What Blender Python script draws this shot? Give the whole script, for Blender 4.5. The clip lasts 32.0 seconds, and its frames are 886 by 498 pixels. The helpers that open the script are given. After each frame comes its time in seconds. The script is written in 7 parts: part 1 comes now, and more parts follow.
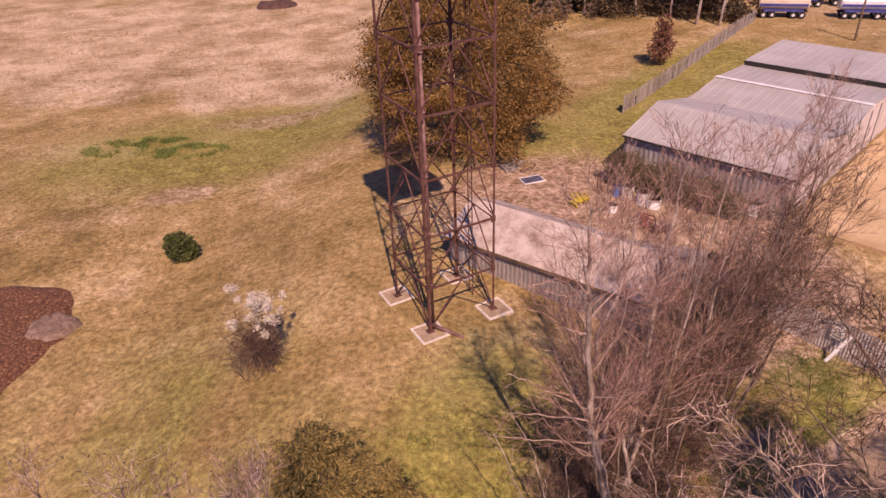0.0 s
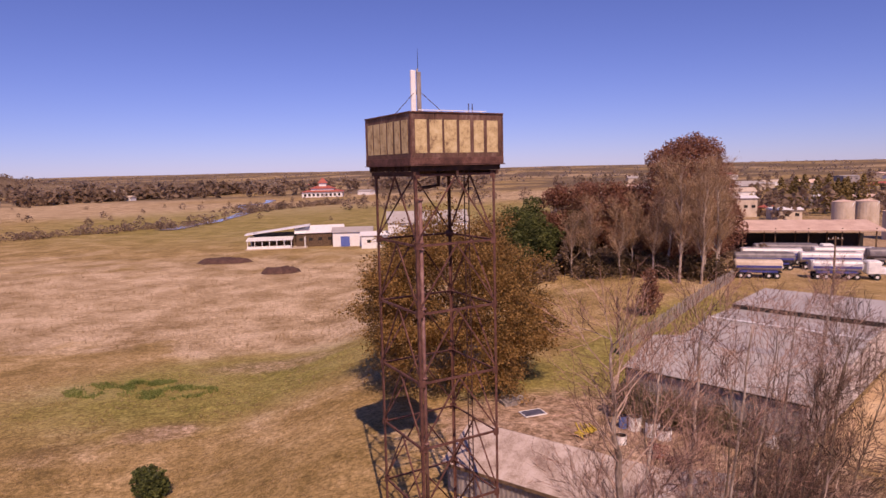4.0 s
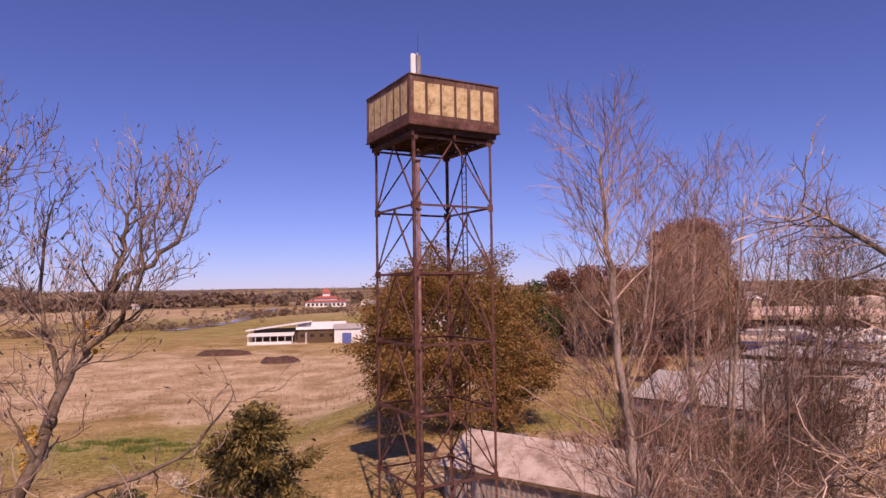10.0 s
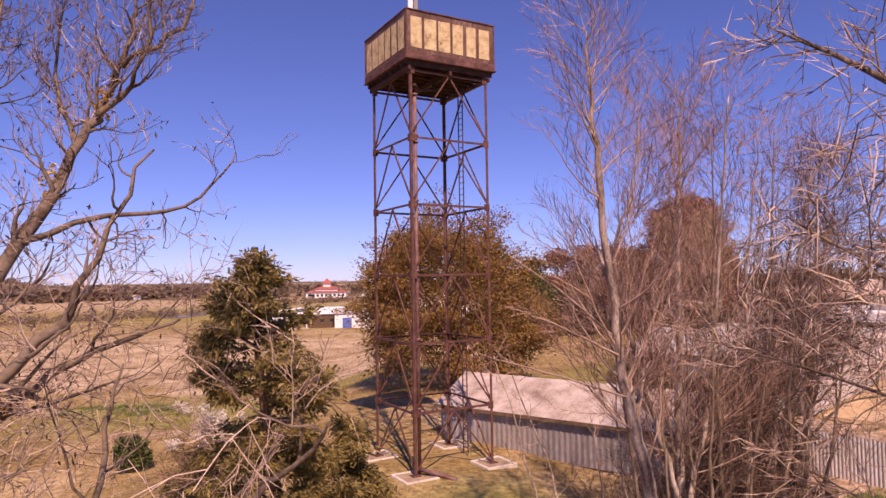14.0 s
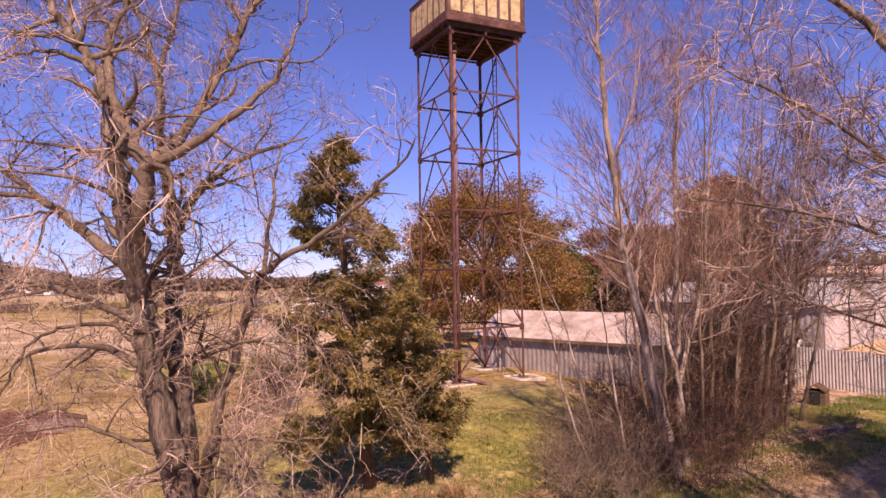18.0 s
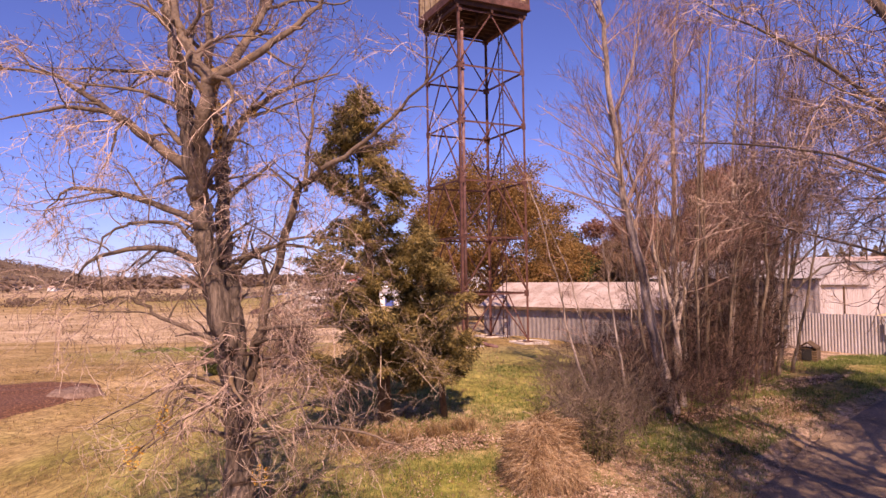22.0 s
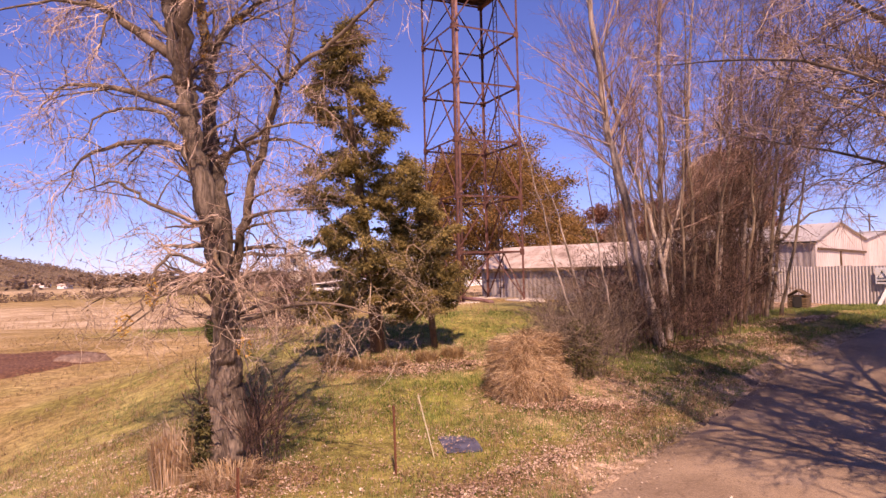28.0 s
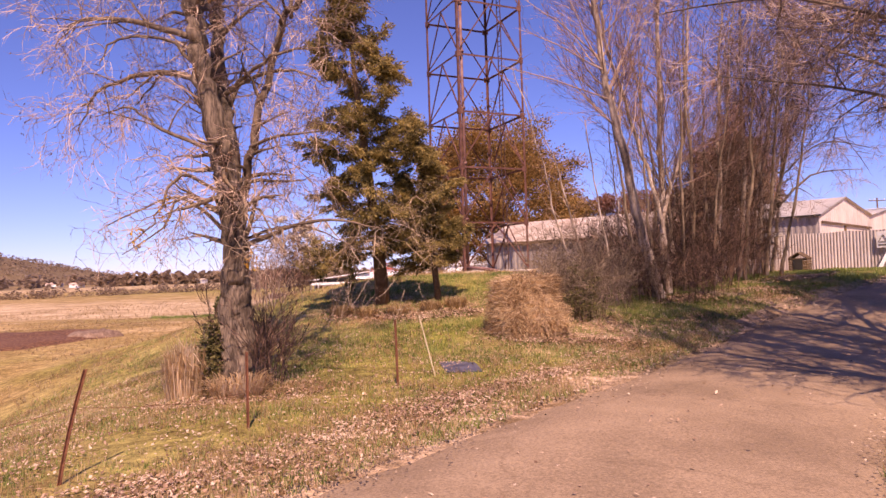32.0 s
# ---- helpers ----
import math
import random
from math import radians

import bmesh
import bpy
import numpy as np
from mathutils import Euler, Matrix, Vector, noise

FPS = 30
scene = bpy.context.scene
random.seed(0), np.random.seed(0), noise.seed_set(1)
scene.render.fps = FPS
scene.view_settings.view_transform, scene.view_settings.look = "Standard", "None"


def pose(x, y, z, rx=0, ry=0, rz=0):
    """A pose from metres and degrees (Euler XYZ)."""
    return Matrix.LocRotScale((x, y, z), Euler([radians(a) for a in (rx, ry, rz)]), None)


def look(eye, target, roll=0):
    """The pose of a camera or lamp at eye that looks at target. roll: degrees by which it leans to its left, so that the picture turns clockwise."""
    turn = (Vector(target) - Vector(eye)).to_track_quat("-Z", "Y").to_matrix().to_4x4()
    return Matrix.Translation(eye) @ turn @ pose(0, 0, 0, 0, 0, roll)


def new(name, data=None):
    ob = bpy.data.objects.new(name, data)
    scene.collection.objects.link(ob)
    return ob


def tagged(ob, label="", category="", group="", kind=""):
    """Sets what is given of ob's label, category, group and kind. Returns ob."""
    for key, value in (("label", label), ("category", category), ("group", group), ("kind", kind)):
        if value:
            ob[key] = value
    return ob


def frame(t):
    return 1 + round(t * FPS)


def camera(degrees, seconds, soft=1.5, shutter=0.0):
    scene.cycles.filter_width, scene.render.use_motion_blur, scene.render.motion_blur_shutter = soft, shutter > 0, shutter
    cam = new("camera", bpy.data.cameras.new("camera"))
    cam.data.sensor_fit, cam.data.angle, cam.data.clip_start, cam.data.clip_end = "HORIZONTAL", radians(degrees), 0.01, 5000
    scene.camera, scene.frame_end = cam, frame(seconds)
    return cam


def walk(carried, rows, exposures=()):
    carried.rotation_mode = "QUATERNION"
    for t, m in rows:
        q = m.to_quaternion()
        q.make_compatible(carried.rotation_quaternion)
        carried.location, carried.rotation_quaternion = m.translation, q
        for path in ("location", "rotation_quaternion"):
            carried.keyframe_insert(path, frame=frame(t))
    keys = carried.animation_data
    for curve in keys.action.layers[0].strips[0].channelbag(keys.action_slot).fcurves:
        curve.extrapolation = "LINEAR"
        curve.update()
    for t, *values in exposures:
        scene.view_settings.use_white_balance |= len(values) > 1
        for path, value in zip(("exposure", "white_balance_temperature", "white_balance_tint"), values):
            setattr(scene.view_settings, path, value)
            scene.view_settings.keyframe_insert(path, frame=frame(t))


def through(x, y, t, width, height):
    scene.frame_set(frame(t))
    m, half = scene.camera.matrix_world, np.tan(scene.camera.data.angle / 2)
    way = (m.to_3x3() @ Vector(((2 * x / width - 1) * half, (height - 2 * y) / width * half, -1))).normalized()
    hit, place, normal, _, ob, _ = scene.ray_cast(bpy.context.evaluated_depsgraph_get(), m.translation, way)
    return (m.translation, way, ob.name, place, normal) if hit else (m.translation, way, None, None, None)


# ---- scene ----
cam = camera(68.0, 32.0)
PATH = [
    (0, (1.521, -28.556, 22.219), (1.483, -26.837, 21.199), -2.2),
    (0.5, (1.443, -28.643, 22.122), (1.407, -26.929, 21.092), -1.9),
    (1, (1.419, -28.694, 21.877), (1.386, -26.977, 20.852), -1.8),
    (1.5, (1.383, -28.485, 21.78), (1.362, -26.653, 20.98), -1.5),
    (2, (1.254, -28.509, 21.152), (1.249, -26.577, 20.634), -1.3),
    (2.5, (1.159, -28.73, 20.541), (1.159, -26.772, 20.129), -1.3),
    (3, (1.091, -28.7, 19.936), (1.091, -26.744, 19.521), -1.3),
    (3.5, (1.064, -28.744, 19.409), (1.064, -26.787, 19.0), -1.3),
    (4, (1.074, -28.614, 18.657), (1.08, -26.628, 18.41), -1.3),
    (4.5, (1.105, -28.716, 18.171), (1.123, -26.719, 18.293), -1.5),
    (6.5, (1.162, -28.958, 15.678), (1.175, -26.962, 15.801), -1.3),
    (7, (1.171, -28.91, 15.056), (1.182, -26.913, 15.177), -1.3),
    (7.5, (1.143, -29.002, 14.46), (1.156, -27.005, 14.576), -1.3),
    (8, (1.245, -29.004, 13.835), (1.253, -27.008, 13.951), -1.2),
    (8.5, (1.299, -28.954, 13.317), (1.303, -26.957, 13.432), -1.1),
    (9, (1.285, -28.956, 12.786), (1.289, -26.959, 12.898), -1.0),
    (9.5, (1.301, -28.975, 12.242), (1.301, -26.978, 12.352), -0.9),
    (10, (1.243, -29.02, 11.595), (1.245, -27.023, 11.706), -0.9),
    (10.5, (1.257, -29.026, 11.059), (1.256, -27.028, 11.168), -0.9),
    (11, (1.241, -28.981, 10.543), (1.24, -26.984, 10.651), -0.8),
    (11.5, (1.37, -28.757, 10.147), (1.366, -26.759, 10.25), -0.9),
    (12, (1.45, -28.648, 9.818), (1.453, -26.651, 9.921), -0.9),
    (12.5, (1.459, -28.682, 9.512), (1.461, -26.684, 9.61), -0.9),
    (13, (1.421, -28.83, 9.234), (1.422, -26.832, 9.331), -0.9),
    (13.5, (1.42, -29.112, 8.971), (1.42, -27.114, 9.066), -0.8),
    (14, (1.396, -29.531, 8.743), (1.396, -27.533, 8.835), -0.9),
    (14.5, (1.431, -29.951, 8.483), (1.429, -27.953, 8.574), -0.8),
    (16.5, (1.248, -30.915, 6.704), (1.182, -28.918, 6.791), -1.0),
    (17, (1.267, -31.85, 6.306), (1.163, -29.855, 6.39), -0.8),
    (17.5, (1.015, -32.897, 5.925), (0.913, -30.901, 6.006), -0.9),
    (18, (1.362, -33.715, 5.554), (1.25, -31.721, 5.634), -0.9),
    (18.5, (1.555, -34.463, 5.1), (1.439, -32.469, 5.186), -0.8),
    (19, (1.611, -34.787, 4.992), (1.49, -32.792, 5.075), -0.9),
    (19.5, (1.495, -34.941, 4.849), (1.379, -32.945, 4.927), -0.9),
    (20, (1.42, -35.066, 4.568), (1.306, -33.071, 4.65), -0.8),
    (20.5, (1.453, -35.191, 4.353), (1.334, -33.196, 4.434), -0.8),
    (21, (1.383, -35.342, 4.175), (1.265, -33.346, 4.256), -0.9),
    (21.5, (1.226, -35.253, 4.003), (1.11, -33.257, 4.082), -0.8),
    (22, (1.062, -35.109, 3.906), (0.945, -33.113, 3.981), -0.9),
    (22.5, (1.085, -35.015, 3.669), (0.961, -33.021, 3.747), -0.9),
    (23, (1.02, -35.128, 3.557), (0.899, -33.133, 3.634), -1.0),
    (23.5, (1.129, -35.287, 3.438), (1.004, -33.292, 3.512), -1.0),
    (24, (1.259, -35.405, 3.287), (1.129, -33.41, 3.359), -1.1),
    (24.5, (1.262, -35.392, 3.083), (1.132, -33.399, 3.154), -1.1),
    (25, (1.293, -35.312, 2.877), (1.161, -33.318, 2.95), -1.2),
    (25.5, (1.32, -35.21, 2.789), (1.186, -33.215, 2.854), -1.2),
    (27.5, (1.408, -35.447, 2.022), (1.269, -33.453, 2.089), -1.4),
    (28, (1.658, -35.546, 1.787), (1.519, -33.552, 1.852), -1.4),
    (28.5, (1.981, -35.763, 1.594), (1.844, -33.769, 1.655), -1.5),
    (29, (2.22, -35.825, 1.292), (2.084, -33.831, 1.354), -1.6),
    (29.5, (2.394, -35.837, 1.125), (2.255, -33.843, 1.185), -1.6),
    (30, (2.416, -35.98, 0.994), (2.276, -33.985, 1.054), -1.6),
    (30.5, (2.307, -36.3, 0.813), (2.167, -34.306, 0.874), -1.7),
    (31, (2.15, -36.416, 0.638), (2.002, -34.422, 0.697), -1.6),
    (31.5, (1.986, -36.254, 0.41), (1.828, -34.261, 0.472), -1.7),
    (32, (1.846, -36.035, 0.243), (1.681, -34.043, 0.303), -1.8),
]
EXPOSURE = 0.0
walk(cam, [(t, look(eye, target, roll)) for t, eye, target, roll in PATH],
     [(t, EXPOSURE + e, k, 56) for t, e, k in ((0, 0.08, 7500), (1.5, 0.03, 7500), (3, -0.2, 7500), (8, -0.22, 7400), (10, -0.1, 7400), (14, 0.2, 7500), (17, 0.36, 7500), (21, 0.42, 7550), (25, 0.45, 7650), (28, 0.52, 7720), (32, 0.57, 7780))])

# ---- light ----
SUN_AWAY = Vector((-0.195, 0.98, 0)).normalized()      # where the shadows point
SUN_HEIGHT = radians(48)
sun_dir = Vector((-SUN_AWAY.x * math.cos(SUN_HEIGHT), -SUN_AWAY.y * math.cos(SUN_HEIGHT), math.sin(SUN_HEIGHT)))
sun = new("sun", bpy.data.lights.new("sun", "SUN"))
sun.data.energy, sun.data.angle, sun.data.color = 4.6, radians(0.6), (1.0, 0.93, 0.68)
sun.rotation_euler = (-sun_dir).to_track_quat("-Z", "Y").to_euler()
world = bpy.data.worlds.new("sky")
world.use_nodes = True
scene.world = world
sky = world.node_tree.nodes.new("ShaderNodeTexSky")
sky.sky_type, sky.sun_disc = "NISHITA", False
sky.sun_elevation = SUN_HEIGHT
sky.sun_rotation = math.atan2(sun_dir.x, sun_dir.y)
sky.air_density, sky.dust_density, sky.ozone_density, sky.altitude = 1.0, 0.1, 6.0, 1500
clear = world.node_tree.nodes.new("ShaderNodeMix")
clear.data_type, clear.blend_type = "RGBA", "MULTIPLY"
clear.inputs[0].default_value = 1.0
clear.inputs[7].default_value = (0.72, 0.91, 1.33, 1)
world.node_tree.links.new(sky.outputs[0], clear.inputs[6])
world.node_tree.links.new(clear.outputs[2], world.node_tree.nodes["Background"].inputs[0])
world.node_tree.nodes["Background"].inputs[1].default_value = 0.085

# ---- materials ----
def surface(name, colours, scale=3.0, rough=0.85, metal=0.0, bump=0.2, fine=40.0, stretch=(1, 1, 1), island=0.0, own=0.0, detail=6.0, spots=None):
    """Procedural surface: a ramp of colours over noise at two scales, with relief."""
    m = bpy.data.materials.new(name)
    m.use_nodes = True
    n, l = m.node_tree.nodes, m.node_tree.links
    b = n["Principled BSDF"]
    co = n.new("ShaderNodeTexCoord")
    mp = n.new("ShaderNodeMapping")
    mp.inputs["Scale"].default_value = stretch
    l.new(co.outputs["Object"], mp.inputs[0])
    a = n.new("ShaderNodeTexNoise")
    a.inputs["Scale"].default_value, a.inputs["Detail"].default_value, a.inputs["Roughness"].default_value = scale, detail, 0.65
    l.new(mp.outputs[0], a.inputs["Vector"])
    f = n.new("ShaderNodeTexNoise")
    f.inputs["Scale"].default_value, f.inputs["Detail"].default_value = fine, 3.0
    l.new(mp.outputs[0], f.inputs["Vector"])
    mix = n.new("ShaderNodeMath")
    mix.operation = "MULTIPLY_ADD"
    l.new(f.outputs[0], mix.inputs[0])
    mix.inputs[1].default_value = 0.45
    l.new(a.outputs[0], mix.inputs[2])
    value = mix.outputs[0]
    shift = -0.225
    for kind, amount in (("island", island), ("own", own)):
        if amount:
            src = n.new("ShaderNodeNewGeometry").outputs["Random Per Island"] if kind == "island" else n.new("ShaderNodeObjectInfo").outputs["Random"]
            add = n.new("ShaderNodeMath")
            add.operation = "MULTIPLY_ADD"
            l.new(src, add.inputs[0])
            add.inputs[1].default_value = amount
            l.new(value, add.inputs[2])
            value = add.outputs[0]
            shift -= amount / 2
    off = n.new("ShaderNodeMath")
    off.inputs[1].default_value = shift
    l.new(value, off.inputs[0])
    r = n.new("ShaderNodeValToRGB")
    e = r.color_ramp.elements
    while len(e) < len(colours):
        e.new(0.5)
    for i, c in enumerate(colours):
        e[i].position = 0.3 + 0.4 * i / max(1, len(colours) - 1)
        e[i].color = (*c, 1)
    l.new(off.outputs[0], r.inputs[0])
    l.new(r.outputs[0], b.inputs["Base Color"])
    b.inputs["Roughness"].default_value, b.inputs["Metallic"].default_value = rough, metal
    if bump:
        bp = n.new("ShaderNodeBump")
        bp.inputs["Strength"].default_value, bp.inputs["Distance"].default_value = bump, 0.02
        l.new(value, bp.inputs["Height"])
        l.new(bp.outputs[0], b.inputs["Normal"])
    return m


def leafy(name, colours, through=0.25, scale=0.5):
    """Foliage: a colour of its own for every leaf clump, with some light let through."""
    m = surface(name, colours, scale=scale, rough=0.7, bump=0, fine=6.0, island=0.45)
    n, l = m.node_tree.nodes, m.node_tree.links
    b = n["Principled BSDF"]
    t = n.new("ShaderNodeBsdfTranslucent")
    l.new(b.inputs["Base Color"].links[0].from_socket, t.inputs[0])
    mx = n.new("ShaderNodeMixShader")
    mx.inputs[0].default_value = through
    l.new(b.outputs[0], mx.inputs[1])
    l.new(t.outputs[0], mx.inputs[2])
    l.new(mx.outputs[0], n["Material Output"].inputs[0])
    return m


RUST = surface("rusted_steel", [(0.05, 0.02, 0.016), (0.125, 0.05, 0.038), (0.21, 0.1, 0.08)], 2.2, 0.8, 0.1, 0.3, 30)
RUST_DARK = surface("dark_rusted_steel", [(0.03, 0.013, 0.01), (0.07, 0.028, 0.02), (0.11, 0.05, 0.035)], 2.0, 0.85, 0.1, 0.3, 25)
TANK = surface("weathered_brown_paint", [(0.06, 0.028, 0.02), (0.115, 0.052, 0.035), (0.15, 0.075, 0.055), (0.24, 0.15, 0.12)], 1.6, 0.75, 0.0, 0.3, 18, (1, 1, 0.5))
CREAM = surface("worn_cream_paint", [(0.2, 0.12, 0.07), (0.5, 0.36, 0.18), (0.62, 0.48, 0.26), (0.66, 0.54, 0.33)], 2.5, 0.75, 0, 0.2, 22)
PIPE = surface("red_oxide_pipe", [(0.11, 0.048, 0.04), (0.2, 0.095, 0.082), (0.3, 0.18, 0.16)], 1.8, 0.65, 0.0, 0.15, 30)
WHITE = surface("white_paint", [(0.62, 0.62, 0.6), (0.78, 0.78, 0.77), (0.82, 0.82, 0.82)], 1.2, 0.5, 0, 0.05, 20)
ZINC = surface("grey_zinc_sheet", [(0.37, 0.345, 0.32), (0.43, 0.4, 0.375), (0.49, 0.46, 0.435)], 0.35, 0.6, 0.1, 0.08, 8, own=0.08)
LICHEN = leafy("orange_lichen", [(0.4, 0.2, 0.02), (0.6, 0.33, 0.04), (0.7, 0.45, 0.08)], 0.1)
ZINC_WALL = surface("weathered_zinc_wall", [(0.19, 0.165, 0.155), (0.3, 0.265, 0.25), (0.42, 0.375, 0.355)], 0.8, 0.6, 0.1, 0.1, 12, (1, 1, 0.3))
PALE_ROOF = surface("pale_stained_roof", [(0.22, 0.15, 0.12), (0.38, 0.3, 0.25), (0.5, 0.41, 0.36), (0.56, 0.49, 0.45)], 0.9, 0.8, 0, 0.2, 14)
CONCRETE = surface("concrete", [(0.36, 0.28, 0.21), (0.46, 0.37, 0.28), (0.54, 0.45, 0.36)], 0.6, 0.9, 0, 0.2, 25)
KERB = surface("pale_concrete_edge", [(0.45, 0.38, 0.32), (0.62, 0.55, 0.48), (0.7, 0.64, 0.57)], 3, 0.9, 0, 0.3, 40)
FENCE_TIMBER = surface("weathered_grey_paling", [(0.16, 0.13, 0.11), (0.3, 0.26, 0.23), (0.42, 0.37, 0.33)], 1.5, 0.9, 0, 0.3, 20, (1, 1, 0.2), own=0.25)
TIMBER = surface("brown_timber", [(0.06, 0.035, 0.02), (0.13, 0.08, 0.045), (0.2, 0.13, 0.08)], 2, 0.85, 0, 0.3, 25, own=0.2)
DARK = surface("dark_interior", [(0.015, 0.013, 0.012), (0.03, 0.026, 0.024)], 2, 0.9, 0, 0, 20)
BARK_PALE = surface("pale_poplar_bark", [(0.1, 0.07, 0.052), (0.25, 0.185, 0.145), (0.44, 0.35, 0.29), (0.6, 0.5, 0.43)], 2.6, 0.9, 0, 0.5, 22, (1, 1, 0.35))
BARK_MID = surface("grey_brown_bark", [(0.09, 0.06, 0.04), (0.2, 0.145, 0.1), (0.33, 0.25, 0.18)], 2.4, 0.9, 0, 0.5, 22, (1, 1, 0.35))
TWIG_PALE = surface("pale_twig_bark", [(0.107, 0.0538, 0.0393), (0.294, 0.165, 0.122), (0.551, 0.339, 0.251)], 0.8, 0.85, 0, 0, 5, island=0.6)
BARK_DARK = surface("furrowed_brown_bark", [(0.025, 0.016, 0.011), (0.085, 0.06, 0.043), (0.2, 0.15, 0.11), (0.33, 0.25, 0.18)], 5.0, 0.95, 0, 1.0, 30, (1, 1, 0.18))
LIMB_PALE = surface("pale_poplar_limb", [(0.21, 0.132, 0.095), (0.399, 0.274, 0.214), (0.588, 0.431, 0.347)], 1.2, 0.9, 0, 0.2, 18)
LIMB_BARK = surface("sunlit_branch_bark", [(0.0575, 0.0342, 0.02), (0.12, 0.0824, 0.0557), (0.201, 0.148, 0.109), (0.239, 0.15, 0.0712)], 1.6, 0.9, 0, 0.4, 18)
TWIG_DARK = surface("brown_twig_bark", [(0.153, 0.0944, 0.0708), (0.354, 0.242, 0.183), (0.614, 0.46, 0.354)], 0.9, 0.9, 0, 0, 5, island=0.5)
TWIG_RED = surface("reddish_twig_bark", [(0.0315, 0.016, 0.0107), (0.104, 0.0571, 0.0394), (0.243, 0.144, 0.1)], 0.9, 0.9, 0, 0, 5, island=0.6)
CYPRESS = leafy("cypress_foliage", [(0.09, 0.076, 0.034), (0.22, 0.175, 0.062), (0.36, 0.275, 0.092), (0.5, 0.375, 0.14)], 0.5, 0.9)
OAK = leafy("bronze_green_foliage", [(0.105, 0.0625, 0.0195), (0.283, 0.168, 0.0488), (0.409, 0.239, 0.0732), (0.482, 0.293, 0.107)], 0.5)
GUM_RED = leafy("russet_foliage", [(0.17, 0.07, 0.042), (0.29, 0.125, 0.078), (0.39, 0.18, 0.112), (0.45, 0.25, 0.16)], 0.5, 0.3)
TWIG_TAN = surface("tan_twig_bark", [(0.15, 0.085, 0.045), (0.36, 0.22, 0.12), (0.56, 0.39, 0.25)], 0.3, 0.9, 0, 0, 5, island=0.6)
TAN_LEAF = leafy("yellow_olive_foliage", [(0.14, 0.1, 0.035), (0.26, 0.185, 0.065), (0.38, 0.27, 0.11)], 0.4, 0.05)
HEDGE = leafy("dusty_hedge_foliage", [(0.12, 0.1, 0.05), (0.2, 0.165, 0.085), (0.28, 0.225, 0.125)], 0.5)
GREEN = leafy("green_shrub_foliage", [(0.035, 0.05, 0.014), (0.085, 0.11, 0.025), (0.15, 0.17, 0.045)])
OLIVE = leafy("olive_foliage", [(0.05, 0.048, 0.016), (0.12, 0.105, 0.032), (0.19, 0.16, 0.05)])
# Foliage of far trees, lightened so the colour carries the distance haze.
HAZED_FAR_TREE = leafy("haze_paled_tree_foliage", [(0.24, 0.165, 0.11), (0.3, 0.21, 0.145), (0.36, 0.26, 0.18)], 0.5, 0.02)
GROVE = leafy("brown_grove_foliage", [(0.075, 0.05, 0.026), (0.15, 0.1, 0.052), (0.22, 0.145, 0.075)], 0.4, 0.1)
# Farthest woods: more of the air's haze mixed into the leaf colour.
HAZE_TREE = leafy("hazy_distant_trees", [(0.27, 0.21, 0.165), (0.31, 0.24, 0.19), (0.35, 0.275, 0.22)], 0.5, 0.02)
BLOSSOM = leafy("white_blossom", [(0.5, 0.42, 0.33), (0.7, 0.63, 0.52), (0.8, 0.75, 0.66)])
STRAW = leafy("dry_grass_blade", [(0.32, 0.21, 0.095), (0.48, 0.33, 0.165), (0.6, 0.45, 0.26)], 0.5)
BLADE = leafy("green_grass_blade", [(0.07, 0.11, 0.02), (0.19, 0.26, 0.055), (0.38, 0.42, 0.14)], 0.4)
RED_STRAW = leafy("russet_dead_grass", [(0.24, 0.135, 0.065), (0.54, 0.365, 0.2), (0.76, 0.58, 0.37)], 0.4, 1.2)
LITTER = leafy("fallen_leaf", [(0.17, 0.09, 0.055), (0.42, 0.27, 0.18), (0.66, 0.5, 0.38)], 0.1)
PALE_STRAW = leafy("bleached_straw", [(0.4, 0.26, 0.14), (0.62, 0.45, 0.27), (0.78, 0.62, 0.43)], 0.5)
DEADWOOD = surface("bleached_dead_wood", [(0.1, 0.06, 0.038), (0.3, 0.21, 0.14), (0.58, 0.45, 0.33)], 0.9, 0.9, 0, 0, 5, island=0.6)
WITHERED = leafy("withered_leaf", [(0.05, 0.03, 0.025), (0.1, 0.06, 0.045), (0.16, 0.1, 0.07)], 0.2)
STONE = leafy("road_gravel", [(0.1, 0.07, 0.05), (0.3, 0.22, 0.15), (0.55, 0.43, 0.32)], 0.0)


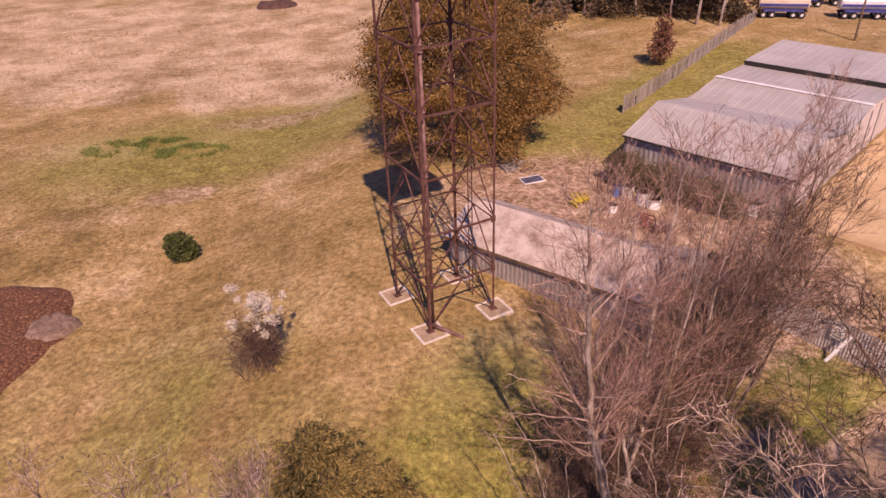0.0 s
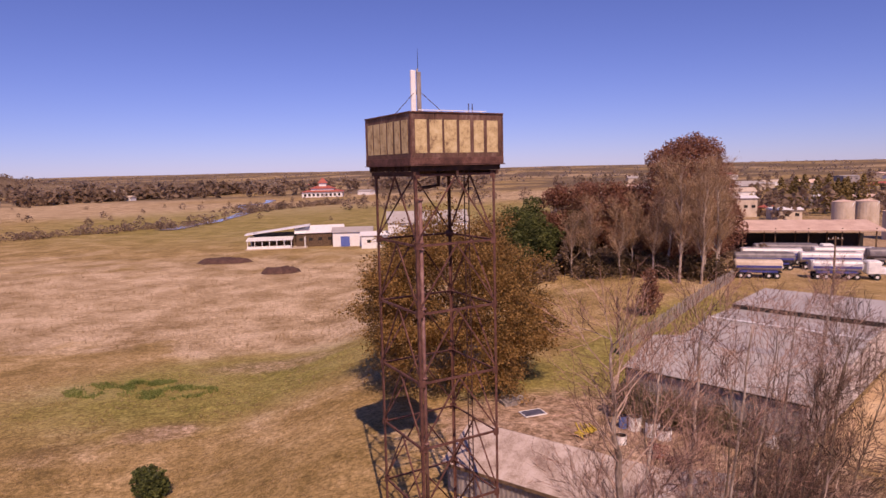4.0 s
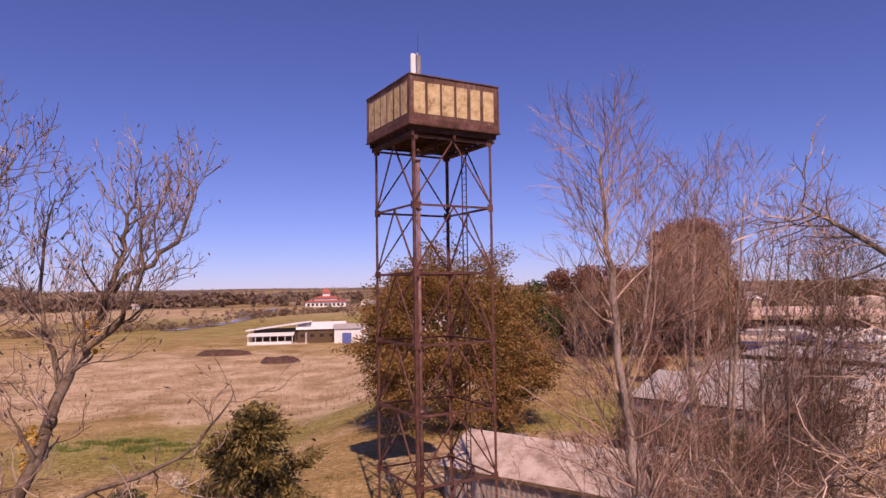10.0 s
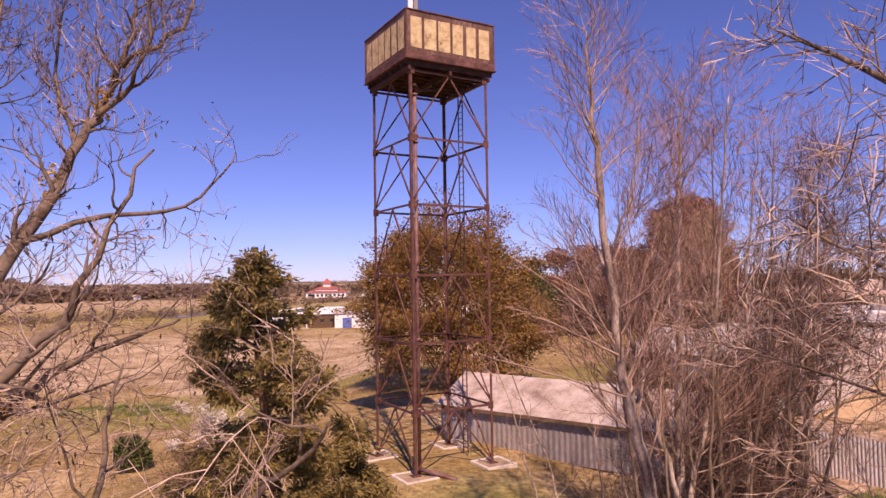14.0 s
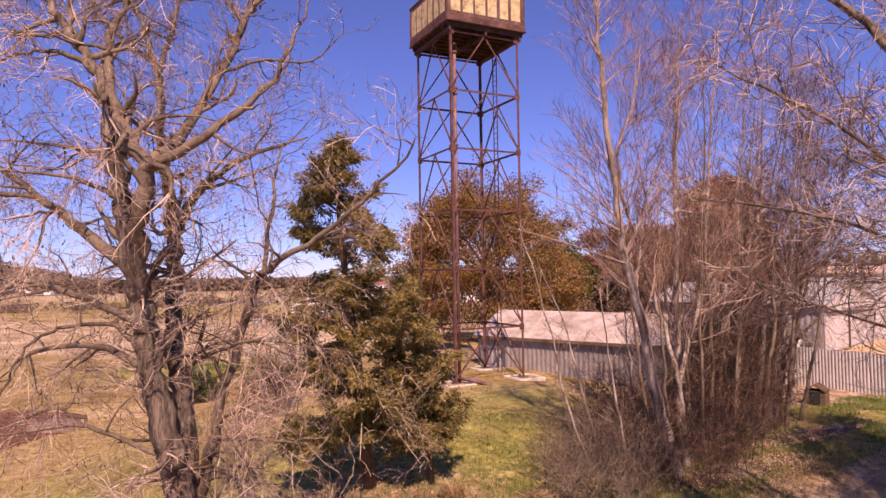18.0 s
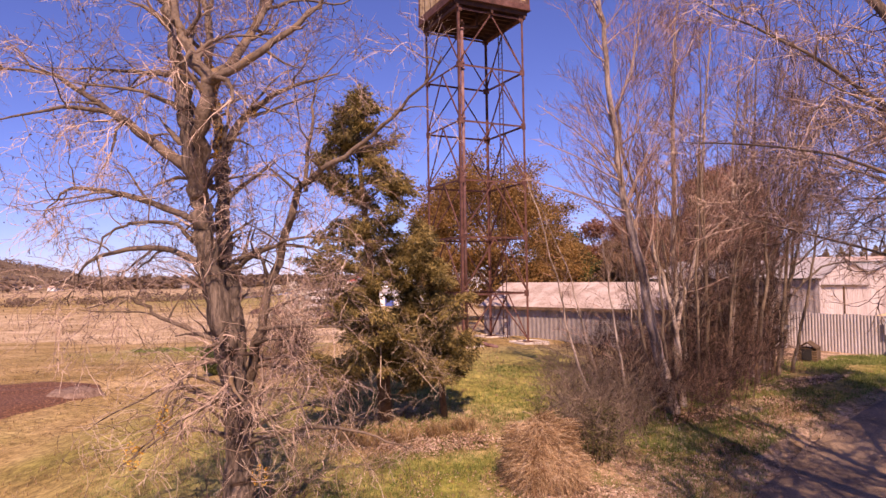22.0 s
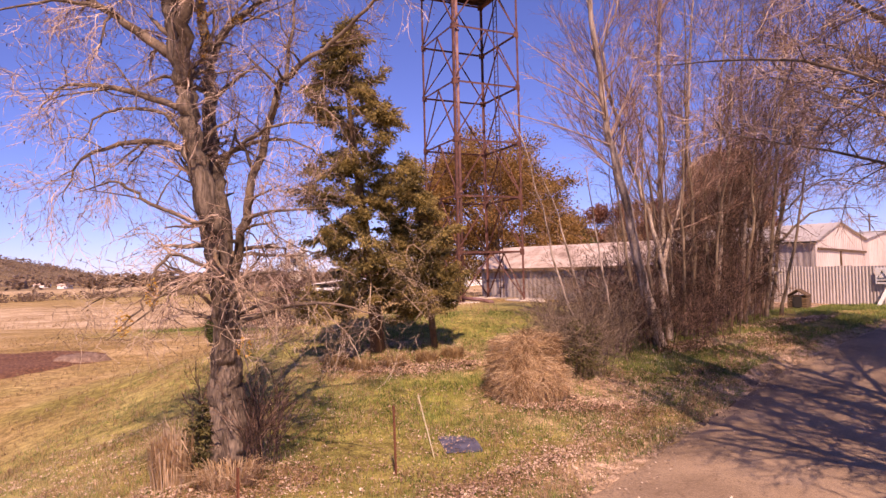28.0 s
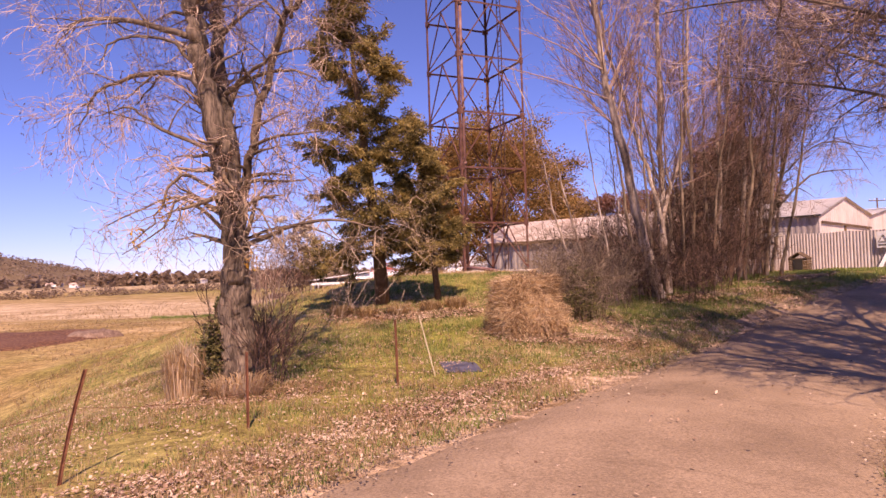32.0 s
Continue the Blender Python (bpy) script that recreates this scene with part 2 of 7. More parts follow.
# ---- mesh helpers ----
class Shape:
    """Vertices and faces that become one mesh."""

    def __init__(self):
        self.v, self.f = [], []

    def add(self, verts, faces):
        k = len(self.v)
        self.v.extend(verts)
        self.f.extend([tuple(i + k for i in face) for face in faces])
        return self

    def box(self, size, at=(0, 0, 0), turn=None, bevel=0.0):
        x, y, z = (s / 2 for s in size)
        c = min(bevel, x * 0.9, y * 0.9, z * 0.9)
        at = Vector(at)
        if c <= 0:
            p = [(-x, -y, -z), (x, -y, -z), (x, y, -z), (-x, y, -z), (-x, -y, z), (x, -y, z), (x, y, z), (-x, y, z)]
            fs = [(3, 2, 1, 0), (4, 5, 6, 7), (0, 1, 5, 4), (1, 2, 6, 5), (2, 3, 7, 6), (3, 0, 4, 7)]
        else:
            p, fs = [], []
            for zz, q in ((-z, c), (-z + c, 0), (z - c, 0), (z, c)):
                p += [(-x + q, -y + c, zz), (-x + c, -y + q, zz), (x - c, -y + q, zz), (x - q, -y + c, zz),
                      (x - q, y - c, zz), (x - c, y - q, zz), (-x + c, y - q, zz), (-x + q, y - c, zz)]
            for k in range(3):
                for i in range(8):
                    j = (i + 1) % 8
                    fs.append((8 * k + i, 8 * k + j, 8 * k + 8 + j, 8 * k + 8 + i))
            fs += [tuple(range(7, -1, -1)), tuple(range(24, 32))]
        m = turn.to_3x3() if turn is not None else None
        return self.add([tuple((m @ Vector(q) if m else Vector(q)) + at) for q in p], fs)

    def beam(self, a, b, w, h=None, up=(0, 0, 1)):
        """A straight bar of rectangular section from a to b."""
        a, b = Vector(a), Vector(b)
        h = h or w
        d = (b - a)
        n = d.normalized()
        s = n.cross(Vector(up))
        s = s.normalized() if s.length > 1e-4 else Vector((1, 0, 0))
        t = s.cross(n)
        p = [q + s * (i * w / 2) + t * (j * h / 2) for q in (a, b) for i, j in ((-1, -1), (1, -1), (1, 1), (-1, 1))]
        return self.add([tuple(q) for q in p], [(3, 2, 1, 0), (4, 5, 6, 7), (0, 1, 5, 4), (1, 2, 6, 5), (2, 3, 7, 6), (3, 0, 4, 7)])

    def tube(self, points, radii, sides=6, cap=True, furrow=0.0):
        """A round tube through points with a radius at each."""
        k = len(self.v)
        pts = [Vector(p) for p in points]
        ref = None
        for i, p in enumerate(pts):
            d = (pts[min(i + 1, len(pts) - 1)] - pts[max(i - 1, 0)]).normalized()
            if ref is None:
                ref = d.orthogonal().normalized()
            s = (ref - d * ref.dot(d))
            s = s.normalized() if s.length > 1e-4 else d.orthogonal().normalized()
            ref = s
            t = d.cross(s)
            for q in range(sides):
                a = 2 * math.pi * q / sides
                w = 1.0
                if furrow:
                    w += furrow * (noise.noise(Vector((3.2 * math.cos(a), 3.2 * math.sin(a), p.z * 0.35))) + 0.7 * noise.noise(Vector((7.5 * math.cos(a), 7.5 * math.sin(a), p.z * 0.8))))
                self.v.append(tuple(p + (s * math.cos(a) + t * math.sin(a)) * radii[i] * w))
        for i in range(len(pts) - 1):
            for q in range(sides):
                w = (q + 1) % sides
                self.f.append((k + i * sides + q, k + i * sides + w, k + (i + 1) * sides + w, k + (i + 1) * sides + q))
        if cap:
            self.f.append(tuple(k + q for q in range(sides - 1, -1, -1)))
            e = k + (len(pts) - 1) * sides
            self.f.append(tuple(e + q for q in range(sides)))
        return self

    def sliver(self, a, b, r):
        """A thin three-sided twig that ends in a point."""
        d = (b - a)
        s = d.orthogonal().normalized() * r
        t = d.normalized().cross(s)
        k = len(self.v)
        self.v.extend([tuple(a + s), tuple(a - s * 0.5 + t * 0.87), tuple(a - s * 0.5 - t * 0.87), tuple(b)])
        self.f.extend([(k, k + 1, k + 3), (k + 1, k + 2, k + 3), (k + 2, k, k + 3)])

    def mesh(self, name, material, smooth=False):
        m = bpy.data.meshes.new(name)
        m.from_pydata(self.v, [], self.f)
        if material:
            m.materials.append(material)
        if smooth:
            m.polygons.foreach_set("use_smooth", [True] * len(m.polygons))
        m.update()
        return m


def part(name, shape, material, parent=None, label="", smooth=False):
    ob = new(name, shape.mesh(name, material, smooth))
    ob.parent = parent
    return tagged(ob, label)


def thing(name, at, label, category, turn=0.0, group="", kind=""):
    ob = new(name)
    ob.empty_display_size = 0.2
    ob.matrix_basis = pose(*at, 0, 0, turn)
    return tagged(ob, label, category, group, kind)


def step(t):
    t = max(0.0, min(1.0, t))
    return t * t * (3 - 2 * t)


def height(u, v):
    """The lie of the land."""
    z = -2.05 * step((-v - 5.0) / 18.0)
    z += -0.45 * step((u - 2.0) / 7.0) * step((14.0 - v) / 14.0) * (1 - 0.8 * step((-v - 14) / 8))
    z += -3.6 * step((-u - 2.0) / 19.0)
    z += -3.4 * step((v - 6.0) / 90.0) * step((42.0 - u) / 32.0)
    r = math.hypot(u, v)
    z += -6.0 * step((r - 140) / 260.0) * step((u + 20) / 60)
    if r > 500:
        n = noise.noise(Vector((u / 900, v / 900, 3.1)))
        z += (13 + 9 * n) * step((r - 1300) / 2000)
        z += 72 * math.exp(-(((u + 1010) / 220) ** 2 + ((v - 1020) / 330) ** 2))
    return z


def on_ground(u, v, up=0.0):
    return (u, v, height(u, v) + up)

# ---- ground ----
def soft_spot(u, v, cu, cv, ru, rv, turn=0.0, edge=0.35):
    c, s = math.cos(radians(turn)), math.sin(radians(turn))
    x, y = (u - cu) * c + (v - cv) * s, -(u - cu) * s + (v - cv) * c
    d = math.hypot(x / ru, y / rv)
    return step((1 - d) / edge + 0.5)


ROAD_LEFT = [(-78.0, -122.0), (-38.0, -76.0), (-14.0, -47.0), (-6.0, -37.0), (-2.0, -31.8), (0.3, -28.6), (2.4, -25.4), (5.3, -21.3), (9.6, -15.6), (13.6, -11.8), (18.0, -8.6), (26.0, -5.0), (40.0, 1.0), (82.0, 16.0), (150.0, 34.0)]
ROAD_RIGHT = [(-72.0, -127.0), (-32.0, -81.0), (-8.0, -52.0), (-0.5, -41.5), (3.0, -35.0), (5.2, -30.2), (7.2, -26.6), (10.2, -22.3), (14.2, -17.6), (18.0, -14.5), (22.0, -12.2), (30.0, -9.0), (42.0, -4.0), (84.0, 11.0), (152.0, 29.0)]


def along(line, n):
    """n evenly spread points on a smooth curve through line."""
    out = []
    k = len(line)
    for i in range(n):
        x = i / (n - 1) * (k - 1)
        j = min(int(x), k - 2)
        t = x - j
        p = [Vector(line[min(max(q, 0), k - 1)]) for q in (j - 1, j, j + 1, j + 2)]
        out.append(0.5 * ((2 * p[1]) + (p[2] - p[0]) * t + (2 * p[0] - 5 * p[1] + 4 * p[2] - p[3]) * t * t + (3 * p[1] - p[0] - 3 * p[2] + p[3]) * t ** 3))
    return out


def road_offset(u, v):
    """How far a place lies outside the road's left edge (negative: on the road)."""
    best = 1e9
    for a, b in zip(ROAD_LEFT, ROAD_LEFT[1:]):
        a, b, p = Vector(a), Vector(b), Vector((u, v))
        t = max(0.0, min(1.0, (p - a).dot(b - a) / (b - a).length_squared))
        q = a + (b - a) * t
        d = (p - q).length
        if d < abs(best):
            side = (b - a).x * (p - a).y - (b - a).y * (p - a).x
            best = d if side > 0 else -d
    return best


def zones(u, v):
    """How green, how pale with tall dry grass and far haze, and how bare the land is."""
    w = noise.noise(Vector((u / 9, v / 9, 0))) * 0.5 + noise.noise(Vector((u / 3, v / 3, 5))) * 0.25
    green = 0.6 * step((-v - 4) / 8 + w) * step((u + 9) / 8)
    green = max(green, 0.9 * soft_spot(u, v, 14.5, -8.0, 9, 4.2, 33, 0.7) * step(0.85 + 1.4 * w), 0.85 * soft_spot(u, v, 8.6, -14.0, 5.5, 2.0, 42, 0.8) * step(0.85 + 1.4 * w))
    green = max(green, 0.65 * step((-v + 2) / 6 + w) * soft_spot(u, v, 3, -11, 5, 12, 0, 0.9), 0.88 * soft_spot(u, v, 3, -16, 6, 7, 0, 0.8) * step(0.9 + 1.4 * w))
    green = max(green, 0.55 * soft_spot(u, v, -6, -17, 8, 9, 0, 0.9), 0.5 * soft_spot(u, v, -14, -12, 13, 15, 0, 0.9) * step(0.6 + 2 * w))
    green = max(green, 0.6 * soft_spot(u + 2 * w, v, -24, 42, 20, 13, 22, 0.9), 0.6 * soft_spot(u + 5 * w, v + 4 * w, -31, 41, 7, 4, 10, 0.9), 0.6 * soft_spot(u, v, 24, 38, 9, 28, -35, 0.5), 0.6 * soft_spot(u, v, 10, 27, 8, 9, 0, 0.8))
    green = max(green, 0.4 * step((w + 0.0) * 3) * step((v - 150) / 40) * step((u + 130) / 60) * step((260 - v) / 60) * step((10 - u) / 20), 0.4 * soft_spot(u, v, -60, 330, 150, 120, 0, 0.7))
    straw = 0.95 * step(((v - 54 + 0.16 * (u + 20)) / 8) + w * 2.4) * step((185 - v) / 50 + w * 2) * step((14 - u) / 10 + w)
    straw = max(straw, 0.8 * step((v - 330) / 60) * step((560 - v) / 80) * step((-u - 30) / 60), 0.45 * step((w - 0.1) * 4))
    # Pale far fields, with distance haze put into the straw colour.
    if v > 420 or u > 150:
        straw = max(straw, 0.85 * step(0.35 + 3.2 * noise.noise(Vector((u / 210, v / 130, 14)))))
    bare = 0.0
    bare = max(bare, 0.95 * soft_spot(u, v, 9, 17, 8.5, 8, 0, 0.5), 0.9 * soft_spot(u, v, 17, 6, 9, 10, 30, 0.5))
    bare = max(bare, 0.75 * soft_spot(u, v, 9.2, -7.4, 4.6, 3.0, 33, 0.8), 0.5 * soft_spot(u, v, 9.6, -11.6, 3.5, 1.0, 33, 0.9), 0.6 * soft_spot(u, v, -1.2, -14, 3.6, 2.0, 0, 0.8), 0.7 * soft_spot(u, v, 4.2, -17.2, 3, 2, 40, 0.9))
    bare = max(bare, 0.6 * soft_spot(u + w, v + w, -24.2, 27.0, 3.4, 2.0, 15, 0.8), 0.5 * soft_spot(u + 2 * w, v + w, -20, 50, 8, 3.0, 10, 0.8))
    d = road_offset(u, v)
    bare = max(bare, 0.9 * step(1.2 - abs(d - 0.2) / 1.3 + w))
    bare = max(bare, 0.6 * step((v - 60) / 30) * step((u - 40) / 20) * step((260 - v) / 100))
    wood = step((math.hypot(u, v) - 620) / 60) * step(0.8 + 2.4 * (noise.noise(Vector((u / 120, v / 60, 2))) + 0.4 * noise.noise(Vector((u / 40, v / 30, 8)))))
    wood = max(wood, step(1.6 - math.hypot((u + 1010) / 330, (v - 1020) / 480)))
    litter = max(0.9 * soft_spot(u, v, 9.6, -9.2, 5.0, 2.3, 33, 0.8), 0.85 * soft_spot(u, v, 14.0, -6.2, 3.6, 1.8, 33, 0.9), 0.75 * soft_spot(u, v, 4.0, -17.4, 2.4, 1.5, 40, 0.9),
                 0.8 * soft_spot(u, v, -1.4, -14.6, 3.2, 1.3, 0, 0.9), 0.8 * soft_spot(u, v, -3.4, -23.4, 1.5, 1.2, 0, 0.9)) * step(0.8 + 1.6 * w)
    litter = max(litter, 0.75 * step(1.3 - abs(d - 1.6 - 1.2 * w) / 0.7) * step(0.75 + 1.5 * w)) if -1 < d < 6 and v < -8 else litter
    return green, straw, bare, wood, litter


def graded(lo, fine_lo, fine_hi, hi, pitch, growth):
    out = [fine_lo + pitch * i for i in range(int((fine_hi - fine_lo) / pitch) + 1)]
    s, x = pitch, out[-1]
    while x < hi:
        s *= growth
        x += s
        out.append(x)
    s, x = pitch, out[0]
    while x > lo:
        s *= growth
        x -= s
        out.insert(0, x)
    return out


us, vs = graded(-3800, -46, 34, 3800, 0.75, 1.13), graded(-700, -44, 72, 4500, 0.75, 1.09)
land = Shape()
marks = [[], [], [], [], []]
for v in vs:
    for u in us:
        z = height(u, v)
        if -60 < u < 45 and -50 < v < 120:
            z += 0.07 * noise.noise(Vector((u * 0.6, v * 0.6, 0))) + 0.03 * noise.noise(Vector((u * 2.1, v * 2.1, 7)))
            d = road_offset(u, v) if v < 5 else 9
            if -7 < d < 0.6:
                z -= 0.09
        land.v.append((u, v, z))
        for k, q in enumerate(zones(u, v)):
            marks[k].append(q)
w = len(us)
for j in range(len(vs) - 1):
    for i in range(w - 1):
        land.f.append((j * w + i, j * w + i + 1, (j + 1) * w + i + 1, (j + 1) * w + i))


def ground_material():
    m = bpy.data.materials.new("paddock")
    m.use_nodes = True
    n, l = m.node_tree.nodes, m.node_tree.links
    b = n["Principled BSDF"]
    b.inputs["Roughness"].default_value = 0.95
    b.inputs["Specular IOR Level"].default_value = 0.1
    co = n.new("ShaderNodeTexCoord").outputs["Object"]

    def grain(scale, detail=5.0, rough=0.6):
        t = n.new("ShaderNodeTexNoise")
        t.inputs["Scale"].default_value, t.inputs["Detail"].default_value, t.inputs["Roughness"].default_value = scale, detail, rough
        l.new(co, t.inputs["Vector"])
        return t.outputs[0]

    def ramp(x, stops):
        r = n.new("ShaderNodeValToRGB")
        while len(r.color_ramp.elements) < len(stops):
            r.color_ramp.elements.new(0.5)
        for e, (p, c) in zip(r.color_ramp.elements, stops):
            e.position, e.color = p, (*c, 1)
        l.new(x, r.inputs[0])
        return r.outputs[0]

    def blend(fac, a, c):
        x = n.new("ShaderNodeMix")
        x.data_type = "RGBA"
        l.new(fac, x.inputs[0])
        l.new(a, x.inputs[6])
        l.new(c, x.inputs[7])
        return x.outputs[2]

    def calc(op, a, c, d=None):
        x = n.new("ShaderNodeMath")
        x.operation = op
        for i, q in enumerate((a, c, d)):
            if q is None:
                continue
            if isinstance(q, (int, float)):
                x.inputs[i].default_value = q
            else:
                l.new(q, x.inputs[i])
        return x.outputs[0]

    def mark(name):
        a = n.new("ShaderNodeAttribute")
        a.attribute_name = name
        return a.outputs["Fac"]

    big, mid, small, tiny = grain(0.12), grain(0.7, 6), grain(2.6, 5, 0.75), grain(22.0, 4, 0.8)
    patch = calc("ADD", calc("MULTIPLY", mid, 0.5), calc("MULTIPLY", small, 0.5))
    speck = calc("ADD", calc("MULTIPLY", small, 0.45), calc("MULTIPLY", tiny, 0.55))
    dry = ramp(calc("ADD", calc("MULTIPLY", big, 0.5), calc("MULTIPLY", patch, 0.5)),
               [(0.36, (0.17, 0.118, 0.045)), (0.45, (0.27, 0.188, 0.075)), (0.53, (0.37, 0.262, 0.122)), (0.62, (0.52, 0.385, 0.215))])
    lush = ramp(patch, [(0.35, (0.105, 0.13, 0.024)), (0.5, (0.2, 0.213, 0.046)), (0.65, (0.35, 0.315, 0.095))])
    # Dry straw tones; their paleness also serves as haze on far land.
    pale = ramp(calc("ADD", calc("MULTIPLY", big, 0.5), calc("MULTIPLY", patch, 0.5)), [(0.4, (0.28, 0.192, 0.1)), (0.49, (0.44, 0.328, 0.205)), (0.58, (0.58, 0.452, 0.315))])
    soil = ramp(patch, [(0.34, (0.14, 0.08, 0.05)), (0.46, (0.3, 0.2, 0.135)), (0.57, (0.46, 0.335, 0.25)), (0.68, (0.58, 0.45, 0.36))])
    forest = ramp(grain(0.06, 8, 0.75), [(0.36, (0.11, 0.078, 0.052)), (0.5, (0.15, 0.11, 0.072)), (0.64, (0.2, 0.15, 0.1))])
    mould = ramp(patch, [(0.36, (0.11, 0.055, 0.028)), (0.5, (0.25, 0.145, 0.08)), (0.64, (0.45, 0.3, 0.185))])
    edge = calc("MULTIPLY", calc("SUBTRACT", patch, 0.5), 2.2)
    colour = dry
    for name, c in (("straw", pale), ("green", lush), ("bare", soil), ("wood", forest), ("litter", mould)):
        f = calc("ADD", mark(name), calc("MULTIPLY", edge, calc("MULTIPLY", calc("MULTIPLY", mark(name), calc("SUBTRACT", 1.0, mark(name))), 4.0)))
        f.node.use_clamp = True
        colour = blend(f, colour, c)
    fleck = ramp(speck, [(0.37, (0.28, 0.25, 0.22)), (0.5, (1, 0.99, 0.97)), (0.62, (1.65, 1.56, 1.45))])
    mul = n.new("ShaderNodeMix")
    mul.data_type, mul.blend_type = "RGBA", "MULTIPLY"
    mul.inputs[0].default_value = 0.9
    l.new(colour, mul.inputs[6])
    l.new(fleck, mul.inputs[7])
    l.new(mul.outputs[2], b.inputs["Base Color"])
    bp = n.new("ShaderNodeBump")
    bp.inputs["Strength"].default_value, bp.inputs["Distance"].default_value = 0.6, 0.08
    l.new(calc("ADD", calc("MULTIPLY", small, 0.6), calc("MULTIPLY", tiny, 0.4)), bp.inputs["Height"])
    l.new(bp.outputs[0], b.inputs["Normal"])
    return m


ground = part("ground", land, ground_material(), smooth=True)
tagged(ground, "dry tan paddock grass with green and bare patches", "ground", kind="structure")
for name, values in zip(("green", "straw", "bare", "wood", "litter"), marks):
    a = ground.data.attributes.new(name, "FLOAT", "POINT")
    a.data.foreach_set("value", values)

def road_material():
    m = surface("dusty_bitumen", [(0.19, 0.13, 0.082), (0.285, 0.2, 0.13), (0.37, 0.266, 0.178)], 0.45, 0.9, 0, 0.35, 55, detail=9)
    n, l = m.node_tree.nodes, m.node_tree.links
    b = n["Principled BSDF"]
    co = n.new("ShaderNodeTexCoord").outputs["Object"]
    base = b.inputs["Base Color"].links[0].from_socket
    warp = n.new("ShaderNodeTexNoise")
    warp.inputs["Scale"].default_value, warp.inputs["Detail"].default_value = 1.4, 5
    l.new(co, warp.inputs["Vector"])
    push = n.new("ShaderNodeVectorMath")
    push.operation = "MULTIPLY_ADD"
    l.new(warp.outputs["Color"], push.inputs[0])
    push.inputs[1].default_value = (1.2, 1.2, 0)
    l.new(co, push.inputs[2])
    cell = n.new("ShaderNodeTexVoronoi")
    cell.feature = "DISTANCE_TO_EDGE"
    cell.inputs["Scale"].default_value = 0.3
    l.new(push.outputs[0], cell.inputs["Vector"])
    grit = n.new("ShaderNodeTexNoise")
    grit.inputs["Scale"].default_value, grit.inputs["Detail"].default_value, grit.inputs["Roughness"].default_value = 26, 4, 0.8
    l.new(co, grit.inputs["Vector"])
    for src, stops in ((cell.outputs["Distance"], [(0.0, (0.75, 0.72, 0.7)), (0.008, (0.97, 0.97, 0.97)), (0.02, (1, 1, 1))]),
                       (grit.outputs[0], [(0.36, (0.6, 0.58, 0.55)), (0.5, (1, 1, 1)), (0.66, (1.4, 1.38, 1.35))])):
        r = n.new("ShaderNodeValToRGB")
        r.color_ramp.elements.new(0.5)
        for e, (p, c) in zip(r.color_ramp.elements, stops):
            e.position, e.color = p, (*c, 1)
        l.new(src, r.inputs[0])
        x = n.new("ShaderNodeMix")
        x.data_type, x.blend_type = "RGBA", "MULTIPLY"
        x.inputs[0].default_value = 0.8
        l.new(base, x.inputs[6])
        l.new(r.outputs[0], x.inputs[7])
        base = x.outputs[2]
    l.new(base, b.inputs["Base Color"])
    return m


ASPHALT = road_material()
road = Shape()
lefts, rights = along(ROAD_LEFT, 220), along(ROAD_RIGHT, 220)
across = 9
for a, b in zip(lefts, rights):
    for k in range(across):
        p = a.lerp(b, k / (across - 1))
        wob = 0.14 * noise.noise(Vector((p.x * 1.3, p.y * 1.3, 2))) if k in (0, across - 1) else 0
        d = (b - a).normalized() * wob
        crown = 0.05 * (1 - (2 * k / (across - 1) - 1) ** 2)
        road.v.append((p.x + d.x, p.y + d.y, height(p.x, p.y) + (-0.05 if k in (0, across - 1) else 0.03) + crown))
for j in range(219):
    for k in range(across - 1):
        road.f.append((j * across + k, j * across + k + 1, (j + 1) * across + k + 1, (j + 1) * across + k))
tagged(part("road", road, ASPHALT, smooth=True), "narrow dusty pinkish bitumen road with crumbling edges", "road", kind="structure")

# ---- water tower ----
SIDE, TURN = 4.17, 29.5
RINGS = [0.0, 2.75, 5.85, 8.95, 12.16, 15.23, 18.33]
tower = thing("water_tower", (0, 0, 0), "tall rusted steel lattice water tower with a square brown tank", "water tower", TURN)
corners = [(0, 0), (SIDE, 0), (SIDE, SIDE), (0, SIDE)]
for x, y in corners:
    sx, sy = (1 if x == 0 else -1), (1 if y == 0 else -1)
    s = Shape()
    s.box((0.13, 0.016, 18.4), (x + sx * 0.055, y, 9.2))
    s.box((0.016, 0.13, 18.4), (x, y + sy * 0.055, 9.2))
    leg = part("leg", s, RUST, tower)
    for z in RINGS[1:]:
        s = Shape()
        s.box((0.3, 0.02, 0.34), (x + sx * 0.1, y - sy * 0.014, z), bevel=0.008)
        s.box((0.02, 0.3, 0.34), (x - sx * 0.014, y + sy * 0.1, z), bevel=0.008)
        part("gusset", s, RUST, leg)
    part("base_plate", Shape().box((0.42, 0.42, 0.03), (x + sx * 0.05, y + sy * 0.05, 0.045)), RUST, leg)
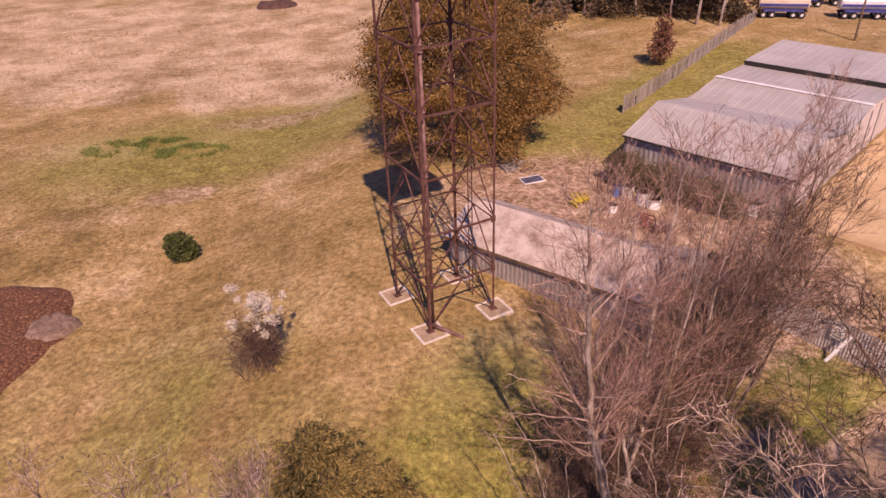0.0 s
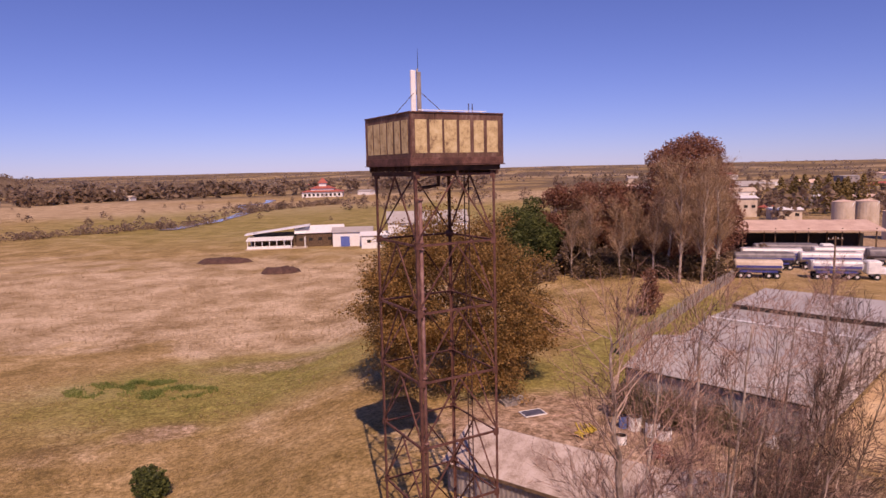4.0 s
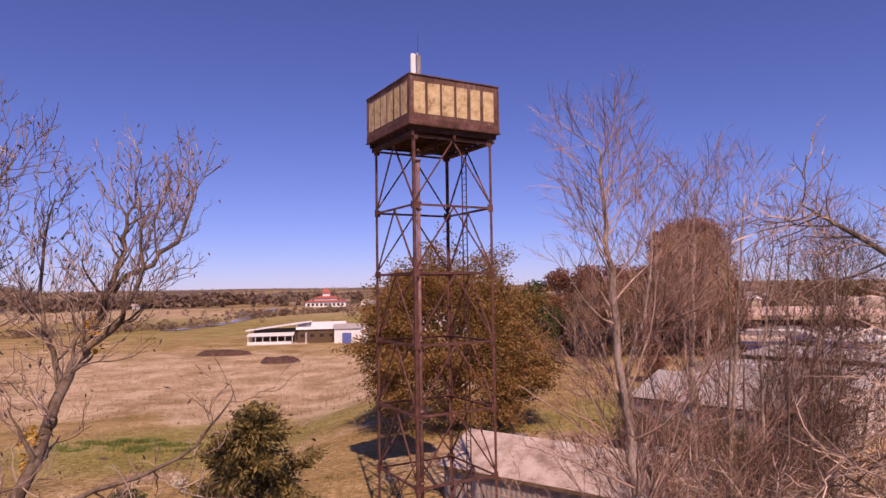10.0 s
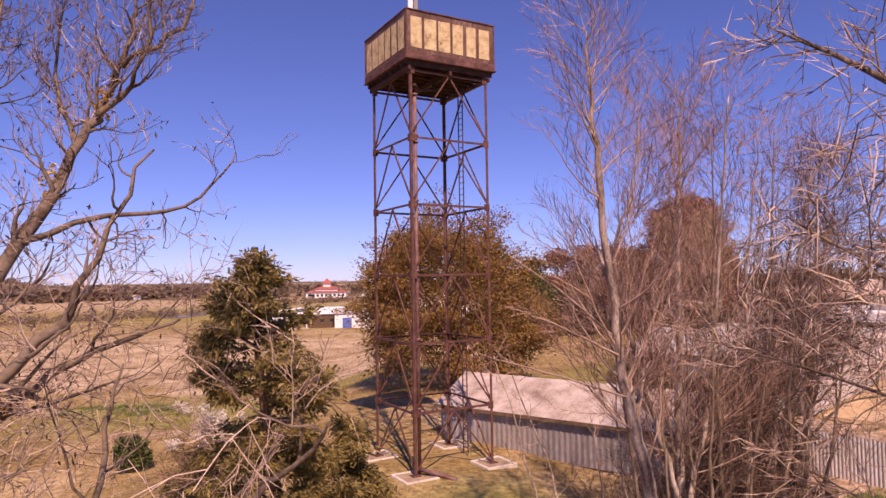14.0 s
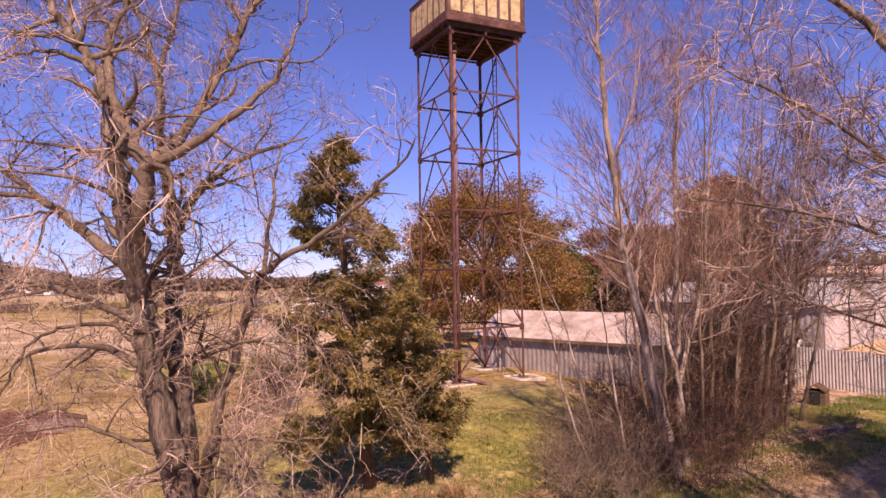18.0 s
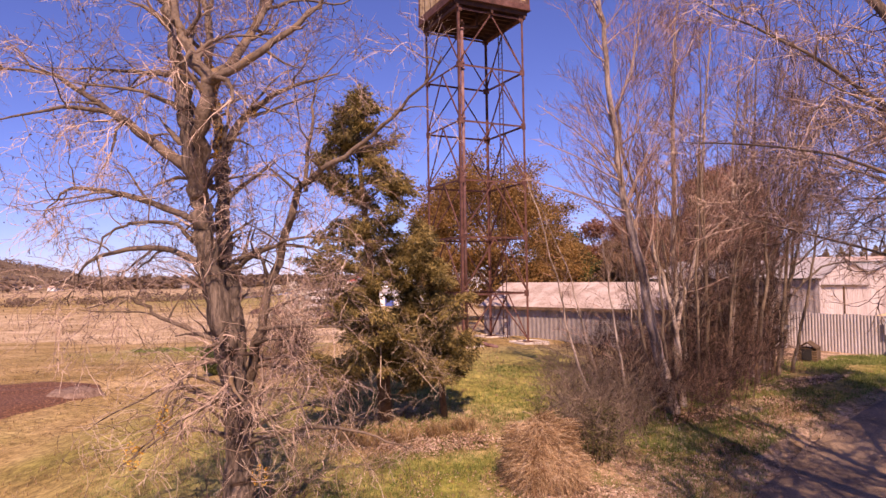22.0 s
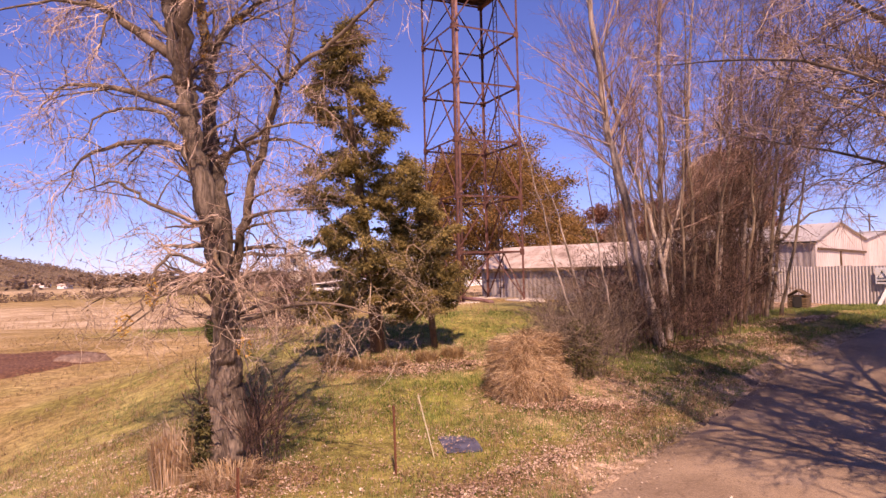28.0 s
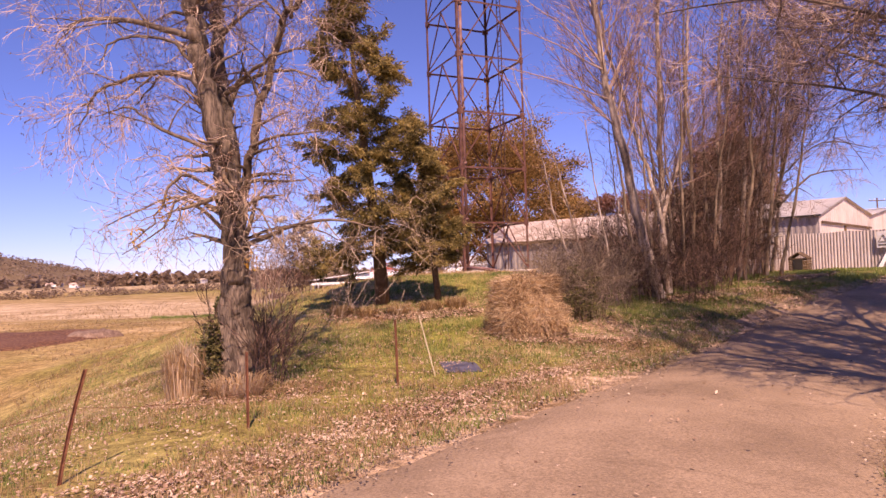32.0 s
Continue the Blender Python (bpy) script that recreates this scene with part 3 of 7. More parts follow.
for i in range(4):
    a, b = Vector(corners[i]), Vector(corners[(i + 1) % 4])
    inward = (Vector((SIDE / 2, SIDE / 2)) - (a + b) / 2).normalized() * 0.03
    a, b = a + inward, b + inward
    mid = (a + b) / 2
    for k, z in enumerate(RINGS[1:], 1):
        s = Shape().beam((a.x, a.y, z), (b.x, b.y, z), 0.02, 0.1)
        s.beam((a.x + inward.x, a.y + inward.y, z + 0.04), (b.x + inward.x, b.y + inward.y, z + 0.04), 0.09, 0.016)
        part("ring_beam", s, RUST, tower)
        for c in (a, b):
            s = Shape().beam((c.x, c.y, RINGS[k - 1] + (0.1 if k > 1 else 0.1)), (mid.x, mid.y, z - 0.05), 0.02, 0.075)
            s.beam((c.x + inward.x, c.y + inward.y, RINGS[k - 1] + 0.12), (mid.x + inward.x, mid.y + inward.y, z - 0.03), 0.065, 0.014)
            part("brace", s, RUST, tower)
pads = []
PAD = surface("earth_filled_footing", [(0.25, 0.17, 0.1), (0.36, 0.26, 0.17), (0.45, 0.34, 0.24)], 2, 0.95, 0, 0.3, 30)
for x, y in corners:
    foot = Shape().box((1.36, 1.36, 0.3), (x, y, -0.13))
    f = part("footing", foot, PAD, tower)
    rim = Shape()
    for dx, dy, lx, ly in ((0, 0.75, 1.64, 0.14), (0, -0.75, 1.64, 0.14), (0.75, 0, 0.14, 1.36), (-0.75, 0, 0.14, 1.36)):
        rim.box((lx, ly, 0.42), (x + dx, y + dy, -0.15), bevel=0.02)
    part("footing_rim", rim, KERB, f, "pale concrete rim")
# riser and overflow pipes by the front leg
s = Shape().tube([(0.32, 0.16, 0.0), (0.32, 0.16, 17.3)], [0.085, 0.085], 10)
for z in (2.9, 6.0, 9.1, 12.3, 15.0, 15.3, 17.2):
    s.tube([(0.32, 0.16, z), (0.32, 0.16, z + 0.09)], [0.14, 0.14], 10)
s.tube([(0.32, 0.16, 0.25), (0.9, -0.8, 0.16), (1.3, -1.4, 0.02)], [0.1, 0.1, 0.1], 8)
part("riser_pipe", s, PIPE, tower, "red oxide riser pipe", True)
s = Shape().tube([(1.75, 1.0, 18.9), (1.75, 1.0, 17.85), (0.9, 1.0, 17.75), (0.34, 0.2, 17.7)], [0.09, 0.09, 0.09, 0.09], 8)
part("outlet_pipe", s, RUST_DARK, tower, smooth=True)
ladder = new("ladder")
ladder.parent = tower
lx, ly = SIDE - 0.35, SIDE * 0.46
for dy in (-0.2, 0.2):
    part("stile", Shape().beam((lx, ly + dy, 0.1), (lx, ly + dy, 18.6), 0.05, 0.03), RUST_DARK, ladder)
rung = Shape().beam((0, -0.2, 0), (0, 0.2, 0), 0.025).mesh("rung", RUST_DARK)
for k in range(60):
    r = new("rung", rung)
    r.parent = ladder
    r.location = (lx, ly, 0.4 + 0.3 * k)
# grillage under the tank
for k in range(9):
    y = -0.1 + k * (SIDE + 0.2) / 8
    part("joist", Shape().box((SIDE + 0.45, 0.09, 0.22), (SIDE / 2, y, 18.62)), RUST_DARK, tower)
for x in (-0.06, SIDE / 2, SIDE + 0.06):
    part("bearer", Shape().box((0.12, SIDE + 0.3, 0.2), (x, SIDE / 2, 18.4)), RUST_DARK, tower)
C, HALF, LOW, TOP = SIDE / 2, 2.36, 18.74, 21.02
tank = new("tank")
tank.parent = tower
tagged(tank, "square brown painted tank with worn cream signwriting")
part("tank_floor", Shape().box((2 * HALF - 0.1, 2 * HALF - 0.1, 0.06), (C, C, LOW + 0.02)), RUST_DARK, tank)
for k in range(4):
    turn = Matrix.Rotation(radians(90 * k), 4, "Z")
    s = Shape()
    n_panels = 4
    wide = 2 * HALF / n_panels
    for i in range(n_panels):
        for j in range(2):
            hgt = (TOP - LOW) / 2
            s = Shape().box((wide - 0.012, 0.05, hgt - 0.012), turn @ Vector((-HALF + wide * (i + 0.5), -HALF + 0.02, LOW + hgt * (j + 0.5))), turn, 0.008)
            p = part("tank_panel", s, TANK, tank)
            p.location = (C, C, 0)
    s = Shape().box((2 * HALF, 0.03, TOP - LOW), turn @ Vector((0, -HALF + 0.045, (LOW + TOP) / 2)), turn)
    p = part("tank_side", s, TANK, tank)
    p.location = (C, C, 0)
    s = Shape()
    s.box((2 * HALF + 0.18, 0.1, 0.035), turn @ Vector((0, -HALF - 0.04, LOW + 0.02)), turn)
    s.box((2 * HALF + 0.04, 0.05, 0.3), turn @ Vector((0, -HALF - 0.03, LOW + 0.2)), turn, 0.01)
    s.box((2 * HALF + 0.1, 0.07, 0.06), turn @ Vector((0, -HALF - 0.02, TOP)), turn, 0.01)
    s.box((0.07, 0.07, TOP - LOW), turn @ Vector((-HALF, -HALF, (LOW + TOP) / 2)), turn, 0.01)
    p = part("tank_flange", s, RUST, tank)
    p.location = (C, C, 0)
    if k == 3:
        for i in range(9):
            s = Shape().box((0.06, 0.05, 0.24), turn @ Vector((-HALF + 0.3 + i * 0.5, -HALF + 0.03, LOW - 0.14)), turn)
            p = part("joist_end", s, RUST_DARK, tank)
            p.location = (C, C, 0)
# the painted sign: a plain block for each of its six characters, on every side
for k in (0, 3):
    turn = Matrix.Rotation(radians(90 * k), 4, "Z")
    for i in range(6):
        x = -HALF + 0.17 + i * 0.735
        wide = (0.56, 0.62, 0.62, 0.56, 0.52, 0.58)[i]
        s = Shape().box((wide, 0.012, 1.42), turn @ Vector((x + 0.32, -HALF - 0.012, 20.0)), turn)
        p = part("sign_mark", s, CREAM, tank, "worn cream painted sign block")
        p.location = (C, C, 0)
s = Shape()
s.add([(-HALF, -HALF, TOP + 0.02), (HALF, -HALF, TOP + 0.02), (HALF, HALF, TOP + 0.02), (-HALF, HALF, TOP + 0.02), (-0.6, 0, TOP + 0.22), (0.6, 0, TOP + 0.22)],
      [(0, 1, 5, 4), (1, 2, 5), (2, 3, 4, 5), (3, 0, 4), (3, 2, 1, 0)])
p = part("tank_roof", s, ZINC, tank, "low grey sheet roof")
p.location = (C, C, 0)
# antennas on the tank
ant = new("antenna_mast")
ant.parent = tower
ax, ay = 1.75, 3.05
part("mast", Shape().tube([(ax + 0.12, ay, TOP), (ax + 0.12, ay, 23.35)], [0.05, 0.05], 6), ZINC, ant)
part("panel_antenna", Shape().box((0.26, 0.14, 2.05), (ax - 0.12, ay, 22.25), bevel=0.03), WHITE, ant, "white panel antenna")
part("cable_rack", Shape().box((0.2, 0.1, 2.0), (ax + 0.15, ay - 0.08, 22.2), bevel=0.01), FENCE_TIMBER, ant)
part("whip", Shape().tube([(ax + 0.16, ay, 23.2), (ax + 0.16, ay, 24.3)], [0.018, 0.008], 5), DARK, ant)
for bx, by in ((-1.4, -0.4), (1.2, -0.9), (0.4, 1.4)):
    part("stay", Shape().tube([(ax + 0.1, ay, 22.4), (ax + bx, ay + by, TOP + 0.05)], [0.015, 0.015], 4), RUST_DARK, ant)
for dx in (0, 0.2):
    part("vent_pipe", Shape().tube([(3.7 + dx, 1.4, TOP), (3.7 + dx, 1.4, TOP + 0.6)], [0.025, 0.025], 5), RUST_DARK, tower)
rail = Shape()
for i in range(5):
    rail.box((0.05, 0.05, 0.1), (0.5 + i * 0.75, 0.05, TOP + 0.08))
rail.beam((0.3, 0.05, TOP + 0.12), (3.8, 0.05, TOP + 0.12), 0.03)
part("roof_rail", rail, WHITE, tower)

# ---- trees ----
def turned(d, angle, spin, rng):
    """d leaned by angle to a side chosen by spin."""
    s = d.orthogonal().normalized()
    s = Matrix.Rotation(spin, 3, d) @ s
    return (d * math.cos(angle) + s * math.sin(angle)).normalized()


def limb_line(start, d, length, rng, bends=4, wander=0.12, pull=0.0):
    """Points of a limb that wanders and is drawn up (pull > 0) or down."""
    pts = [Vector(start)]
    d = d.normalized()
    for _ in range(bends):
        d = (d + Vector((rng.gauss(0, wander), rng.gauss(0, wander), rng.gauss(0, wander) + pull))).normalized()
        pts.append(pts[-1] + d * length / bends)
    return pts


def at_share(pts, t):
    x = t * (len(pts) - 1)
    j = min(int(x), len(pts) - 2)
    return pts[j].lerp(pts[j + 1], x - j), (pts[j + 1] - pts[j]).normalized()


def hang(leaves, p, rng):
    """One curled withered leaf hanging from p."""
    d = Vector((rng.gauss(0, 0.5), rng.gauss(0, 0.5), rng.gauss(-0.5, 0.6))).normalized() * rng.uniform(0.05, 0.1)
    e = d.orthogonal().normalized() * 0.011
    k = len(leaves.v)
    leaves.v.extend([tuple(p), tuple(p + d * 0.5 + e), tuple(p + d), tuple(p + d * 0.5 - e)])
    leaves.f.append((k, k + 1, k + 2, k + 3))


def twig_out(pts, radius, level, rng, P, limbs, twigs, leaves=None):
    """Branches along a limb: level by level thinner, down to single twigs."""
    length = sum((b - a).length for a, b in zip(pts, pts[1:]))
    n = max(1, int(length * P["rate"][level] + rng.random()))
    for i in range(n):
        t = P["from"][level] + (1 - P["from"][level]) * (i + rng.random()) / n
        p, d = at_share(pts, min(t, 0.995))
        a = radians(rng.uniform(*P["angle"][level]))
        nd = turned(d, a, rng.uniform(0, 2 * math.pi), rng)
        ln = P["size"][level] * rng.uniform(0.6, 1.25) * (1.15 - P.get("shrink", 0.7) * t if level == 0 else 1.15 - 0.7 * t if level == 1 else 1.0)
        if level >= P["last"]:
            nd = (nd + Vector((0, 0, P["pull"][level]))).normalized()
            b = p + nd * ln
            twigs.sliver(p, b, P["thin"])
            if leaves is not None and rng.random() < P.get("withered", 0):
                hang(leaves, b, rng)
            if P.get("fork") and rng.random() < P["fork"]:
                q = p.lerp(b, 0.45)
                twigs.sliver(q, q + turned(nd, radians(35), rng.uniform(0, 6.3), rng) * ln * 0.6, P["thin"] * 0.8)
            continue
        sub = limb_line(p, nd, ln, rng, P["bends"][level], P["wander"], P["pull"][level])
        r = min(radius * (1 - 0.75 * t) * P["taper"], P["cap"][level])
        k = len(sub)
        if level == 0 and limbs is not None:
            limbs.append(Shape())
        (limbs[-1] if level == 0 and limbs is not None else twigs).tube(sub, [max(P["thin"], r * (1 - 0.85 * j / (k - 1))) for j in range(k)], 5 if level == 0 else 3, False)
        twig_out(sub, r, level + 1, rng, P, limbs, twigs, leaves)


POPLAR = dict(rate=[2.9, 4.0, 6.6], **{"from": [0.28, 0.12, 0.08]}, angle=[(28, 58), (22, 46), (18, 45)], size=[4.0, 1.25, 0.5], pull=[0.07, 0.1, 0.2],
              bends=[6, 3, 2], wander=0.1, taper=0.28, cap=[0.032, 0.011, 0.009], thin=0.0056, last=2, fork=0.6, slim=0.95, shrink=0.78)
SPREAD = dict(rate=[2.0, 3.6, 5.6, 7.4], **{"from": [0.2, 0.15, 0.1, 0.05]}, angle=[(40, 75), (30, 65), (25, 60), (20, 60)], size=[1.7, 1.05, 0.6, 0.28], pull=[0.0, -0.03, -0.1, -0.25],
              bends=[6, 5, 3, 2], wander=0.23, taper=0.5, cap=[0.075, 0.024, 0.008, 0.005], thin=0.0042, last=3, fork=0.4, withered=0.12)
UPRIGHT = dict(SPREAD, rate=[3.8, 5.0, 6.6, 7.0], thin=0.0044, size=[0.95, 0.62, 0.38, 0.2], pull=[0.12, 0.16, 0.28, 0.3], withered=0.3, angle=[(35, 65), (30, 55), (25, 55), (20, 50)])
SPARSE = dict(UPRIGHT, rate=[2.3, 3.6, 5.4, 5.0], size=[0.85, 0.6, 0.38, 0.22], pull=[0.05, 0.1, 0.2, 0.3], wander=0.32)
DEAD = dict(SPREAD, rate=[2.3, 3.2, 4.2, 4.0], size=[1.35, 0.85, 0.5, 0.25], pull=[-0.02, -0.05, -0.08, -0.12], wander=0.3, withered=0.0, angle=[(40, 85), (35, 75), (30, 70), (25, 70)])
THICKET = dict(rate=[3.0, 5.0], **{"from": [0.15, 0.1]}, angle=[(20, 55), (20, 55)], size=[1.0, 0.42], pull=[0.1, 0.1],
               bends=[3, 2], wander=0.14, taper=0.5, cap=[0.012, 0.008], thin=0.0062, last=1, fork=0.6)


def bare_tree(name, base, stems, P, bark, twig_bark, label, seed, group="", category="tree", limb_bark=None):
    """A leafless tree from the lines of its stems: (points from the base, radius at foot, radius at tip)."""
    rng = random.Random(seed)
    ob = thing(name, base, label, category, group=group)
    trunk, limbs, twigs, dead_limbs, dead, leaves = Shape(), [], Shape(), [], Shape(), Shape()
    boughs = []
    for pts, r0, r1, *habit in stems:
        fine = []
        k = len(pts)
        n = (9 if r0 > 0.25 else 5) * (k - 1) + 1
        for i in range(n):
            x = i / (n - 1) * (k - 1)
            j = min(int(x), k - 2)
            t = x - j
            p = [Vector(pts[min(max(q, 0), k - 1)]) for q in (j - 1, j, j + 1, j + 2)]
            c = 0.5 * ((2 * p[1]) + (p[2] - p[0]) * t + (2 * p[0] - 5 * p[1] + 4 * p[2] - p[3]) * t * t + (3 * p[1] - p[0] - 3 * p[2] + p[3]) * t ** 3)
            fine.append(c + Vector((rng.gauss(0, 0.03), rng.gauss(0, 0.03), 0)))
        rad = [r1 + (r0 - r1) * (1 - i / (n - 1)) ** P.get("slim", 0.9) for i in range(n)]
        if fine[0].z < 0.2:
            rad[0] *= 1.35
            fine[0].z -= 0.25
        if r0 > 0.25:
            trunk.tube(fine, rad, 26, True, 0.1)
        elif limb_bark and fine[0].z > 1.0 and r0 < 0.16:
            boughs.append(Shape().tube(fine, rad, 10 if r0 > 0.08 else 6, True, 0.05))
        else:
            trunk.tube(fine, rad, 10 if r0 > 0.08 else 6, True, 0.05)
        if habit and habit[0] is DEAD:
            twig_out(fine, r0, 0, rng, DEAD, dead_limbs, dead)
        else:
            twig_out(fine, r0, 0, rng, habit[0] if habit else P, limbs, twigs, leaves)
    part("trunk", trunk, bark, ob, smooth=True)
    for bough in boughs:
        part("bough", bough, limb_bark, ob, smooth=True)
    for limb in limbs:
        part("limb", limb, limb_bark or bark, ob, smooth=True)
    for limb in dead_limbs:
        part("dead_limb", limb, DEADWOOD, ob, smooth=True)
    if dead.v:
        tagged(part("dead_wood", dead, DEADWOOD, ob, "pale dead twig tangle"), kind="stuff")
    tagged(part("crown", twigs, twig_bark, ob), kind="stuff")
    if leaves.v:
        tagged(part("withered_leaves", leaves, WITHERED, ob, "few dark withered leaves"), kind="stuff")
    return ob


def poplar(u, v, tall, lean, radius, seed, label="bare pale-barked poplar with upswept branches", bark=None, twig=None, habit=None, bow=0.0):
    rng = random.Random(seed)
    pts = [(0, 0, 0)]
    for k, b in ((0.3, 0.7), (0.6, 1.0), (1.0, 0.0)):
        pts.append((lean[0] * k + bow * b + rng.gauss(0, 0.1), lean[1] * k + rng.gauss(0, 0.1), tall * k))
    return bare_tree("poplar", on_ground(u, v), [(pts, radius, 0.012)], habit or POPLAR, bark or BARK_PALE, twig or TWIG_PALE, label, seed, "poplar clump")


def leaf_cloud(lobes, count, size, rng, flat=0.5, droop=0.0, hollow=0.35):
    """Leaf clumps spread through lobes (centre, radii), denser towards the outside."""
    s = Shape()
    weights = [rx * ry * rz for _, (rx, ry, rz) in lobes]
    for _ in range(count):
        (cx, cy, cz), (rx, ry, rz) = rng.choices(lobes, weights)[0]
        d = Vector((rng.gauss(0, 1), rng.gauss(0, 1), rng.gauss(0, 1))).normalized()
        r = hollow + (1 - hollow) * rng.random() ** 0.6
        r *= 1 + 0.28 * noise.noise(Vector((cx + d.x * 2.2, cy + d.y * 2.2, cz + d.z * 2.2)))
        p = Vector((cx + d.x * rx * r, cy + d.y * ry * r, cz + d.z * rz * r))
        k = size * rng.uniform(0.6, 1.5)
        a = Vector((rng.gauss(0, 1), rng.gauss(0, 1), rng.gauss(0, flat) - droop)).normalized()
        b = a.cross(Vector((rng.gauss(0, 1), rng.gauss(0, 1), rng.gauss(0, 1)))).normalized()
        c = a.cross(b) * k * 0.3
        a, b = a * k, b * k * rng.uniform(0.35, 0.7)
        i = len(s.v)
        s.v.extend([tuple(p - a * 0.5), tuple(p + b * 0.5 + c), tuple(p + a * 0.6), tuple(p - b * 0.5 + c * 0.6)])
        s.f.append((i, i + 1, i + 2, i + 3))
    return s


def leafy_tree(name, base, trunk_r, trunk_h, lobes, count, size, leaf, label, seed, bark=None, category="tree", flat=0.5, droop=0.0, limbs=7, hollow=0.35, group=""):
    rng = random.Random(seed)
    ob = thing(name, base, label, category, group=group)
    s = Shape().tube([(0, 0, -0.3), (0.05, 0, trunk_h * 0.3), (0.0, 0.05, trunk_h)], [trunk_r * 1.25, trunk_r, trunk_r * 0.4], 8)
    part("trunk", s, bark or BARK_DARK, ob, smooth=True)
    for _ in range(limbs):
        s = Shape()
        (cx, cy, cz), (rx, ry, rz) = rng.choice(lobes)
        a = Vector((0, 0, trunk_h * rng.uniform(0.25, 0.95)))
        b = Vector((cx + rng.uniform(-0.6, 0.6) * rx, cy + rng.uniform(-0.6, 0.6) * ry, cz + rng.uniform(-0.3, 0.7) * rz))
        s.tube([a, a.lerp(b, 0.5) + Vector((0, 0, -0.08 * (b - a).length)), b], [trunk_r * 0.4, trunk_r * 0.22, 0.015], 5)
        part("limb", s, bark or BARK_DARK, ob, smooth=True)
    part("crown", leaf_cloud(lobes, count, size, rng, flat, droop, hollow), leaf, ob)
    return ob


# the big bare tree beside the verge: two stems from one butt, and a third that leans out
T0 = (-3.5, -22.8, -2.11)
LEANERS = [
    ([(-0.05, 0, 0), (-0.12, 0, 1.0), (-0.12, -0.02, 1.9), (-0.06, -0.1, 2.9), (-0.06, -0.4, 4.0), (-0.12, -0.75, 5.1), (-0.3, -0.95, 6.5), (-0.36, -1.2, 7.55), (-0.45, -1.4, 8.7), (-0.55, -1.5, 9.6), (-0.7, -1.5, 10.5), (-1.1, -1.5, 11.2), (-1.65, -1.4, 12.0), (-2.3, -1.2, 13.6)], 0.31, 0.02),
    ([(0.06, 0.06, 0.4), (0.03, 0.03, 1.6), (-0.03, 0.05, 2.9), (-0.15, 0.1, 4.3), (-0.3, 0.15, 5.6), (-0.46, 0.3, 6.4), (-0.6, 0.6, 7.6), (-0.78, 0.9, 8.55), (-0.88, 0.9, 9.4), (-0.95, 0.8, 10.2), (-0.92, 0.6, 11.4), (-1.14, 0.5, 12.2), (-1.6, 0.5, 13.1)], 0.24, 0.02),
    ([(-0.34, -1.15, 7.4), (-0.18, -1.55, 8.4), (0.02, -1.7, 9.2), (-0.2, -1.68, 9.7), (-0.46, -1.6, 10.2), (-0.73, -1.3, 11.4), (-0.55, -1.1, 12.1), (-0.4, -0.8, 13.8)], 0.15, 0.015),
]
FORKS = [
    ([(0.02, -1.7, 9.2), (0.24, -0.8, 10.1), (0.36, 0.3, 11.3), (0.42, 1.45, 12.7), (0.58, 1.7, 13.3), (0.83, 1.8, 14.2), (0.92, 1.9, 14.8)], 0.1, 0.012, UPRIGHT),
    ([(0.05, -1.7, 9.25), (0.94, -1.8, 9.7), (1.57, -1.7, 10.2), (2.05, -1.5, 10.85), (2.4, -1.2, 12.0)], 0.08, 0.01, SPARSE),
    ([(-0.76, 0.9, 8.5), (-0.47, 1.0, 9.15), (-0.07, 1.1, 9.6), (0.68, 1.3, 10.05), (1.6, 1.6, 10.4)], 0.11, 0.012),
    ([(-0.36, -1.1, 7.5), (-0.6, 0.0, 8.0), (-0.76, 0.8, 8.45)], 0.07, 0.06),
    ([(-0.02, 0.1, 2.7), (0.0, 0.1, 3.6), (0.16, 0.05, 4.4), (0.48, -0.1, 5.5), (1.09, -0.2, 7.4), (1.32, -0.2, 7.8), (2.27, -0.5, 8.3), (3.2, -0.9, 8.95), (4.0, -1.3, 9.7)], 0.12, 0.012),
    ([(1.24, -0.2, 7.6), (1.28, 0.2, 9.1), (1.43, 0.4, 10.0)], 0.05, 0.01),
]
REACHING = [
    ([(-0.45, -1.3, 7.9), (-1.2, -1.2, 8.45), (-2.0, -1.1, 9.0), (-3.2, -0.9, 9.75), (-4.7, -0.7, 10.0)], 0.1, 0.01),
    ([(-1.9, -1.1, 8.95), (-2.66, -1.4, 9.0), (-3.9, -1.7, 8.7)], 0.05, 0.008),
    ([(-0.4, -1.0, 7.0), (-1.63, -0.8, 7.45), (-2.4, -0.6, 7.65), (-3.3, -0.4, 7.7), (-3.8, -0.3, 7.2)], 0.07, 0.008),
    ([(-0.36, -0.8, 6.2), (-1.28, -0.4, 6.55), (-2.35, -0.1, 6.55), (-3.2, 0.1, 6.25), (-3.6, 0.2, 5.5)], 0.075, 0.008),
    ([(-0.92, -1.5, 10.9), (-1.3, -1.7, 11.05), (-1.7, -1.9, 10.95), (-2.4, -2.1, 10.7)], 0.05, 0.008, UPRIGHT),
    ([(-0.6, -1.45, 9.5), (-1.4, -0.8, 9.75), (-2.3, -0.4, 9.95), (-3.9, 0.0, 10.2)], 0.06, 0.008),
    ([(-0.5, -1.4, 8.9), (-1.17, -1.5, 9.2), (-2.2, -1.8, 9.3)], 0.05, 0.008),
]
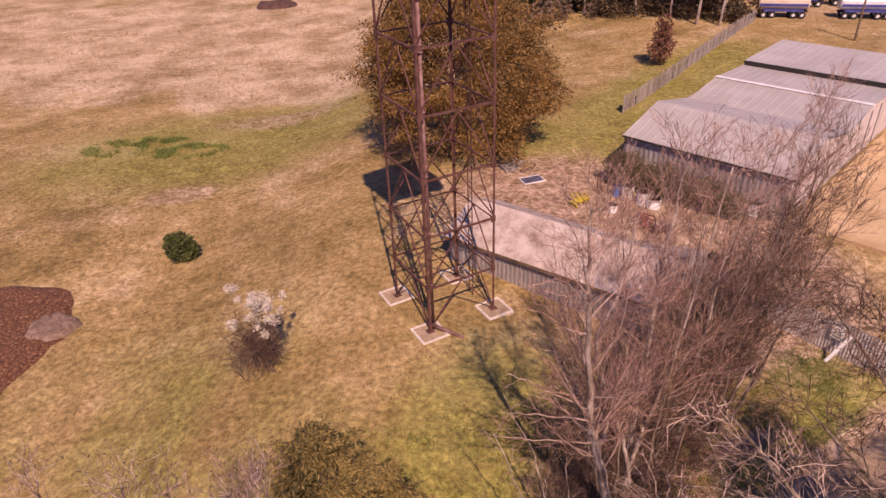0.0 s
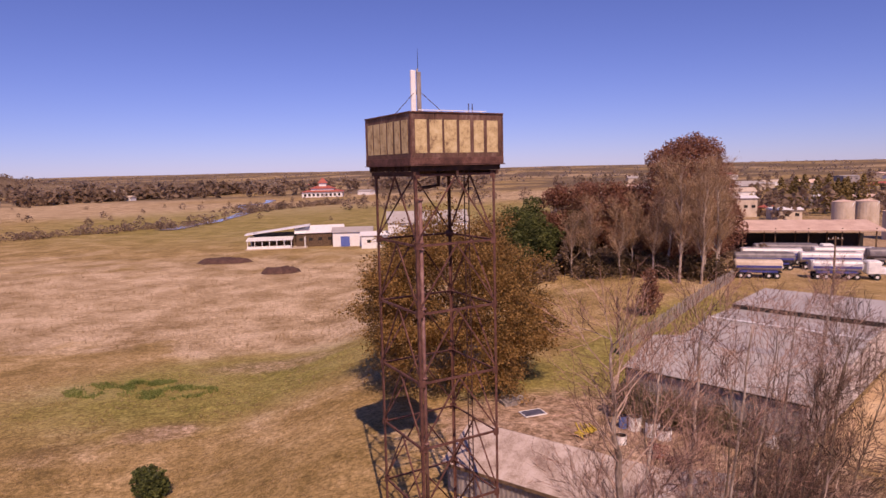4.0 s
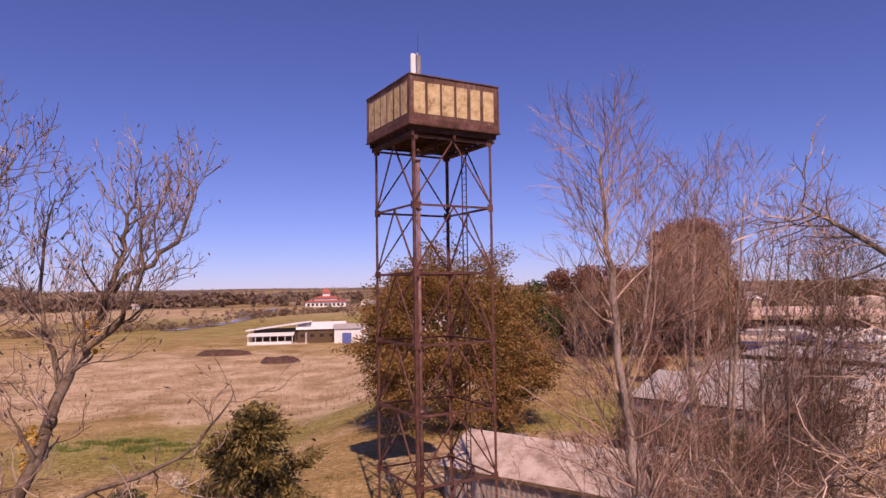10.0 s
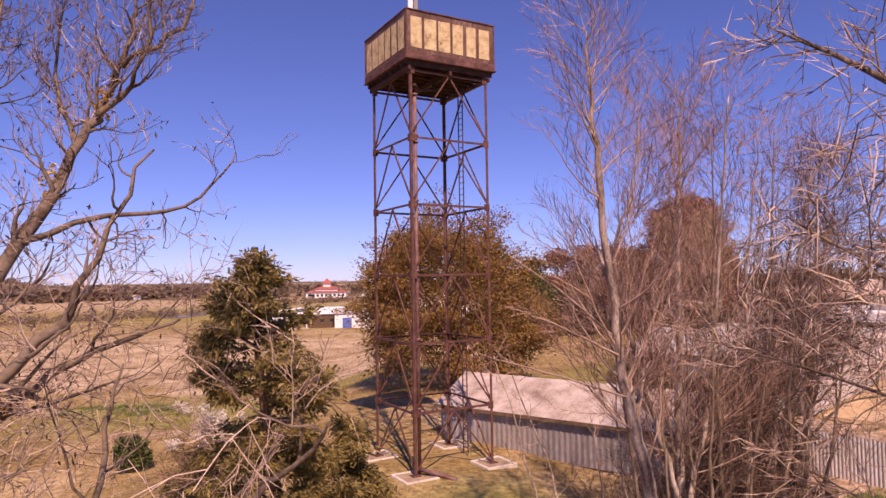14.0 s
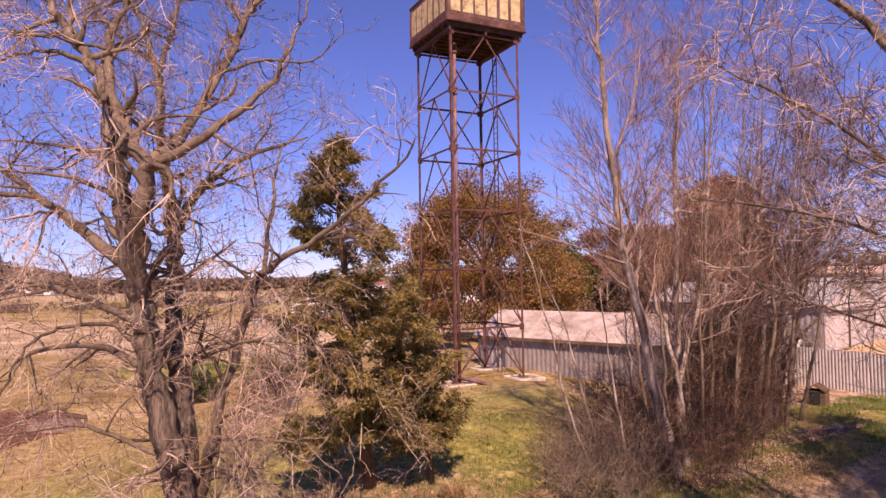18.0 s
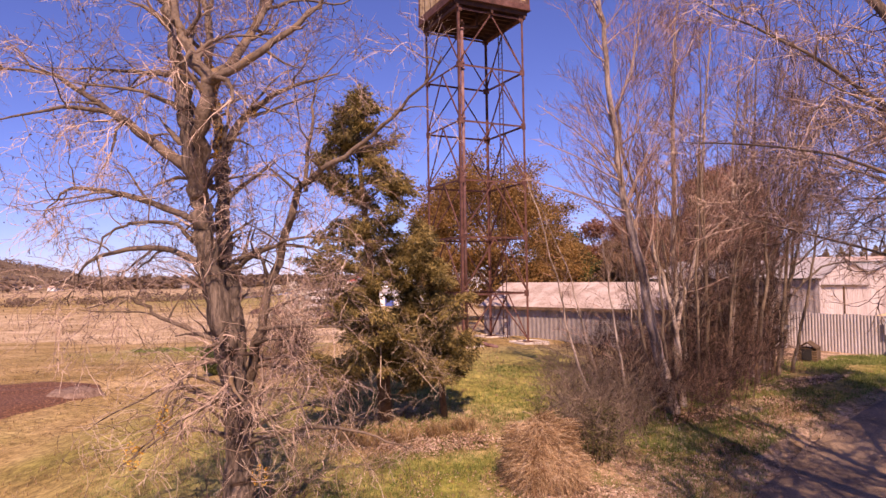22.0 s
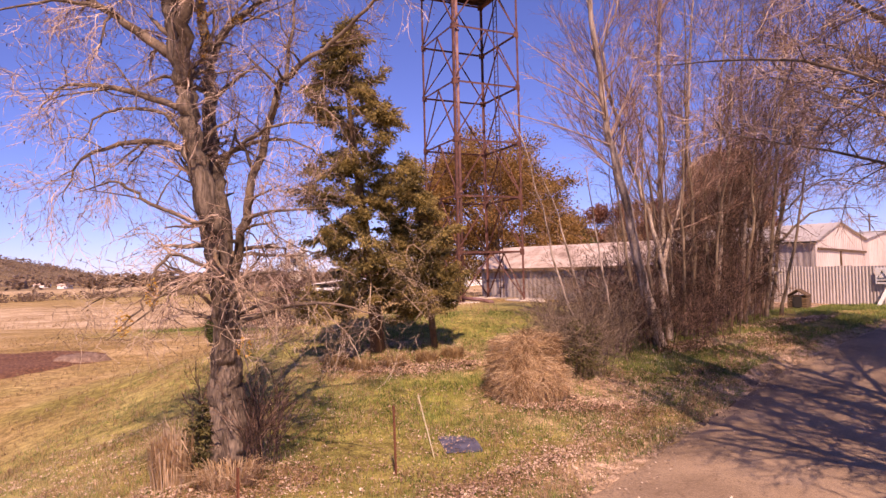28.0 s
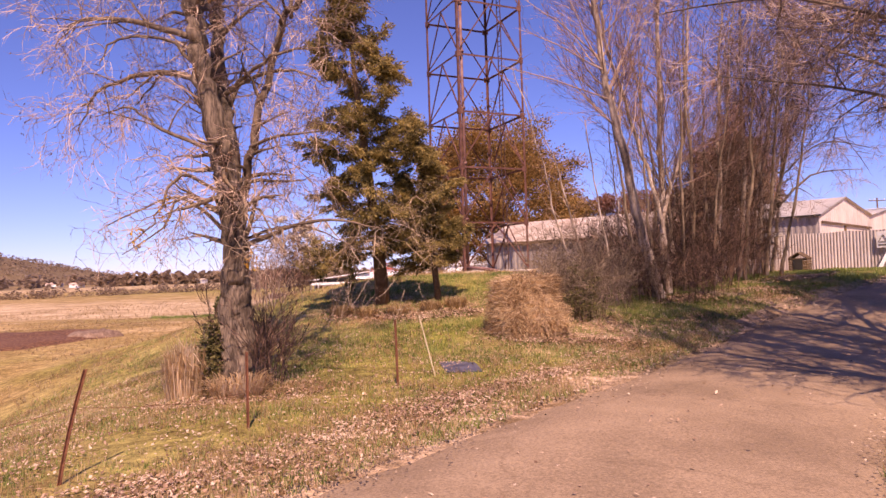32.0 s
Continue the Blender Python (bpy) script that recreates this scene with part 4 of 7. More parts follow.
OUTER = [
    ([(-0.14, -0.6, 4.8), (-1.2, -0.7, 5.3), (-1.7, -1.0, 5.7), (-2.3, -1.2, 5.5)], 0.05, 0.008),
    ([(0.3, 0, 5.0), (1.1, -0.5, 5.1), (2.2, -0.8, 5.1)], 0.05, 0.008),
    ([(-0.4, 0.3, 6.3), (0.6, 0.2, 6.6), (1.46, -0.1, 6.5), (2.0, -0.2, 6.1)], 0.05, 0.008),
    ([(0.1, -0.1, 2.9), (1.16, -0.5, 3.25), (2.24, -1.0, 3.35), (3.3, -1.3, 3.1)], 0.06, 0.008, DEAD),
    ([(-0.4, 0.2, 6.1), (0.63, -0.5, 6.5), (1.37, -0.8, 6.7), (2.5, -1.2, 6.6)], 0.05, 0.008),
    ([(-0.2, -0.7, 5.6), (-0.7, -0.8, 6.8), (-1.2, -1.2, 7.0), (-1.7, -1.6, 6.8), (-1.85, -1.8, 6.3)], 0.05, 0.008, DEAD),
    ([(-0.1, -0.2, 3.2), (-0.83, -0.8, 3.9), (-1.0, -1.2, 3.3), (-1.7, -1.5, 2.8)], 0.045, 0.006, DEAD),
]
CROWN = [
    ([(-0.55, -1.1, 12.1), (-0.6, 0.5, 13.5), (-0.45, 1.6, 15.3)], 0.05, 0.01, UPRIGHT),
    ([(-0.92, 0.6, 11.4), (-0.9, 1.4, 13.2), (-0.75, 1.9, 15.5)], 0.05, 0.01, UPRIGHT),
    ([(-1.2, -1.5, 11.3), (-1.8, -0.6, 12.4), (-2.0, 0.2, 14.3)], 0.05, 0.01, UPRIGHT),
    ([(-1.65, -1.4, 12.0), (-2.9, -0.6, 13.0), (-3.6, 0.2, 14.3)], 0.05, 0.01, UPRIGHT),
    ([(-1.0, 0.6, 11.6), (-2.4, 1.2, 12.8), (-3.4, 1.8, 14.7)], 0.055, 0.01, UPRIGHT),
    ([(-1.4, 0.5, 12.7), (-2.4, 1.6, 13.6), (-2.6, 2.2, 15.0)], 0.05, 0.01, UPRIGHT),
    ([(0.36, 0.3, 11.3), (1.0, 0.6, 11.6), (1.7, 1.3, 11.8), (2.3, 1.6, 12.5)], 0.04, 0.008, SPARSE),
    ([(0.5, 1.55, 13.0), (1.1, 1.4, 13.5), (1.4, 1.2, 14.6)], 0.045, 0.01, UPRIGHT),
    ([(0.7, 1.75, 13.7), (1.4, 2.0, 14.3), (1.6, 2.1, 15.1)], 0.04, 0.01, UPRIGHT),
    ([(0.4, 1.4, 12.6), (-0.2, 1.9, 13.4), (-0.3, 2.2, 14.9)], 0.04, 0.01, UPRIGHT),
]
DANGLING = [
    ([(-0.1, -0.5, 4.0), (-0.62, -1.2, 4.3), (-0.9, -1.6, 3.5), (-1.4, -1.8, 2.9)], 0.045, 0.006, DEAD),
    ([(0.05, -0.1, 2.6), (0.5, -0.8, 3.0), (0.9, -1.4, 2.2)], 0.035, 0.006, DEAD),
    ([(0.0, -0.2, 3.4), (0.8, -1.0, 3.6), (1.5, -1.6, 2.6)], 0.04, 0.006, DEAD),
    ([(-0.1, -0.3, 3.6), (-1.2, -0.3, 4.0), (-2.6, -0.8, 3.3)], 0.045, 0.006, DEAD),
    ([(0.1, 0.1, 3.1), (1.0, 0.9, 3.4), (2.2, 1.6, 2.9)], 0.04, 0.006, DEAD),
]
left_tree = bare_tree("bare_tree", T0, LEANERS + FORKS + REACHING + OUTER + CROWN + DANGLING, SPREAD, BARK_DARK, TWIG_DARK, "large bare spreading tree with furrowed brown bark and dead twigs", 11, limb_bark=LIMB_BARK)
for k, (spot, size, n) in enumerate([((-0.72, 0.72, 8.3), (0.16, 0.16, 0.35), 210), ((-0.84, 0.76, 9.2), (0.14, 0.14, 0.6), 240), ((0.6, 1.6, 13.2), (0.1, 0.1, 0.25), 90), ((0.3, 0.9, 12.0), (0.1, 0.12, 0.3), 110), ((-0.9, 0.6, 10.0), (0.13, 0.13, 0.5), 180), ((-0.2, 1.0, 9.4), (0.2, 0.08, 0.12), 80), ((-0.8, -1.5, 3.6), (0.12, 0.12, 0.25), 90), ((-1.2, -1.75, 3.1), (0.15, 0.1, 0.2), 80), ((0.7, -1.1, 2.6), (0.14, 0.14, 0.2), 60)]):
    tagged(part("lichen", leaf_cloud([(spot, size)], n, 0.05, random.Random(4 + k), hollow=0.8), LICHEN, left_tree, "bright orange lichen on the bark"), kind="stuff")

# poplars: two pale leaders with a slanting stem between them, browner stems behind
SLIM = dict(POPLAR, rate=[2.8, 4.4, 6.0], size=[3.1, 1.15, 0.5], wander=0.13, angle=[(30, 64), (25, 54), (20, 50)])
LEADERS = [
    ([(7.7, -11.6, -1.0), (6.9, -12.3, 1.5), (6.3, -13.0, 4.0), (5.85, -13.4, 5.7), (5.55, -13.5, 7.5), (5.1, -14.0, 11.4), (5.0, -13.9, 13.2), (4.96, -13.9, 14.7)], 0.2),
    ([(9.0, -9.6, -1.0), (8.5, -9.6, 1.5), (8.3, -9.8, 4.5), (8.35, -10.1, 9.2), (8.46, -10.0, 11.8), (8.7, -10.0, 14.3)], 0.165),
    ([(8.1, -11.0, -1.0), (8.0, -11.0, 1.7), (9.0, -10.0, 4.2), (9.3, -10.2, 6.6), (9.35, -10.8, 10.4), (9.9, -10.4, 14.0)], 0.095),
    ([(8.2, -11.0, -1.0), (7.8, -11.2, 2.5), (6.9, -11.5, 5.5), (5.8, -12.5, 8.9), (6.4, -12.2, 11.0), (6.9, -11.6, 13.2)], 0.085),
]
LOW_BOUGHS = [[(5.62, -13.5, 7.2), (4.1, -13.8, 8.5), (2.9, -14.0, 9.3)], [(5.68, -13.5, 6.8), (4.1, -14.0, 7.6), (2.8, -14.3, 8.1)], [(5.85, -13.45, 5.8), (3.8, -13.9, 6.5), (2.1, -14.1, 7.0)]]
for k, (line, r) in enumerate(LEADERS):
    foot = line[0][:2] + (height(line[0][0], line[0][1]),)
    stems = [([(x - foot[0], y - foot[1], max(0.0, z - foot[2]) if i else 0.0) for i, (x, y, z) in enumerate(line)], r, 0.022)]
    if k == 0:
        stems += [([tuple(Vector(p) - Vector(foot)) for p in bough], 0.03, 0.008, dict(SLIM, rate=[1.5, 2.6, 4.0], size=[1.1, 0.55, 0.35])) for bough in LOW_BOUGHS]
    bare_tree("poplar", foot, stems, POPLAR, BARK_PALE, TWIG_PALE,
              "bare pale-barked poplar with upswept branches" if r > 0.15 else "slanting pale-barked bare poplar stem in the clump", 21 + k, "poplar clump", limb_bark=LIMB_PALE)
for k, (u, v, tall, lean, r) in enumerate([
        (10.6, -8.6, 14.0, (1.2, 0.5), 0.12), (12.0, -7.4, 14.4, (0.6, -0.6), 0.11), (13.4, -5.6, 14.4, (1.9, 0.5), 0.11),
        (12.9, -6.2, 13.6, (1.6, -0.8), 0.09), (15.2, -1.8, 13.8, (2.4, 0.2), 0.09)]):
    poplar(u, v, tall, lean, r, 31 + k, "slender pale bare poplar in the clump", BARK_PALE, TWIG_PALE, SLIM)
HIGH = dict(SLIM, **{"from": [0.42, 0.12, 0.08]})
for k, (u, v, tall, lean, r) in enumerate([(13.1, -7.2, 13.0, (1.2, -0.4), 0.09), (14.6, -4.2, 13.2, (1.6, -0.9), 0.09), (11.8, -8.4, 12.4, (0.8, -1.0), 0.085), (14.0, -6.4, 12.0, (2.2, -0.6), 0.075)]):
    poplar(u, v, tall, lean, r, 52 + k, "slender brown bare poplar at the edge of the clump", BARK_MID, TWIG_RED, HIGH)
g = random.Random(77)
THIN = dict(SLIM, rate=[2.0, 3.4, 5.0], size=[1.9, 0.8, 0.4], shrink=0.75, angle=[(25, 60), (25, 60), (20, 55)])
for k in range(20):
    q = (k + 0.5) / 20
    u, v = 7.2 + 5.4 * q + g.gauss(0, 0.4), -11.5 + 5.6 * q + g.gauss(0, 0.4)
    poplar(u, v, g.uniform(8.0, 13.5), (g.gauss(1.6 * (q - 0.4), 1.0), g.gauss(0, 0.8)), g.uniform(0.05, 0.085), 140 + k, "thin grey-brown bare sucker stem in the clump", BARK_MID, TWIG_RED, THIN)
for k, (u, v, lean, tall) in enumerate([(4.9, -13.2, (-2.5, -0.8), 8.0), (5.4, -12.4, (-2.3, 0.4), 7.6), (5.9, -13.0, (-1.0, -0.6), 6.2), (6.4, -11.0, (-0.2, 0.2), 7.0)]):
    poplar(u, v, tall, lean, 0.05, 40 + k, "thin leaning bare poplar sapling", None, None, dict(SLIM, rate=[1.6, 2.6, 4.0], size=[1.5, 0.6, 0.35]))

# cypress, oak and the grove
def sprays(branches, count, size, reach, rng, droop=0.5, broad=(0.25, 0.5)):
    """Leaf sprays along the outer part of branches, hanging at their ends."""
    s = Shape()
    weights = [(b - a).length for a, b in branches]
    for _ in range(count):
        a, b = rng.choices(branches, weights)[0]
        t = 1 - 0.75 * rng.random() ** 1.6
        d = (b - a)
        p = a.lerp(b, t) + Vector((rng.gauss(0, reach), rng.gauss(0, reach), rng.gauss(0, reach * 0.6) - droop * t * t * d.length * 0.2 * rng.random()))
        k = size * rng.uniform(0.6, 1.6)
        x = (d.normalized() + Vector((rng.gauss(0, 0.6), rng.gauss(0, 0.6), rng.gauss(0, 0.5) - droop))).normalized()
        y = x.cross(Vector((rng.gauss(0, 1), rng.gauss(0, 1), rng.gauss(0, 1)))).normalized()
        i = len(s.v)
        x, y = x * k, y * k * rng.uniform(*broad)
        s.v.extend([tuple(p), tuple(p + x * 0.5 + y), tuple(p + x), tuple(p + x * 0.5 - y)])
        s.f.append((i, i + 1, i + 2, i + 3))
    return s


# cypress: a tall ragged leader with a broader shoulder beside it
rng = random.Random(31)
ob = thing("cypress", on_ground(-2.2, -13.3), "tall ragged olive-green cypress with a bare lower trunk", "tree")
spine = [Vector((0, 0, -0.2)), Vector((-0.05, -0.3, 2.0)), Vector((-0.2, -1.3, 4.8)), Vector((-0.35, -2.2, 7.8)), Vector((-0.4, -2.7, 10.2))]
part("trunk", Shape().tube(spine, [0.27, 0.2, 0.14, 0.07, 0.02], 10, True, 0.06), TIMBER, ob, smooth=True)
side = [Vector((1.95, 0.1, -0.15)), Vector((1.8, 0.0, 1.8)), Vector((1.6, -0.4, 4.2)), Vector((1.4, -0.8, 6.4))]
part("trunk", Shape().tube(side, [0.12, 0.1, 0.06, 0.015], 8), TIMBER, ob, smooth=True)
tufts = []
for line, n, low, wide, floor in ((spine, 104, 0.2, 2.25, 1.6), (side, 56, 0.25, 1.45, 1.1)):
    for k in range(n):
        t = low + (0.99 - low) * (k + rng.random()) / n
        p, _ = at_share(line, t)
        a = rng.uniform(0, 6.283)
        r = wide * (1.15 * (1 - t) ** 0.62 + 0.05) * rng.uniform(0.3, 1.15)
        q = p + Vector((r * math.cos(a), r * math.sin(a), rng.uniform(-0.3, 0.6) * r))
        q.z = max(q.z, floor + 0.4 * rng.random())
        tufts.append((p.lerp(q, 0.4), q))
        if k % 3 == 0:
            part("limb", Shape().tube([p, p.lerp(q, 0.6) + Vector((0, 0, 0.05)), q], [0.04, 0.025, 0.008], 4, False), TIMBER, ob)
        for _ in range(4):
            m = p.lerp(q, rng.uniform(0.55, 1.0))
            w = 0.08 + 0.17 * r
            tufts.append((m, m + Vector((rng.gauss(0, w), rng.gauss(0, w), rng.gauss(0.05, w * 0.8)))))
for a, b in (((-0.1, -0.4, 2.2), (-2.2, -0.8, 1.7)), ((-0.1, -0.4, 2.0), (-2.6, -0.2, 1.2)), ((-0.1, -0.3, 1.9), (-1.8, -1.4, 1.5)), ((0, -0.3, 2.2), (2.2, 0.4, 1.9)), ((0.4, -0.2, 2.6), (2.7, 0.2, 2.3)), ((0.4, -0.2, 2.4), (2.0, -0.9, 1.9))):
    a, b = Vector(a), Vector(b)
    part("limb", Shape().tube([a, a.lerp(b, 0.5) + Vector((0, 0, 0.2)), b], [0.05, 0.03, 0.01], 5, False), TIMBER, ob)
    for _ in range(14):
        m = a.lerp(b, rng.uniform(0.35, 0.95))
        tufts.append((m, m + Vector((rng.gauss(0, 0.4), rng.gauss(0, 0.4), rng.gauss(0.1, 0.3)))))
part("crown", sprays(tufts, 120000, 0.13, 0.1, rng, 0.5, (0.08, 0.17)), CYPRESS, ob)
dead = Shape()
for a, b in (((-0.1, -0.8, 3.2), (-0.7, -2.6, 2.6)), ((-0.1, -0.9, 3.6), (0.9, -2.7, 2.9)), ((0.1, -0.7, 2.8), (1.6, -2.2, 2.2)), ((-0.2, -0.9, 3.4), (-1.7, -2.0, 3.0)), ((0.0, -0.8, 2.6), (0.3, -3.0, 1.6)), ((0.8, -0.5, 3.4), (1.9, -2.0, 3.2)), ((-0.1, -0.7, 2.4), (-1.2, -2.6, 1.5)), ((0.2, -0.6, 2.3), (1.9, -2.4, 1.3))):
    a, b = Vector(a), Vector(b)
    line = [a, a.lerp(b, 0.5) + Vector((rng.gauss(0, 0.1), 0, 0.25)), b]
    part("dead_limb", Shape().tube(line, [0.04, 0.025, 0.008], 5, False), DEADWOOD, ob, smooth=True)
    twig_out(line, 0.05, 0, rng, DEAD, None, dead)
tagged(part("dead_wood", dead, DEADWOOD, ob, "grey dead twig tangle on the sunny side"), kind="stuff")

# broad evergreen tree behind the tower
rng = random.Random(5)
ob = thing("evergreen_oak", on_ground(2.2, 29.0), "broad dense bronze-green evergreen tree behind the tower", "tree")
part("trunk", Shape().tube([(0, 0, -0.3), (0.1, 0, 2.5), (0, 0.1, 7.5), (-0.3, 0, 11)], [0.62, 0.5, 0.3, 0.06], 12, True, 0.06), BARK_DARK, ob, smooth=True)
tufts = []
for k in range(620):
    a, e = rng.uniform(0, 6.283), math.asin(rng.uniform(-0.82, 1.0))
    bulge = 1 + 0.42 * noise.noise(Vector((2.2 * math.cos(a) * math.cos(e), 2.2 * math.sin(a) * math.cos(e), 2.2 * math.sin(e) + 4))) + rng.uniform(-0.1, 0.08)
    q = Vector((7.9 * math.cos(a) * math.cos(e) * bulge, 7.6 * math.sin(a) * math.cos(e) * bulge, 6.7 + (7.4 if e > 0 else 5.8) * math.sin(e) * bulge))
    q.z = max(q.z, 1.0)
    p = Vector((0, 0, 6.0)).lerp(q, 0.55)
    tufts.append((p, q))
    if k % 24 == 0:
        part("limb", Shape().tube([(0, 0, max(2.0, q.z * 0.5)), p.lerp(q, 0.3), p.lerp(q, 0.85)], [0.16, 0.08, 0.02], 5, False), BARK_DARK, ob)
    for _ in range(2):
        m = p.lerp(q, rng.uniform(0.5, 0.9))
        tufts.append((m, m + (q - p) * rng.uniform(0.15, 0.4) + Vector((rng.gauss(0, 0.7), rng.gauss(0, 0.7), rng.gauss(0, 0.5)))))
part("crown", sprays(tufts, 150000, 0.17, 0.42, rng, 0.3, (0.2, 0.42)), OAK, ob)


def grove_tree(u, v, tall, wide, leaf, label, seed, count=14000, size=0.42):
    rng = random.Random(seed)
    lobes = []
    for k in range(20):
        a, h = rng.uniform(0, 6.283), rng.uniform(0.16, 0.92)
        r = wide * 0.5 * math.sin(math.pi * min(1, h * 0.85 + 0.12)) * rng.uniform(0.3, 0.8)
        lobes.append(((r * math.cos(a), r * math.sin(a), tall * h), (wide * 0.27, wide * 0.27, tall * 0.14)))
    return leafy_tree("grove_tree", on_ground(u, v), 0.3, tall * 0.8, lobes, count, size, leaf, label, seed, BARK_PALE, limbs=9, group="grove behind the yard", hollow=0.2)


grove_tree(12.5, 101, 9, 9, OLIVE, "olive green tree at the edge of the grove", 60)
grove_tree(16.0, 100, 13.5, 10, GREEN, "dark green tree in the grove", 59)
grove_tree(19.5, 104, 14.5, 9, GREEN, "dark green tree in the grove", 61)
grove_tree(20.0, 96, 12.0, 8, GREEN, "dark green tree at the front of the grove", 57)
grove_tree(24, 101, 16.0, 9, GUM_RED, "russet-leaved tree in the grove", 62)
grove_tree(27, 98, 12.0, 8, GROVE, "bronze-brown tree in the grove", 58)
grove_tree(30, 101, 16.5, 10, GUM_RED, "russet-leaved tree in the grove", 63)
grove_tree(35, 97, 15.5, 9, GUM_RED, "russet-leaved tree in the grove", 64)
grove_tree(39, 98, 14.5, 9, GUM_RED, "russet-leaved tree in the grove", 65)
rng = random.Random(8)
big = [((0, 0, 4.5), (8, 7, 4)), ((-6, 0, 7), (4.5, 5, 5)), ((6.5, 0, 7), (4.5, 5, 5)), ((0, 0, 17), (7, 7, 6.5)), ((-4, 0, 12), (5, 5, 4.5)), ((4.5, 0, 12), (5, 5, 5)), ((0, 0, 8), (6, 6, 4)), ((2, 0, 20), (4.5, 4.5, 3.4)), ((-3, 0, 18.5), (4, 4, 3)), ((7, 0, 9), (3, 3, 3))]
leafy_tree("russet_tree", on_ground(45.5, 90), 0.6, 18, big, 42000, 0.42, GUM_RED, "very tall domed russet tree above the grove", 66, BARK_PALE, limbs=16, hollow=0.45)
STARK = dict(rate=[2.2, 3.4, 4.4], **{"from": [0.22, 0.15, 0.1]}, angle=[(22, 45), (20, 45), (20, 45)], size=[5.0, 2.0, 1.0], pull=[0.1, 0.1, 0.1],
             bends=[4, 3, 2], wander=0.1, taper=0.5, cap=[0.09, 0.04, 0.025], thin=0.015, last=2, fork=0.6)
for k, (u, v, tall, r) in enumerate([(38.2, 72.5, 17.0, 0.24), (40.9, 70.7, 15.0, 0.2), (42.4, 73.5, 16.5, 0.22), (39.0, 80.5, 17.5, 0.22), (28.0, 89.2, 12.0, 0.16), (31.9, 82.5, 11.0, 0.16), (44.5, 74.0, 17.5, 0.22), (47.0, 78.0, 15.0, 0.2), (36.0, 78.0, 14.0, 0.2), (25.0, 90.5, 10.0, 0.15), (34.5, 84.0, 12.0, 0.17)]):
    g = random.Random(200 + k)
    bare_tree("bare_grove_tree", on_ground(u, v), [([(0, 0, 0), (g.gauss(0, 0.3), 0, tall * 0.35), (g.gauss(0, 0.6), 0, tall * 0.7), (g.gauss(0, 0.9), 0, tall)], r, 0.02)],
              STARK, BARK_PALE, TWIG_TAN, "tall bare pale-stemmed tree before the grove", 210 + k, "bare trees before the grove")
leafy_tree("red_conifer", on_ground(27.6, 54), 0.2, 5, [((0, 0, 2.2), (1.7, 1.7, 2.2)), ((0, 0, 4.4), (1.3, 1.3, 2.0))], 1700, 0.3, GUM_RED, "dark red shrubby tree by the paling fence", 67, hollow=0.1)
leafy_tree("round_bush", on_ground(-19.4, 14.4), 0.08, 1.2, [((0, 0, 1.2), (1.15, 1.1, 1.15)), ((0.5, 0, 0.8), (0.9, 0.9, 0.8)), ((-0.4, 0, 1.8), (0.7, 0.7, 0.6))], 3200, 0.22, GREEN, "small dense green bush alone in the paddock", 68, category="bush", hollow=0.3)

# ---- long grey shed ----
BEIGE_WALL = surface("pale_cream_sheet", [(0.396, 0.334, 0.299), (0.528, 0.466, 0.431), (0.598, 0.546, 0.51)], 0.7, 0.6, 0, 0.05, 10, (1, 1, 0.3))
SHED = thing("long_shed", (15.16, 20.3, height(18, 17) - 0.05), "long low grey corrugated-iron shed with several roof bays", "shed", 45.5)
# local x runs along its length, local -y across its front
LEN = [(0.0, 3.4), (4.8, 4.8), (10.6, 3.6), (15.6, 4.35), (21.6, 4.15)]
WIDE = 12.6


def ribs_sheet(x0, z0, x1, z1, y0, y1, pitch=0.76, thick=0.05):
    """A roof sheet from (x0, z0) to (x1, z1) with raised ribs along its fall."""
    s = Shape()
    d = Vector((x1 - x0, 0, z1 - z0))
    n = Vector((-d.z, 0, d.x)).normalized()
    n = n if n.z > 0 else -n
    a, b = Vector((x0, 0, z0)), Vector((x1, 0, z1))
    count = max(1, int(abs(y1 - y0) / pitch))
    p = []
    for i in range(count):
        ya, yb = y0 + (y1 - y0) * i / count, y0 + (y1 - y0) * (i + 1) / count
        w = (yb - ya)
        for t, h in ((0, 0.022), (0.06, 0.022), (0.1, 0.0), (0.9, 0.0), (0.94, 0.022)):
            p.append((ya + w * t, h))
    p.append((y1, 0.022))
    for q in (a, b):
        for y, h in p:
            s.v.append(tuple(q + n * h + Vector((0, y, 0))))
    k = len(p)
    for i in range(k - 1):
        s.f.append((i, i + 1, k + i + 1, k + i))
    for q in (a, b):
        for y in (y0, y1):
            s.v.append(tuple(q - n * thick + Vector((0, y, 0))))
    m = len(s.v)
    s.f.append((m - 4, m - 2, m - 1, m - 3))
    return s


for (x0, z0), (x1, z1) in zip(LEN, LEN[1:]):
    part("roof", ribs_sheet(x0 - (0.25 if x0 == 0 else 0), z0 - (0.07 if x0 == 0 else 0), x1, z1, -WIDE - 0.2, 0.2), ZINC, SHED, "grey ribbed roof sheet")
part("roof", ribs_sheet(21.6, 4.6, 31.0, 4.8, -WIDE - 0.2, 0.2), ZINC, SHED, "grey ribbed roof sheet")
part("ridge_cap", Shape().beam((15.6, 0.25, 4.41), (15.6, -WIDE - 0.25, 4.41), 0.45, 0.05), WHITE, SHED, "white ridge capping")
part("step_fascia", Shape().box((0.08, WIDE + 0.4, 0.42), (21.58, -WIDE / 2, 4.37)), DARK, SHED, "dark roof step")


